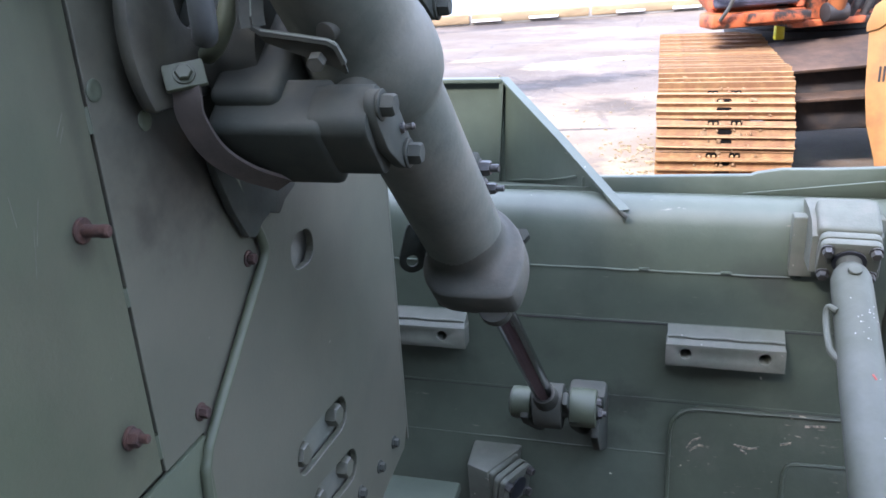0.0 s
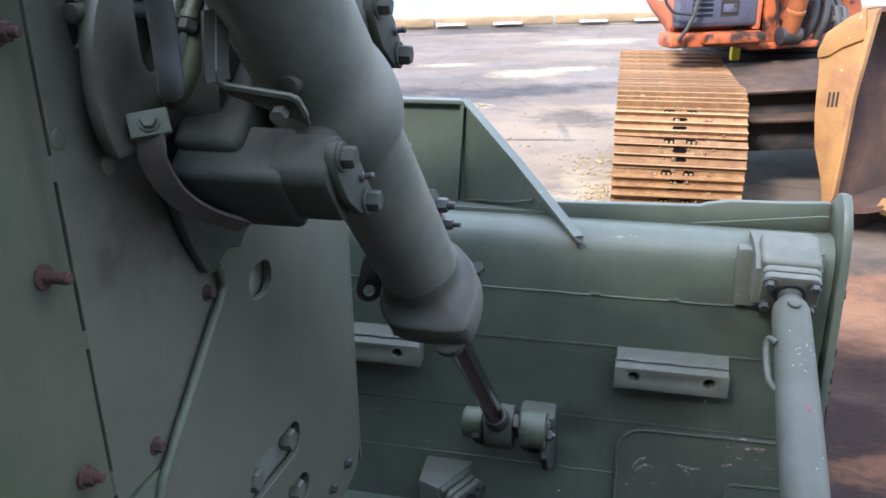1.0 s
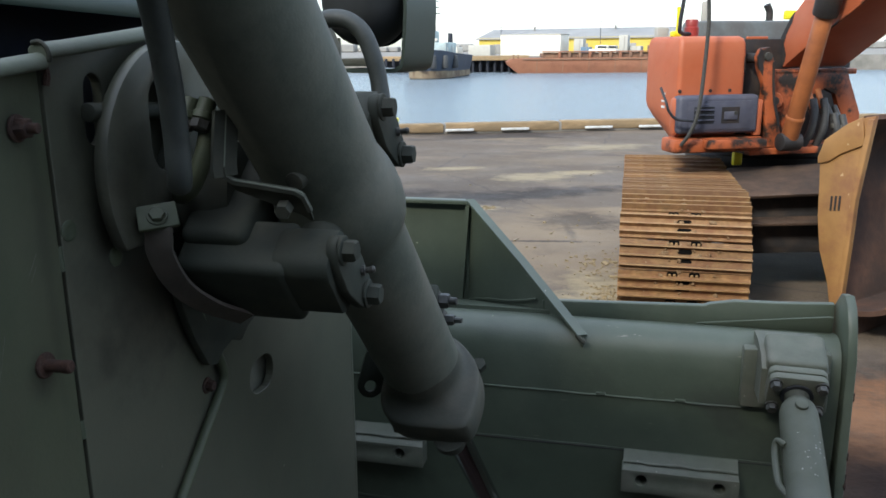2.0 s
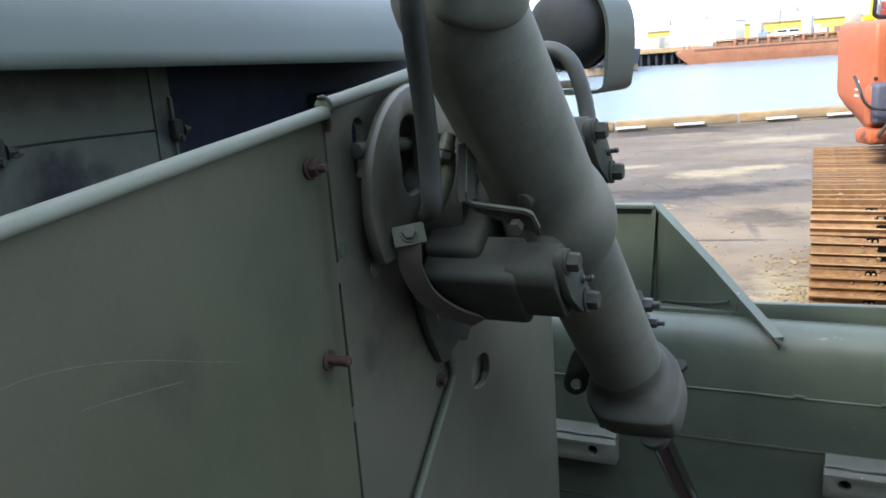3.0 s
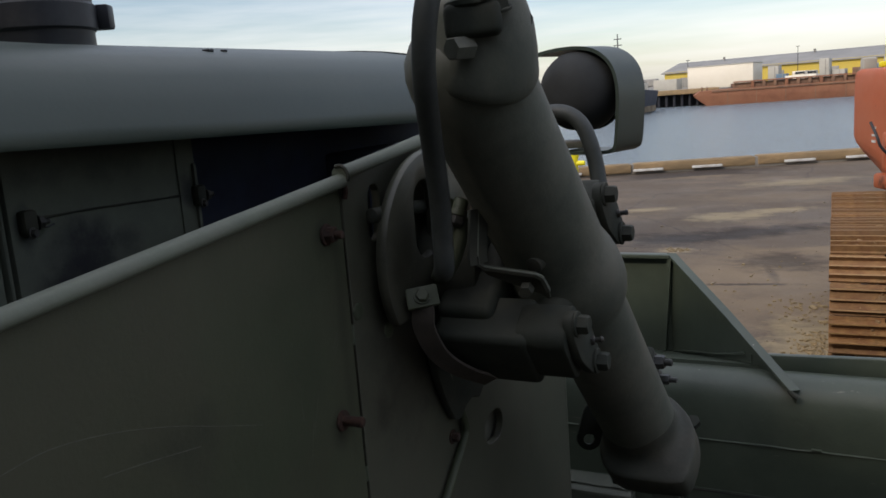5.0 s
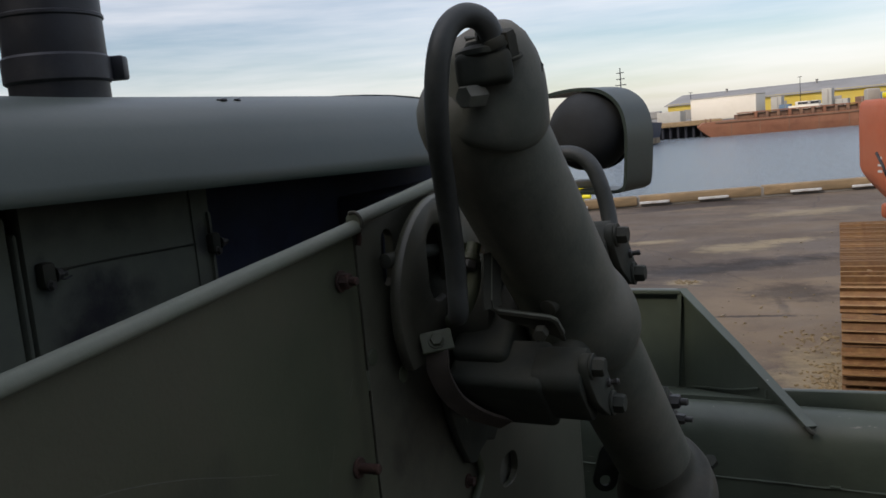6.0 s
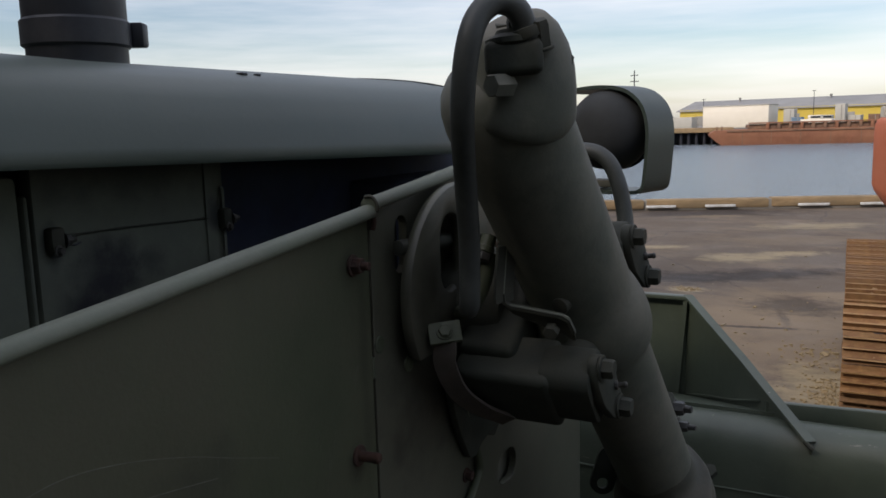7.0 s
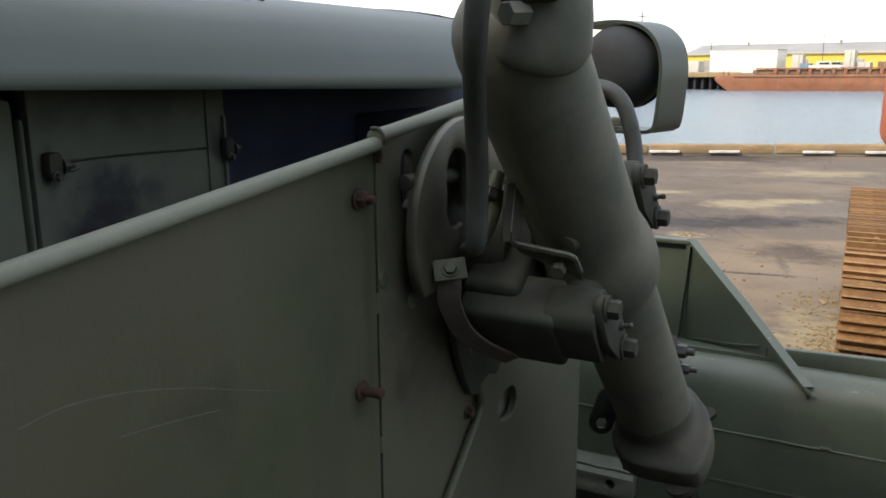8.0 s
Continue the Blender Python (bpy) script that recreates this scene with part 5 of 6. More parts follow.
# pale tube stands in for light on the plate's edge
part("worn_edge", one(tube, [(-0.3615, 0.729, 1.622)] + [(x, y - 0.001, z + 0.001) for x, y, z in pl], 0.0021, 8, 2), BEAD, lbr, "pale tube laid on as the lit edge")
part("bracket_bolt", one(hexbolt, (-0.311, 0.748, 1.520), (0.15, -0.9, -0.25), 0.0095, 0.013, 0.0), CASTING, lbr)
part("bracket_spacer", one(rod, (-0.309, 0.768, 1.543), (-0.303, 0.800, 1.553), 0.011, soft=0.002), CASTING, lbr)
# pipe with fittings beside the barrel
el = part("elbow_pipe", one(tube, [(-0.397, 0.758, 1.607), (-0.399, 0.750, 1.580), (-0.407, 0.745, 1.555), (-0.422, 0.750, 1.535), (-0.442, 0.765, 1.525)], 0.0100, 14), GREEN, mount)
for p in ((-0.4135, 0.746, 1.618), (-0.396, 0.748, 1.617)):
    nut = part("hose_nut", one(revolve, p, (-0.12, -0.45, -0.85), [(-0.014, 0.0095), (0.0, 0.0095), (0.001, 0.0115), (0.008, 0.0115), (0.009, 0.0100)], 20), GREEN, el)
    part("nut_collar", one(revolve, V(p) + V((-0.12, -0.45, -0.85)) * 0.0095, (-0.12, -0.45, -0.85), [(0, 0.0105), (0.009, 0.0105), (0.011, 0.008)], 6), BOLT, nut)

# ---- lift cylinder ----
lift = thing("lift_cylinder", CP + CD * 0.5, "dark green hydraulic lift cylinder with a chrome rod", "hydraulic cylinder")


def cy(s, off=V((0, 0, 0))):
    return CP + CD * s + off


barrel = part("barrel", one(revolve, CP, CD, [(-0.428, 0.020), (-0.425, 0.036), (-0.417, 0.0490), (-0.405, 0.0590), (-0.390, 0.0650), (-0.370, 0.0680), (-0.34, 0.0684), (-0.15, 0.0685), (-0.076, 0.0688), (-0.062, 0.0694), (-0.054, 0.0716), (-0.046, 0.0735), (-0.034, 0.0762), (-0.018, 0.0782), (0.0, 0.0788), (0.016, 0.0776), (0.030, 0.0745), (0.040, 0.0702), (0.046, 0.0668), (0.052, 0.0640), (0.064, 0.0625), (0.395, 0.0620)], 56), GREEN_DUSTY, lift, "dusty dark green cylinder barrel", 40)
part("trunnion", one(rod, (-0.302, NEAR.y - 0.01, NEAR.z - 0.01), (-0.302, FAR.y + 0.01, FAR.z + 0.01), 0.026), CASTING, barrel)
part("bleed_plug", one(rod, cy(0.006, TX * 0.073), cy(0.006, TX * 0.0748), 0.003, seg=8), STACK, barrel)
# lower gland: lobed flange
G1 = (V((1, 0, 0)) - CD * CD.x).normalized()
G2 = CD.cross(G1).normalized()


FLANGE = ((0.088, 0.078), (0.0925, 0.050), (0.0925, 0.018), (0.083, -0.016), (0.066, -0.040), (0.038, -0.064), (0.0, -0.074), (-0.040, -0.062), (-0.064, -0.025), (-0.067, 0.020), (-0.065, 0.052), (-0.050, 0.080), (-0.024, 0.094), (0.025, 0.097), (0.060, 0.097), (0.080, 0.092))


def flange_ring(bm, s, mixed, scale=1.0):
    """The gland's uneven outline at s along the axis, blended with the barrel's circle."""
    loop = smooth_path([(a, b, 0) for a, b in FLANGE + FLANGE[:1]], 4)[:-1]
    ring = []
    for p in loop:
        ang = math.atan2(p.y, p.x)
        q = V((0.0615 * math.cos(ang), 0.0615 * math.sin(ang), 0)).lerp(p * scale, mixed)
        ring.append(bm.verts.new(cy(s) + G1 * q.x + G2 * q.y))
    return ring


bm = bmesh.new()
rings = [flange_ring(bm, s, f, k) for s, f, k in ((0.355, 0.0, 1), (0.375, 0.02, 1), (0.388, 0.06, 1), (0.396, 0.13, 1), (0.401, 0.23, 1), (0.4045, 0.38, 1), (0.4068, 0.58, 1), (0.4080, 0.80, 1), (0.4092, 0.94, 1), (0.412, 1.0, 1.0), (0.456, 1.0, 1.0), (0.462, 1.0, 0.985), (0.465, 1.0, 0.95))]
for a, b in zip(rings, rings[1:]):
    for k in range(len(a)):
        bm.faces.new((a[k], a[(k + 1) % len(a)], b[(k + 1) % len(b)], b[k]))
bm.faces.new(rings[0][::-1]), bm.faces.new(rings[-1])
gland = part("gland", bm, GRIMY, lift, "rounded cast gland flange", 50)
part("gland_boss", one(revolve, cy(0.455) + G1 * 0.046 + G2 * 0.088, CD, [(0, 0.026), (0.014, 0.026), (0.024, 0.022), (0.027, 0.016)], 20), GRIMY, gland)
for a, b in ((0.058, 0.066), (-0.058, 0.066), (0.058, -0.066), (-0.058, -0.066)):
    part("gland_bolt", one(hexbolt, cy(0.464) + G1 * (a + 0.012) + G2 * (b * 0.9 + 0.01), CD, 0.012, 0.014), CASTING, gland)
part("rod", one(rod, cy(0.44), cy(1.085), 0.0225, seg=36), CHROME, lift, "smooth chrome piston rod")
part("wiper", one(rod, cy(0.464), cy(0.474), 0.030, soft=0.004), RUBBER, gland)
rod_eye = part("rod_eye", one(rod, cy(1.135) - V((0.032, 0, 0)), cy(1.135) + V((0.032, 0, 0)), 0.052, soft=0.004), CASTING, lift)
part("rod_neck", one(rod, cy(1.055), cy(1.12), 0.026, 0.034, 20), CASTING, rod_eye)
# lifting eye and clamp studs on the barrel
EN, EU = V((0.45, -0.85, 0.25)).normalized(), V((0.25, 0.12, 0.95)).normalized()
EA = EU.cross(EN).normalized()
part("lifting_eye", one(plate, [capsule((0.0, 0.0), (0.0, 0.05), 0.021, 8), capsule((0, 0), (0.0001, 0), 0.010, 8)], lambda a, b: V((-0.370, 1.165, 1.136)) + EA * a + EU * b, EN * -0.012, 0.002), CASTING, barrel, "small lifting eye")
for p, q in (((-0.243, 1.125, 1.306), 0.0), ((-0.240, 1.148, 1.268), 1.0)):
    part("clamp_stud", one(hexbolt, V(p), (1, -0.1, 0.05), 0.012 if q == 0 else 0.009, 0.016, 0.0145, 0.012), BOLT, barrel, "clamp bolt with nut")
part("clamp_ear", one(box, (-0.252, 1.130, 1.288), (0.022, 0.05, 0.075), pose(0, 0, 0, 38, 0, 0).to_3x3(), 0.006), CASTING, barrel)
# upper head: casting that leans over, port flange, bolts, side lobe and hose
LEAN = (V((0.87, 0.49, -0.05)) - CD * V((0.87, 0.49, -0.05)).dot(CD)).normalized()
LEAN2 = CD.cross(LEAN).normalized()
if LEAN2.y > 0:
    LEAN2 = -LEAN2                       # towards the rear of the machine
bm = bmesh.new()
rings = []
for s, left, right, k in ((-0.326, 0.0400, 0.066, 1.25), (-0.327, 0.0430, 0.0705, 1.28), (-0.332, 0.0440, 0.0745, 1.27), (-0.346, 0.042, 0.078, 1.24), (-0.362, 0.034, 0.0825, 1.20), (-0.385, 0.020, 0.087, 1.12), (-0.41, 0.010, 0.088, 1.0), (-0.435, 0.003, 0.085, 0.88), (-0.452, -0.004, 0.078, 0.85), (-0.459, -0.014, 0.066, 0.85)):
    r, off = (left + right) / 2, (right - left) / 2
    rings.append([bm.verts.new(cy(s - max(0.0, (s + 0.459) / 0.133) * (0.048 - 0.036 * math.cos(a) - 0.010 * math.sin(a))) + LEAN * (off + r * math.cos(a)) + LEAN2 * (k * r * math.sin(a))) for a in (2 * math.pi * q / 40 for q in range(40))])
for a, b in zip(rings, rings[1:]):
    for k in range(len(a)):
        bm.faces.new((a[k], a[(k + 1) % len(a)], b[(k + 1) % len(b)], b[k]))
bm.faces.new(rings[0][::-1]), bm.faces.new(rings[-1])
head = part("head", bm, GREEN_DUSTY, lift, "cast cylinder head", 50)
PR = Matrix((V((0.94, 0.33, 0.06)).normalized(), V((-0.33, 0.94, 0.0)), V((-0.06, 0.0, 1)).normalized())).transposed()
part("port_block", one(box, (-0.303, 0.622, 1.830), (0.058, 0.060, 0.036), PR, 0.009, 4), CASTING, head)
part("port_flange", one(revolve, (-0.302, 0.618, 1.842), PR @ V((0, 0, 1)), [(0, 0.026), (0.002, 0.029), (0.007, 0.029), (0.009, 0.026), (0.012, 0.019), (0.016, 0.017)], 28), CASTING, head)
for p in ((-0.297, 0.622, 1.843), (-0.276, 0.622, 1.838), (-0.318, 0.640, 1.840)):
    part("head_bolt", one(hexbolt, p, (0.02, -0.35, 0.93), 0.0115, 0.026, 0.0145), CASTING, head)
part("head_bolt", one(hexbolt, (-0.304, 0.606, 1.804), (-0.30, -0.93, -0.05), 0.0125, 0.026, 0.0), GREEN_DUSTY, head, "large hexagon bolt")
for p, d in (((-0.292, 0.668, 1.866), (0.15, -0.55, 0.8)), ((-0.280, 0.664, 1.850), (0.5, -0.55, 0.65)), ((-0.270, 0.666, 1.826), (0.75, -0.5, 0.4))):
    part("cap_bolt", one(hexbolt, p, d, 0.0095, 0.011, 0.0125), CASTING, head)
part("hose", one(tube, [(-0.284, 0.610, 1.846), (-0.287, 0.608, 1.860), (-0.2894, 0.6005, 1.8724), (-0.2974, 0.5919, 1.8804), (-0.3072, 0.5784, 1.8799), (-0.3163, 0.5648, 1.8672), (-0.322, 0.556, 1.8445), (-0.3294, 0.5578, 1.8103), (-0.3394, 0.5724, 1.7677), (-0.3595, 0.6178, 1.7074), (-0.3723, 0.6502, 1.6474), (-0.380, 0.666, 1.600), (-0.382, 0.669, 1.575), (-0.385, 0.674, 1.560), (-0.391, 0.682, 1.552)], 0.0122, 18, 5), HOSE_RUBBER, lift, "black hydraulic hose looping over the head")
part("hose_ferrule", one(rod, (-0.284, 0.611, 1.847), (-0.287, 0.609, 1.858), 0.0155, soft=0.002), CASTING, lift)
part("hose", one(tube, [(-0.46, 1.12, 1.62), (-0.435, 1.10, 1.69), (-0.400, 1.085, 1.717), (-0.372, 1.08, 1.722), (-0.349, 1.08, 1.715), (-0.332, 1.08, 1.697), (-0.320, 1.08, 1.666), (-0.313, 1.08, 1.634), (-0.308, 1.075, 1.600), (-0.303, 1.06, 1.55)], 0.0125, 16, 6), HOSE_RUBBER, lift, "black hydraulic hose arching behind the barrel")

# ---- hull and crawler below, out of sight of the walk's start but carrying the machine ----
# front block, far panel and rear wall added to stop light leaking through
part("radiator", one(box, (-1.09, 1.18, 1.14), (1.04, 0.40, 1.08), None, 0.01), BAY_SHADE, doz)
part("side_panel", one(box, (-1.612, -0.25, 1.38), (0.012, 3.3, 0.70), None, 0.002), GREEN, doz)
part("firewall", one(box, (-1.05, -1.92, 1.42), (1.15, 0.05, 0.90), None, 0.004), GREEN, doz)
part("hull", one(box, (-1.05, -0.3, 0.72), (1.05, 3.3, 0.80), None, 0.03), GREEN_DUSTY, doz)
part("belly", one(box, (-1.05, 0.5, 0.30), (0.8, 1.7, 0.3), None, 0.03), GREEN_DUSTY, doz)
for cx in (-0.14, -1.96):
    loop = [(0.25 + 0.36 * math.sin(a), 0.40 + 0.36 * math.cos(a)) for a in (math.pi * k / 12 for k in range(13))] + [(-2.0 - 0.36 * math.sin(a), 0.40 - 0.36 * math.cos(a)) for a in (math.pi * k / 12 for k in range(13))]
    bm = bmesh.new()
    extrude_x(bm, loop, cx - 0.22, cx + 0.22)
    part("crawler_track", bm, DARK, doz)
part("axle_beam", one(box, (-1.05, -0.8, 0.45), (1.6, 0.3, 0.25), None, 0.02), GREEN_DUSTY, doz)

# operator's cab behind the walk's start: unseen, added to block the sun
cab = part("cab", one(box, (-1.05, -1.62, 1.62), (1.66, 1.40, 1.02), None, 0.04, 3), GREEN, doz, "green steel operator's cab, unseen, added to block the sun")
for x in (-1.80, -0.30):
    for y in (-2.26, -0.98):
        part("cab_post", one(box, (x, y, 2.44), (0.10, 0.10, 0.66), None, 0.015), GREEN, cab)
part("cab_roof", one(box, (-1.05, -1.62, 2.84), (1.78, 1.54, 0.16), None, 0.05, 3), GREEN, cab)
for x in (-1.82, -0.28):
    part("cab_window", one(box, (x, -1.62, 2.44), (0.02, 1.17, 0.64)), GLASS_DARK, cab)
for y in (-2.28, -0.96):
    part("cab_window", one(box, (-1.05, y, 2.44), (1.39, 0.02, 0.64)), GLASS_DARK, cab)

# ---- dozer blade ----
blade = thing("dozer_blade", (-1.05, 1.95, 0), "green bulldozer blade seen from behind with weld seams", "blade")
BX0, BX1 = -2.62, 0.522
back = [(2.02, 0.985), (1.985, 1.008), (1.95, 1.012), (1.922, 1.003), (1.902, 0.985), (1.890, 0.955), (1.885, 0.92), (1.884, 0.842), (1.888, 0.70), (1.910, 0.466), (1.895, 0.305), (1.86, 0.215), (1.83, 0.06), (1.835, 0.02)]
front = [(1.85, 0.02), (1.88, 0.10), (2.00, 0.35), (2.03, 0.60), (2.04, 0.85), (2.045, 0.985)]
bm = bmesh.new()
extrude_x(bm, back + front, BX0, BX1)
shell = part("moldboard", bm, GREEN_BLADE, blade, "green welded back of the moldboard", 28)
# top flange, a little torn near the middle
for top, lab in (([(-0.185, 0.99), (-0.185, 1.038), (-0.09, 1.040), (0.22, 1.050), (0.235, 1.056), (0.29, 1.066), (0.40, 1.068), (BX1, 1.074), (BX1, 0.99)], "upright top flange with a small tear"), ([(BX0, 0.99), (BX0, 1.05), (-1.92, 1.046), (-1.92, 0.99)], "upright top flange")):
    part("top_flange", one(plate, [top], lambda x, z: V((x, 2.008, z)), (0, 0.022, 0), 0.004), GREEN_BLADE, blade, lab)
part("flange_patch", one(plate, [[(0.20, 1.010), (0.50, 1.052), (0.515, 1.052), (0.515, 1.004), (0.22, 1.006)]], lambda x, z: V((x, 1.972 + 0.02 * (1.05 - z) / 0.05, z)), (0, 0.008, 0), 0.003), GREEN_BLADE, blade)
# end plate
ep = [(1.66, 0.03), (1.74, 0.22), (1.87, 0.40), (1.865, 0.98), (1.885, 1.06), (1.91, 1.10), (1.94, 1.118), (1.98, 1.11), (2.03, 1.07), (2.10, 0.80), (2.08, 0.30), (1.90, 0.03)]
bm = bmesh.new()
plate(bm, [ep], lambda y, z: V((0.5245 + 0.028 * (1.05 - z) * 0.6, y, z)), (0.022, 0, 0), 0.005)
part("end_plate", bm, GREEN_BLADE, blade, "worn end plate with chipped red primer")
edge_x = lambda z: 0.5475 + 0.0168 * (1.05 - z)
for z0, z1 in ((0.905, 0.885), (0.755, 0.735), (0.70, 0.66), (0.640, 0.628), (0.60, 0.53), (0.515, 0.46), (0.44, 0.36)):
    part("primer_chip", one(tube, [(edge_x(z0 + (z1 - z0) * k / 4) - 0.002, 1.8735 + 0.004 * noise.noise(V((k * 1.7, z0 * 9, 3))), z0 + (z1 - z0) * k / 4) for k in range(5)], 0.0045, 8, 2, 0.35), RUST, blade, "chip of red primer")
bm = bmesh.new()
plate(bm, [ep], lambda y, z: V((BX0 - 0.026, y, z)), (0.022, 0, 0), 0.005)
part("end_plate", bm, GREEN_BLADE, blade)
# weld seams
for y, z, x0, x1, r in ((1.884, 0.840, -2.5, 0.335, 0.0030), (1.888, 0.700, -2.5, 0.50, 0.0014), (1.910, 0.466, -2.5, 0.53, 0.0013), (1.896, 0.306, -2.5, 0.50, 0.0024)):
    n = int((x1 - x0) / 0.035)
    part("weld_seam", one(tube, [(x0 + (x1 - x0) * k / n, y - 0.001 + 0.0015 * noise.noise(V((k * 0.7, z * 9, 0))), z + 0.002 * noise.noise(V((k * 0.5, 3, z * 7)))) for k in range(n + 1)], r, 8, 2, 0.5), GREEN_BLADE, shell)
# dark line under each overlap: its shade laid on as a strip
for y, z in ((1.889, 0.694), (1.911, 0.459), (1.897, 0.298)):
    part("seam_gap", one(tube, [(-2.5 + 3.0 * k / 60, y - 0.0005, z + 0.002 * noise.noise(V((k * 0.4, 8, z * 7)))) for k in range(61)], 0.0018, 6, 1, 0.4), DARK, shell)
for x, z in ((-0.02, 0.846), (0.17, 0.846)):
    part("weld_blob", one(box, (x, 1.879, z), (0.024, 0.009, 0.006), None, 0.002), GREEN_BLADE, shell)
# centre spill guard with sloping ends
for sgn, xe, xb in ((1, -0.442, -0.066), (-1, -1.66, -2.03)):
    tri = bmesh.new()
    plate(tri, [[(0, 0.93), (0, 1.232), (1, 0.985), (1, 0.96)]], lambda a, z: V((xe + (xb - xe) * a, 2.30 + (1.885 - 2.30) * a, z)), (0.0, 0.008, 0))
    wing = part("wing_plate", tri, GREEN_BLADE, blade, "triangular wing plate")
    part("wing_bar", one(strip, [(xe + 0.002 * sgn, 2.300, 1.242), (xe + (xb - xe) * 0.5 + 0.002 * sgn, 2.092, 1.119), (xb - 0.004 * sgn, 1.880, 0.993)], V((-0.022 * sgn, -0.020, 0.003)), 0.007), GREEN_BLADE, wing, "sloping flat bar edge")
    part("wing_post", one(strip, [(xe - 0.022 * sgn, 2.288, 0.94), (xe, 2.288, 1.236)], (0, 0.024, 0), 0.012), GREEN_BLADE, wing)
    part("wing_seam", one(tube, [(xe + (xb - xe) * a - 0.002 * sgn, 2.294 - 0.415 * a, 0.934 + 0.152 * a + 0.003 * math.sin(11 * a)) for a in (0.0, 0.1, 0.2, 0.3, 0.42, 0.52, 0.645)], 0.003, 6, 4, 0.5), GREEN_BLADE, wing)
part("bar_foot_weld", one(tube, [(-0.084, 1.876, 0.996), (-0.072, 1.872, 0.986), (-0.062, 1.870, 0.980)], 0.006, 8, 4, 0.6), CASTING, blade)
part("spill_plate", one(plate, [[(-1.66, 0.90), (-0.442, 0.90), (-0.442, 1.232), (-1.66, 1.232)]], lambda x, z: V((x, 2.30, z)), (0, 0.012, 0)), GREEN_BLADE, blade, "raised centre spill plate")
part("spill_lip", one(box, (-1.051, 2.290, 1.238), (1.22, 0.034, 0.012), None, 0.002), GREEN_BLADE, blade)
bm = bmesh.new()                         # shelf that falls from the roll to the foot of the spill plate
plate(bm, [[(-0.442, 2.30), (-0.16, 1.99), (-1.94, 1.99), (-1.66, 2.30)]], lambda x, y: V((x, y, 1.014 - 0.27 * (y - 2.0))), (0, 0, -0.012))
part("spill_shelf", bm, GREEN_BLADE, blade)
# mounting blocks with two through holes
for x0, x1, hx in ((0.040, 0.316, (0.087, 0.270)), (-0.745, -0.470, (-0.698, -0.533))):
    bm = bmesh.new()
    plate(bm, [[(x0, 0.609), (x1, 0.609), (x1, 0.668), (x0, 0.668)]] + [capsule((h, 0.644), (h + 1e-4, 0.644), 0.0145, 9) for h in hx], lambda x, z: V((x, 1.836, z)), (0, 0.05, 0), 0.0025)
    blk = part("mounting_block", bm, BRACKET, blade, "drilled steel mounting block")
    part("block_wedge", one(extrude_x, [(1.8385, 0.6685), (1.885, 0.700), (1.888, 0.70), (1.888, 0.6685)], x0 + 0.003, x1 - 0.002), BRACKET, blk)
    part("block_weld", one(tube, [(x0 + 0.004 + (x1 - x0 - 0.008) * k / 8, 1.8365 + 0.0475 * 0.35, 0.682 + 0.0015 * math.sin(k * 2.1)) for k in range(9)], 0.0035, 7, 3, 0.4), BRACKET, blk)
    # black sheet in place of the shade inside the drilled holes
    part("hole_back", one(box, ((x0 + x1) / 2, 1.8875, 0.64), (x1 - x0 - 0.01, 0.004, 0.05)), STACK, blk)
# lift lug: two bosses, pin, keeper bolt
lug = part("lift_lug", one(plate, [[(1.90, 0.36), (1.90, 0.44), (1.72, 0.560), (1.64, 0.628), (1.592, 0.646), (1.556, 0.60), (1.60, 0.555), (1.78, 0.42)]], lambda y, z: V((-0.165, y, z)), (0.022, 0, 0), 0.004), CASTING, blade, "welded lift lug with pin")
part("lift_lug_plate", one(plate, [[(1.90, 0.36), (1.90, 0.44), (1.72, 0.560), (1.64, 0.628), (1.592, 0.646), (1.556, 0.60), (1.60, 0.555), (1.78, 0.42)]], lambda y, z: V((-0.275, y, z)), (0.02, 0, 0), 0.004), CASTING, lug)
pin = cy(1.13)
part("lug_gusset", one(plate, [[(1.585, 0.545), (1.63, 0.622), (1.72, 0.575), (1.905, 0.475), (1.905, 0.30), (1.80, 0.365), (1.66, 0.46)]], lambda y, z: V((-0.118, y, z)), (0.018, 0, 0), 0.004), CASTING, lug)
part("boss", one(rod, (-0.165, pin.y, pin.z), (-0.105, pin.y, pin.z), 0.044, soft=0.006), GREEN, lug)
part("boss", one(rod, (-0.300, pin.y, pin.z), (-0.252, pin.y, pin.z), 0.037, soft=0.008), GREEN, lug)
part("lug_top", one(box, (-0.130, pin.y + 0.046, pin.z + 0.008), (0.085, 0.075, 0.040), None, 0.010), CASTING, lug)
part("pin", one(rod, (-0.303, pin.y, pin.z), (-0.10, pin.y, pin.z), 0.026), CASTING, lug)
part("keeper_bolt", one(hexbolt, (-0.105, pin.y - 0.012, pin.z - 0.004), (1, 0, 0), 0.0125, 0.014, 0.0, 0.008), BOLT, lug)
part("keeper_bolt", one(hexbolt, (-0.105, pin.y - 0.010, pin.z + 0.022), (1, 0, 0), 0.009, 0.010), BOLT, lug)
part("retainer", one(box, (-0.17, pin.y - 0.035, pin.z + 0.03), (0.012, 0.03, 0.06), pose(0, 0, 0, 40, 0, 0).to_3x3(), 0.003), CASTING, lug)
# raised wear plate low on the right
wp = [(0.056, 0.10), (0.056, 0.375)] + [(0.126 - 0.07 * math.cos(a), 0.375 + 0.07 * math.sin(a)) for a in (math.pi / 2 * k / 6 for k in range(1, 7))] + [(0.53, 0.458), (0.53, 0.10)]


def wear_y(z):
    return 1.895 - 0.25 * (0.455 - z)


bm = bmesh.new()
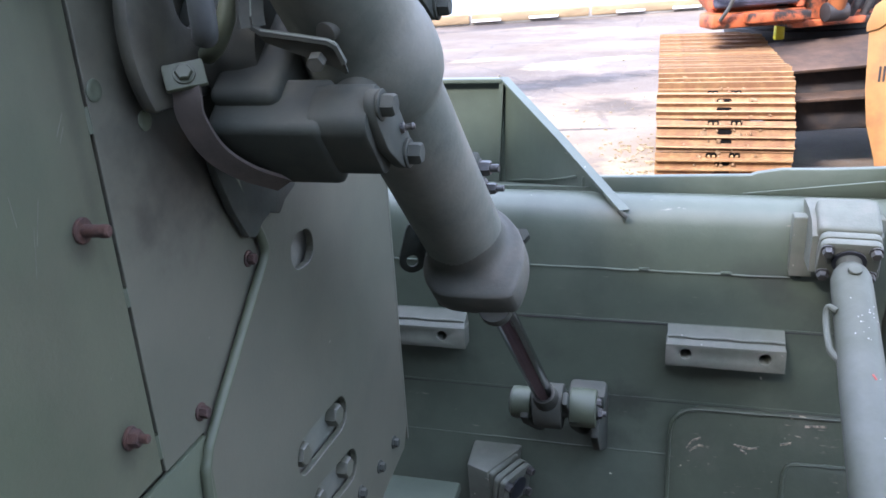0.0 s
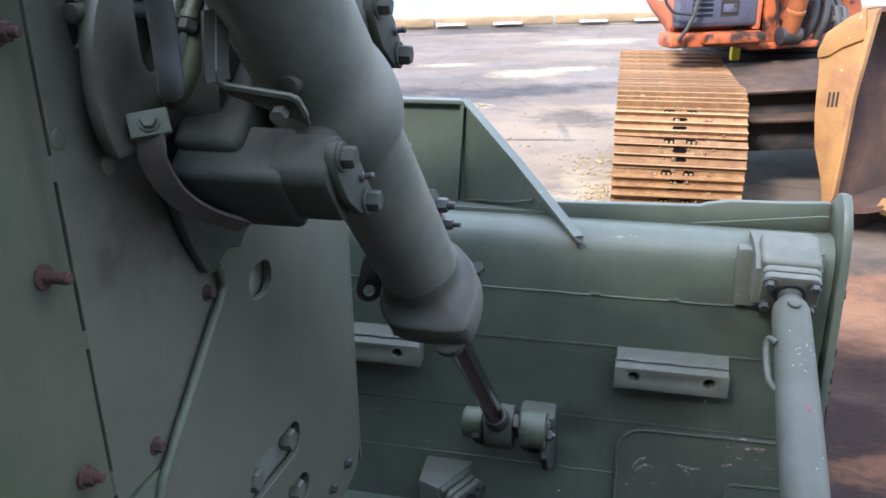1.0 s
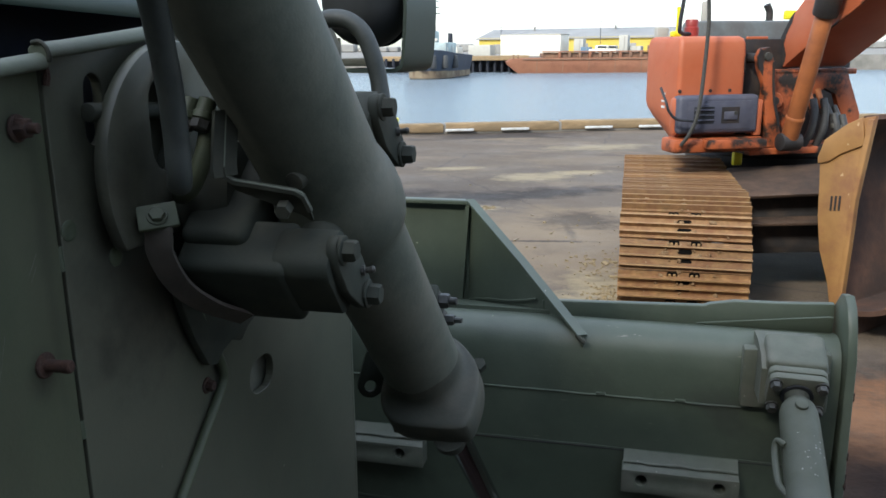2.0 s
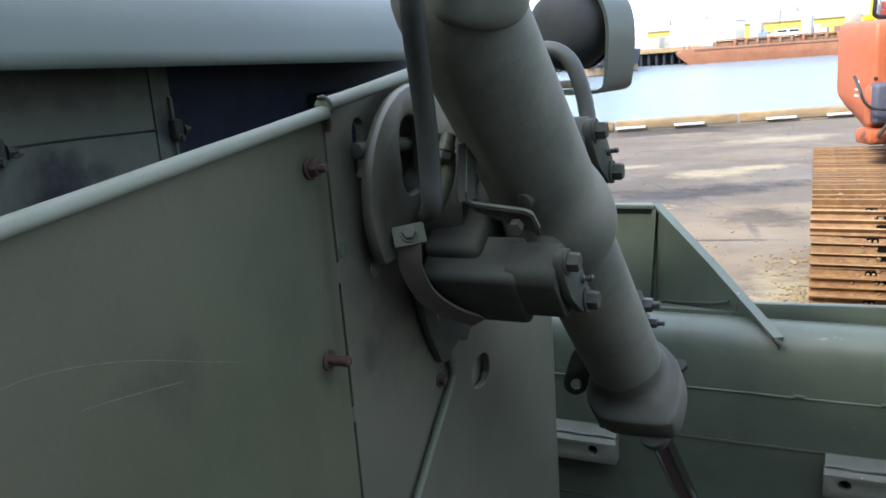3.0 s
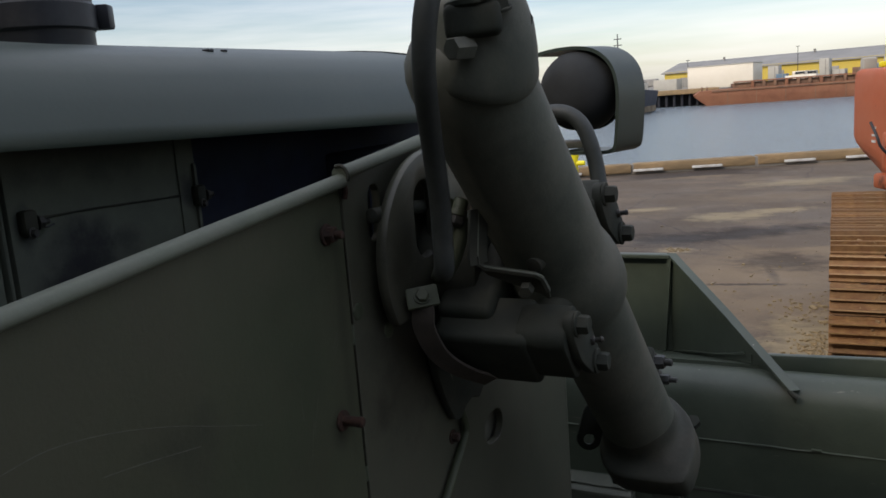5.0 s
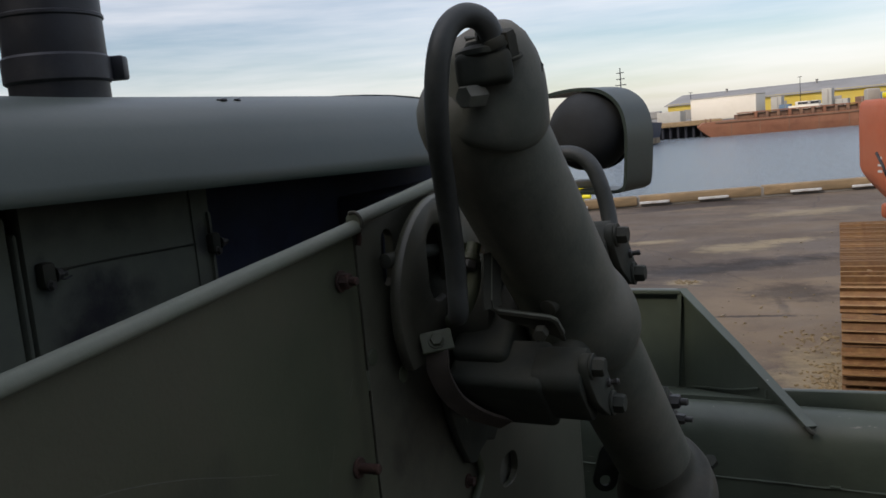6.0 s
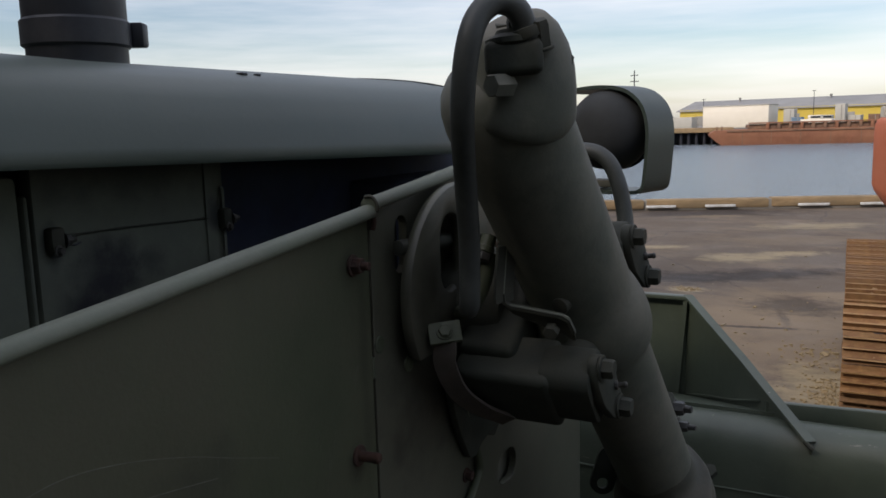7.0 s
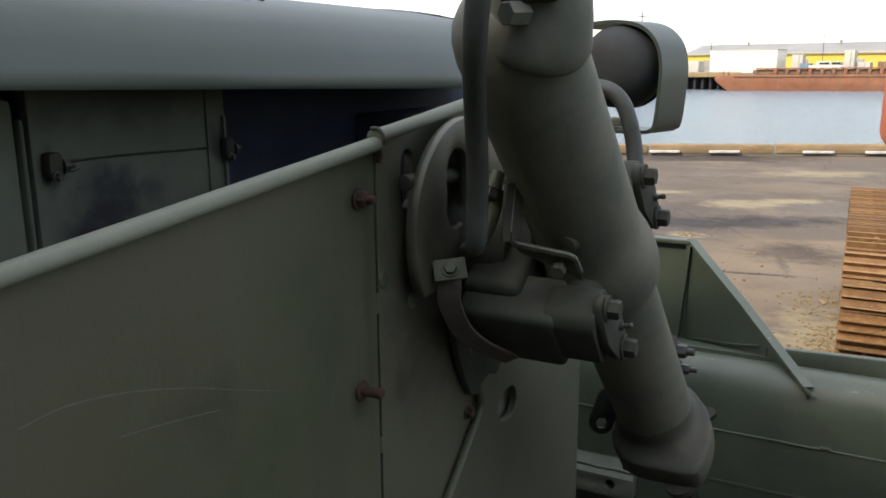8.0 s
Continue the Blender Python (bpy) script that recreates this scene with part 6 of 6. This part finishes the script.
extrude_x(bm, [(1.895, 0.455), (1.91, 0.458), (1.87, 0.25), (1.84, 0.06), (1.796, 0.06)], 0.126, 0.535)
wear = part("wear_plate", bm, GREEN_WEAR_SHADE, blade, "raised wear plate with scraped paint")
part("wear_weld", one(tube, [(0.060, wear_y(z) - 0.001, z) for z in (0.16, 0.22, 0.28, 0.33, 0.37)] + [(x, wear_y(z) - 0.001, z) for x, z in ((0.064, 0.41), (0.080, 0.435), (0.113, 0.453), (0.20, 0.456), (0.36, 0.458), (0.52, 0.459))], 0.005, 8, 4, 0.4), GREEN_WEAR_SHADE, wear)
bm = bmesh.new()
plate(bm, [[(0.060, 0.08), (0.060, 0.375), (0.070, 0.42), (0.085, 0.44), (0.128, 0.455), (0.128, 0.08)]], lambda x, z: V((x, wear_y(z), z)), (0, 0.030, 0))
part("wear_corner", bm, GREEN_WEAR_SHADE, wear)
small = [rounded(0.341, 0.10, 0.54, 0.338, 0.022)]
part("small_plate", one(plate, small, lambda x, z: V((x, wear_y(z) - 0.006, z)), (0, 0.010, 0), 0.002), GREEN_WEAR_SHADE, wear, "smaller welded plate")
part("small_weld", one(tube, [(x, wear_y(z) - 0.004, z) for x, z in ((0.339, 0.15), (0.339, 0.24), (0.340, 0.30), (0.346, 0.328), (0.362, 0.339), (0.42, 0.341), (0.50, 0.343))], 0.005, 8, 4, 0.5), GREEN_WEAR_SHADE, wear)
for run in (((0.104, 0.352), (0.118, 0.372), (0.138, 0.381)), ((0.112, 0.345), (0.135, 0.362), (0.147, 0.360)), ((0.220, 0.372), (0.262, 0.366), (0.280, 0.372)), ((0.236, 0.360), (0.252, 0.352)), ((0.330, 0.385), (0.355, 0.390)), ((0.385, 0.436), (0.434, 0.440))):
    part("scrape", one(strip, [(x, wear_y(z) - 0.0008, z) for x, z in run], (0, 0.0008, 0.006), 0.0016, 3), GRIT_PAINT, wear, "scraped pale mark")


# ---- bolted ball-joint bracket, and the brace strut ----
def ball_bracket(parent, at, d, across=(1, 0, 0), body=(0.125, 0.105, 0.10)):
    """Casting on the blade with two stacked cap plates, four bolts; d: the way its strut leaves."""
    d = V(d).normalized()
    across = V(across)
    up = across.cross(d).normalized()
    if up.z < 0:
        up = -up
    across = up.cross(-d).normalized()
    m = Matrix((across, up, -d)).transposed()
    at = V(at)
    b = part("bracket_body", one(box, at - d * (body[2] / 2 + 0.005), body, m, 0.012, 3), BRACKET, parent, "cast ball-joint bracket")
    for k in range(2):
        bm = bmesh.new()
        plate(bm, [rounded(-0.060, -0.052, 0.060, 0.052, 0.018)], lambda a, c: at + across * a + up * c + d * (0.020 * k), d * 0.0175, 0.004)
        part("cap_plate", bm, BRACKET, b)
    for a, c in ((-0.046, 0.034), (0.046, 0.034), (-0.046, -0.038), (0.046, -0.038)):
        part("cap_bolt", one(hexbolt, at + across * a + up * c + d * 0.038, d, 0.0115, 0.013, 0.014), BOLT, b)
    part("socket", one(rod, at + d * 0.034, at + d * 0.042, 0.034), STACK, b)
    return b


SD = V((-0.030, -0.905, -0.425)).normalized()
ST = V((0.403, 1.775, 0.958))
part("bracket_plate", one(plate, [rounded(0.303, 0.855, 0.492, 1.000, 0.006, 2)], lambda x, z: V((x, 1.855, z)), (0, 0.035, 0), 0.004), BRACKET, blade, "welded backing plate")
part("bracket_arch", one(extrude_x, [(1.93, 0.90), (1.93, 1.022), (1.86, 1.022), (1.80, 1.010), (1.775, 0.985), (1.78, 0.90)], 0.332, 0.470), BRACKET, blade)
ball_bracket(blade, ST, SD)
strut = thing("brace_strut", (0.39, 1.2, 0.7), "pale grey-green tubular brace strut with chipped paint", "strut")
tubep = part("strut_tube", one(revolve, ST, SD, [(0.055, 0.022), (0.072, 0.034), (0.088, 0.0385), (0.12, 0.0400), (0.40, 0.0425), (1.35, 0.0425)], 40), LIGHT_GREEN, strut, "grey-green painted tube", 45)
part("ball", one(revolve, ST, SD, [(0.030, 0.024), (0.045, 0.026), (0.06, 0.024)], 24), CASTING, strut)
pv = ST + SD * 0.098 + V((0.0, -0.42, 0.90)).normalized() * 0.034
part("pin_head", one(rod, pv, pv + V((0.0, -0.42, 0.90)).normalized() * 0.012, 0.0135, soft=0.002), LIGHT_GREEN, strut)
sidev = V((-1, 0.02, 0))
part("grab_loop", one(tube, [ST + SD * 0.20 + sidev * 0.036 + V((0, 0, 0.02)), ST + SD * 0.185 + sidev * 0.050 + V((0, 0, 0.015)), ST + SD * 0.20 + sidev * 0.054, ST + SD * 0.26 + sidev * 0.053, ST + SD * 0.280 + sidev * 0.049, ST + SD * 0.30 + sidev * 0.036], 0.007, 10), LIGHT_GREEN, strut)
fleck = bmesh.new()
for k in range(22):
    q = 0.17 + abs(random.gauss(0, 0.05)) if k < 15 else random.uniform(0.15, 0.95)
    ang = random.gauss(0.35, 0.28)
    n_ = (V((math.sin(ang), -0.42 * math.cos(ang), 0.90 * math.cos(ang)))).normalized()
    n_ = (n_ - SD * n_.dot(SD)).normalized()
    r = random.uniform(0.0008, 0.0019)
    box(fleck, ST + SD * q + n_ * (0.0400 if q < 0.2 else 0.0412 if q < 0.32 else 0.0425), (r * random.uniform(1, 2.2), r * random.uniform(1, 2.5), 0.0016), basis(n_), 0.0004, 1)
tagged(part("paint_fleck", fleck, CHIP, strut), "small pale paint flecks", kind="stuff")
for q, ang in ((0.36, 0.25), (0.62, 0.35), (0.66, 0.95), (0.80, 0.95)):
    n_ = V((math.sin(ang), -0.42 * math.cos(ang), 0.90 * math.cos(ang)))
    n_ = (n_ - SD * n_.dot(SD)).normalized()
    part("primer_mark", one(box, ST + SD * q + n_ * 0.0424, (0.004, 0.012, 0.0014), basis(n_), 0.0004, 1), PRIMER, strut, "chip of red primer")
low_end = ST + SD * 1.35
arm = thing("push_arm", (0.36, 0.6, 0), "green push arm that carries the blade", "push arm")
part("beam", one(box, (0.36, 0.35, 0.24), (0.14, 2.5, 0.24), None, 0.02), GREEN_BLADE, arm)
part("strut_ear", one(box, (low_end.x, low_end.y, low_end.z - 0.02), (0.05, 0.12, 0.16), None, 0.01), GREEN_BLADE, arm)
part("arm_foot", one(box, (0.36, 1.60, 0.07), (0.13, 0.12, 0.14), None, 0.01), GREEN_BLADE, arm)
# inner brace bracket on the lower edge
lowb = part("lower_bracket_base", one(plate, [[(-0.470, 1.90), (-0.330, 1.90), (-0.3375, 1.870), (-0.404, 1.751), (-0.4655, 1.776), (-0.470, 1.868)]], lambda x, y: V((x, y, 0.290)), (0.004, 0.01, -0.21), 0.006), BRACKET, blade, "cast lower bracket")
ball_bracket(blade, V((-0.364, 1.806, 0.228)), (0.87, -0.46, -0.15), (0.467, 0.885, 0), (0.122, 0.110, 0.05))
part("lower_beam", one(box, (-0.60, 1.66, 0.225), (0.24, 0.20, 0.03), pose(0, 0, 0, 0, 0, 0).to_3x3(), 0.006), GREEN_BLADE, blade)

# ---- far shore ----
def yaw(d):
    return Matrix.Rotation(math.atan2(d.y, d.x), 3, "Z")


def polar(az, dist, z=0.0):
    return V((dist * math.sin(radians(az)), dist * math.cos(radians(az)) - 0.15, z))


kerb_parent = tagged(part("quay_kerb", one(box, kerb_at(0, 0.16, 0.10), (120.0, 0.28, 0.20), yaw(KERB_D), 0.01), CONCRETE), "low quay kerb along the water", "kerb", kind="structure")
bm0 = bmesh.new()
box(bm0, (0, 0, 0), (2.35, 0.30, 0.18), yaw(KERB_D), 0.03)
beam_mesh = finish("kerb_timber", bm0, TIMBER)
for k in range(-12, 13):
    piece("kerb_timber", beam_mesh, kerb_parent, kerb_at(2.4 * k + 0.9, 0.14 + random.uniform(-0.015, 0.015), 0.12 + random.uniform(-0.025, 0.025)), Euler((0, 0, random.uniform(-0.006, 0.006))))
bm0 = bmesh.new()
box(bm0, (0, 0, 0), (0.58, 0.05, 0.048), yaw(KERB_D), 0.008)
white_mesh = finish("white_block", bm0, WHITE)
for s in (0.0, 1.14, 2.9, 4.05, -1.6, -3.2, 6.0, 7.2, 9.0, -5.0, -6.8):
    piece("white_block", white_mesh, kerb_parent, kerb_at(s, -0.045, 0.085))

far_quay = bmesh.new()
box(far_quay, (0, 400 + 139, -1.0), (1600, 800, 2.6), Matrix.Rotation(radians(5), 3, "Z"))
tagged(part("far_quay", far_quay, CONCRETE), "pale concrete quay across the harbour", "quay", kind="structure")
# pile wharf
wharf = thing("pile_wharf", polar(-14, 132, -2), "dark timber wharf on piles across the water", "wharf")
part("wharf_deck", one(box, polar(-12.9, 134, 0.2), (24.0, 6.0, 0.7), Matrix.Rotation(radians(8), 3, "Z"), 0.05), TIMBER, wharf)
pm = finish("wharf_pile", one(rod, (0, 0, -0.4), (0, 0, 2.2), 0.22, seg=10), PILE)
for k in range(20):
    piece("wharf_pile", pm, wharf, polar(-17.6 + 0.5 * k, 131.4, -2.0))
part("wharf_back", one(box, polar(-12.9, 135, -1.0), (24.0, 1.0, 2.4), Matrix.Rotation(radians(8), 3, "Z")), PILE, wharf)

# barge
barge = thing("barge", polar(-4, 126, -2), "long rust-red steel barge moored at the far quay", "barge")
BD = (polar(2, 128.5) - polar(-9.0, 125)).normalized()
BN = V((-BD.y, BD.x, 0))
B0 = polar(-7.9, 125.5, -2.0)


def bg(s, off, z):
    return B0 + BD * s + BN * off + V((0, 0, z))


bm = bmesh.new()
prof = [(-1.1, -0.3), (46, -0.3), (46, 2.3), (7.0, 2.25), (1.0, 2.22), (-2.3, 2.12), (-3.05, 1.65), (-2.95, 1.30)]
plate(bm, [prof], lambda s, z: bg(s, 0, z), BN * 7, 0.05)
hull = part("hull", bm, BARGE, barge, "rust-red plated hull")
for k in range(26):
    part("coaming_post", one(box, bg(4.9 + 1.51 * k, 0.25, 2.66), (0.42, 0.5, 0.92), yaw(BD), 0.05), BARGE_DARK if k % 3 else BARGE, barge)
part("coaming", one(box, bg(23.4, 0.60, 2.58), (42, 0.3, 0.80), yaw(BD), 0.03), BARGE_DARK, barge, "low rusty coaming")
part("coaming_rail", one(box, bg(23.4, 0.30, 3.12), (42.2, 0.6, 0.18), yaw(BD), 0.03), BARGE, barge)
part("rubbing_strake", one(box, bg(22.6, -0.06, 2.02), (46.5, 0.16, 0.22), yaw(BD), 0.03), BARGE_DARK, barge)
for k in range(11):
    part("plate_seam", one(box, bg(1.5 + 3.9 * k, -0.02, 0.9), (0.10, 0.06, 2.2), yaw(BD)), BARGE_DARK, hull)
for a in (-2.0, -1.3):
    part("mooring_bit", one(rod, bg(a, 0.5, 2.05), bg(a, 0.5, 2.75), 0.12, 0.10, 10), BARGE_DARK, barge)
part("deck_house", one(box, bg(4.0, 5, 2.6), (3.0, 5, 0.6), yaw(BD), 0.05), BARGE_DARK, barge)

# white trailer shed, warehouse, containers, vehicles
WA = radians(-12)
WROT = Matrix.Rotation(WA, 3, "Z")
shed = thing("white_shed", polar(-7.5, 152, 0.3), "long white metal-clad shed on the far quay", "shed")
part("wall", one(box, polar(-7.4, 152, 2.15), (11.3, 5.0, 3.7), WROT, 0.06), WHITE_WALL, shed)
part("roof_edge", one(box, polar(-7.4, 152, 4.06), (11.5, 5.2, 0.14), WROT, 0.02), BEIGE, shed)
whs = thing("warehouse", polar(-1.5, 195, 0.3), "long yellow warehouse with a grey metal roof", "warehouse")
WD = V((math.cos(WA), math.sin(WA), 0))
WN = V((-WD.y, WD.x, 0))
W0 = polar(-11.2, 222, 0.0)


def wh(s, off, z):
    return W0 + WD * s + WN * off + V((0, 0, z))


part("wall", one(box, wh(33, 12, 2.3), (66, 24, 4.0), WROT), YELLOW_WALL, whs, "yellow painted wall")
bm = bmesh.new()
ridge = [(-0.6, 3.9), (-0.6, 4.1), (12, 6.7), (24.6, 4.1), (24.6, 3.9)]
va = [bm.verts.new(wh(-0.8, o, z)) for o, z in ridge]
vb = [bm.verts.new(wh(67, o, z)) for o, z in ridge]
for k in range(5):
    bm.faces.new((va[k], va[(k + 1) % 5], vb[(k + 1) % 5], vb[k]))
bm.faces.new(va[::-1]), bm.faces.new(vb)
part("roof", bm, GREY_ROOF, whs, "shallow grey metal roof")
for s in (12, 34, 52):
    part("roof_vent", one(rod, wh(s, 10, 6.2), wh(s, 10, 7.2), 0.12, 0.35, 10), GREY_ROOF, whs)
for s in (6, 17, 28, 40, 50, 60):
    door = part("loading_door", one(box, wh(s, -0.06, 1.5), (3.4, 0.12, 2.4), WROT, 0.02), GREY_ROOF, whs)
clutter = (("container", -4.35, 150, 1.7, 1.8, 2.9, BEIGE, "tall beige container"), ("container", -1.4, 150, 1.5, 1.8, 3.5, BEIGE, "tall beige container"),
           ("container", -0.6, 151, 2.0, 2.0, 1.6, BEIGE, "low beige container"), ("container", -3.9, 147, 1.6, 1.6, 1.5, BLUEGREY, "blue-grey container"),
           ("container", 2.3, 150, 2.2, 2.0, 3.0, BEIGE, "tall beige container"), ("container", 0.5, 151, 1.7, 2.0, 1.7, BARGE_DARK, "rusty open container"), ("container", 1.4, 151, 2.2, 2.0, 2.0, BLUEGREY, "blue-grey container"),
           ("container", -11.0, 148, 4.2, 2.5, 2.0, BEIGE, "long beige container"), ("container", -13.2, 150, 4.0, 2.5, 1.7, WHITE_WALL, "long white container"), ("container", -15.5, 152, 4.0, 2.5, 2.2, BARGE_DARK, "rust-brown container"))
for nm, az, dist, w, dpt, h, mat, lab in clutter:
    c = thing(nm, polar(az, dist, 0.3), lab + " on the far quay", "container", "containers on the far quay")
    part("shell", one(box, polar(az, dist, 0.3 + h / 2), (w, dpt, h), WROT, 0.04), mat, c)
    part("door_bar", one(box, polar(az, dist - dpt / 2 - 0.05, 0.3 + h / 2), (0.08, 0.1, h * 0.9), WROT), GREY_ROOF, c)
for az, dist, mat, lab in ((-2.75, 146, WHITE_WALL, "white pickup truck parked on the far quay"), (-2.1, 158, BEIGE, "pale van parked on the far quay")):
    c = thing("pickup_truck", polar(az, dist, 0.3), lab, "truck", "vehicles on the far quay")
    part("body", one(box, polar(az, dist, 1.05), (4.8, 1.9, 0.75), WROT, 0.12), mat, c)
    cab = part("cab", one(box, polar(az - 0.12, dist, 1.7), (2.0, 1.7, 0.7), WROT, 0.18), mat, c)
    part("side_window", one(box, polar(az - 0.12, dist - 0.86, 1.75), (1.5, 0.06, 0.38), WROT, 0.02), GLASS_DARK, cab)
    for s in (-1.5, 1.5):
        part("wheel", one(rod, polar(az, dist, 0.68) + WD * s - WN * 1.0, polar(az, dist, 0.68) + WD * s - WN * 0.75, 0.38, seg=18), RUBBER, c)
mast = thing("lattice_mast", polar(-14.2, 170, 0.3), "thin steel mast with cross arms on the far quay", "mast")
part("pole", one(rod, polar(-14.2, 170, 0.3), polar(-14.2, 170, 12.0), 0.16, 0.10, 8), PILE, mast)
for z, w in ((8.6, 2.4), (9.8, 1.8), (11.0, 1.6)):
    part("cross_arm", one(box, polar(-14.2, 170, z), (w, 0.16, 0.16), WROT), PILE, mast)
for az, dist, h in ((-9.7, 190, 6.2), (-3.0, 195, 7.4), (-16.5, 200, 6.0)):
    pl = thing("light_pole", polar(az, dist, 0.3), "thin light pole on the far quay", "pole", "light poles on the far quay")
    part("pole", one(rod, polar(az, dist, 0.3), polar(az, dist, h), 0.06, seg=8), PILE, pl)
    part("lamp_head", one(box, polar(az, dist, h), (0.8, 0.2, 0.12), WROT), PILE, pl)
# tug moored across the water, seen over its bow
TUG = V((-26.8, 101.0, -2.0))
tug = thing("tug_boat", TUG, "dark-hulled tug boat with pale wheelhouse moored at the wharf", "boat")
bm = bmesh.new()
half = [(-3.0, 14.0), (-3.0, 3.0), (-2.75, 0.8), (-2.0, -0.9), (-1.0, -1.8), (0.0, -2.1), (1.0, -1.8), (2.0, -0.9), (2.75, 0.8), (3.0, 3.0), (3.0, 14.0)]
rings = [[bm.verts.new(TUG + V((x * k, y * (k if y < 0 else 1), z + rise * max(0.0, 1 - (y + 2.1) / 9)))) for x, y in half] for z, k, rise in ((-0.5, 0.80, 0.0), (0.5, 0.88, 0.0), (1.5, 0.96, 0.3), (2.8, 1.04, 0.8), (2.85, 0.98, 0.8))]
for a, b in zip(rings, rings[1:]):
    for k in range(len(a)):
        bm.faces.new((a[k], a[(k + 1) % len(a)], b[(k + 1) % len(b)], b[k]))
bm.faces.new(rings[0][::-1]), bm.faces.new(rings[-1])
part("hull", bm, HULL, tug, "dark hull with scraped sides", 40)
bm = bmesh.new()
strip(bm, [TUG + V((x * 0.90, y * (0.9 if y < 0 else 1) - 0.03, 0.55)) for x, y in half], V((0, 0, 0.9)), 0.06)
part("waterline_band", bm, TAN_HULL, tug, "tan boot-top along the waterline")
for x, y in ((-2.5, 0.0), (-1.4, -1.7), (0.0, -2.35), (1.4, -1.7), (2.5, 0.0), (3.1, 3.0)):
    part("fender", one(rod, TUG + V((x, y, 1.3)), TUG + V((x, y, 2.9)), 0.42, 0.36, 12, 0.1), RUBBER, tug, "black rubber fender")
part("deckhouse", one(box, TUG + V((-0.2, 6.0, 3.8)), (4.2, 6.0, 1.4), None, 0.15), PALE_TEAL, tug, "pale teal deckhouse")
wheel = part("wheelhouse", one(box, TUG + V((-0.9, 4.6, 5.2)), (2.4, 2.6, 1.5), None, 0.15), PALE_TEAL, tug, "pale wheelhouse")
for x in (-1.75, -0.9, -0.05):
    part("window", one(box, TUG + V((x, 3.27, 5.45)), (0.58, 0.08, 0.6), None, 0.04), GLASS_DARK, wheel)
part("funnel", one(rod, TUG + V((1.4, 7.5, 4.4)), TUG + V((1.4, 7.5, 5.7)), 0.34, 0.30, 14, 0.06), PILE, tug, "dark funnel")
part("searchlight", one(rod, TUG + V((0.5, 3.6, 4.75)), TUG + V((0.5, 3.2, 4.85)), 0.24, 0.20, 12), BEIGE, tug)
part("mast", one(rod, TUG + V((-0.9, 4.8, 5.9)), TUG + V((-0.9, 4.8, 7.4)), 0.08, 0.06, 8), PILE, tug)
for z, w in ((6.5, 1.5), (7.0, 1.0)):
    part("mast_yard", one(box, TUG + V((-0.9, 4.8, z)), (w, 0.10, 0.10)), PILE, tug)
for k in range(9):
    x, y = half[k + 1]
    part("rail_post", one(rod, TUG + V((x * 0.95, y, 2.9)), TUG + V((x * 0.95, y, 3.9)), 0.04, seg=6), BEIGE, tug)
bol = thing("mooring_bollard", (-4.5, 14.3, 0), "yellow painted mooring bollard at the quay edge", "bollard")
part("post", one(revolve, (-4.5, 14.3, 0), (0, 0, 1), [(0, 0.12), (0.04, 0.12), (0.06, 0.07), (0.48, 0.065), (0.54, 0.09), (0.60, 0.09), (0.62, 0.07)], 24), YELLOW, bol)
part("cross_arm", one(rod, (-4.70, 14.3, 0.42), (-4.30, 14.3, 0.42), 0.045, soft=0.01), YELLOW, bol)
# low trees and roofs on the skyline
sky_line = bmesh.new()
for k in range(150):
    az = -30 + 1.0 * k + random.uniform(-0.3, 0.3)
    h = random.uniform(2.0, 4.5)
    box(sky_line, polar(az, 420, h / 2 + 0.3), (random.uniform(4, 10), 6, h), None, 0.5, 1)
tagged(part("skyline", sky_line, GREY_ROOF), "low grey sheds far along the shore", "skyline", kind="structure")
# loose debris on the asphalt beside the track
deb = bmesh.new()
for k in range(420):
    cx, cy, sx, sy = random.choice(((-0.10, 5.30, 0.05, 0.14), (-0.14, 5.42, 0.08, 0.16), (-0.16, 5.65, 0.07, 0.25), (-0.22, 6.35, 0.10, 0.20), (-0.12, 5.0, 0.05, 0.2), (-0.55, 6.4, 0.35, 0.7), (-1.6, 8.47, 0.07, 0.06)))
    p = V((cx + random.gauss(0, sx), cy + random.gauss(0, sy), 0.0))
    r = random.uniform(0.003, 0.010) * (1.6 if random.random() < 0.15 else 1.0)
    box(deb, p + V((0, 0, r * 0.5)), (r * 2, r * random.uniform(1, 4), r), Euler((random.uniform(-0.3, 0.3), random.uniform(-0.3, 0.3), random.uniform(0, 3))).to_matrix())
tagged(part("debris", deb, DRY_WEED), "dry straw-coloured debris scattered on the asphalt", "debris", kind="stuff")
deb = bmesh.new()
for k in range(260):
    p = V((random.uniform(-2.6, 0.0), random.uniform(3.4, 12), 0))
    r = random.uniform(0.002, 0.008) * (2.2 if random.random() < 0.06 else 1.0)
    box(deb, p + V((0, 0, r * 0.4)), (r * 2, r * 1.5, r), Euler((random.uniform(-0.2, 0.2), 0.2, random.uniform(0, 3))).to_matrix())
tagged(part("grit", deb, GRIT), "pale grit scattered on the asphalt", "grit", kind="stuff")

# unseen walls added behind the walk's start to block sun and sky light
south = tagged(part("wall_south", one(box, (0, -6.5, 3.9), (90.0, 0.30, 7.8), None, 0.02), SHADE_WALL), "tall unseen grey wall added to shade the machines", "wall", kind="structure")
west = tagged(part("wall_west", one(box, (-6.0, -2.25, 3.9), (0.30, 8.2, 7.8), None, 0.02), SHADE_WALL), "tall unseen grey wall added to darken the cylinder's left side", "wall", kind="structure")
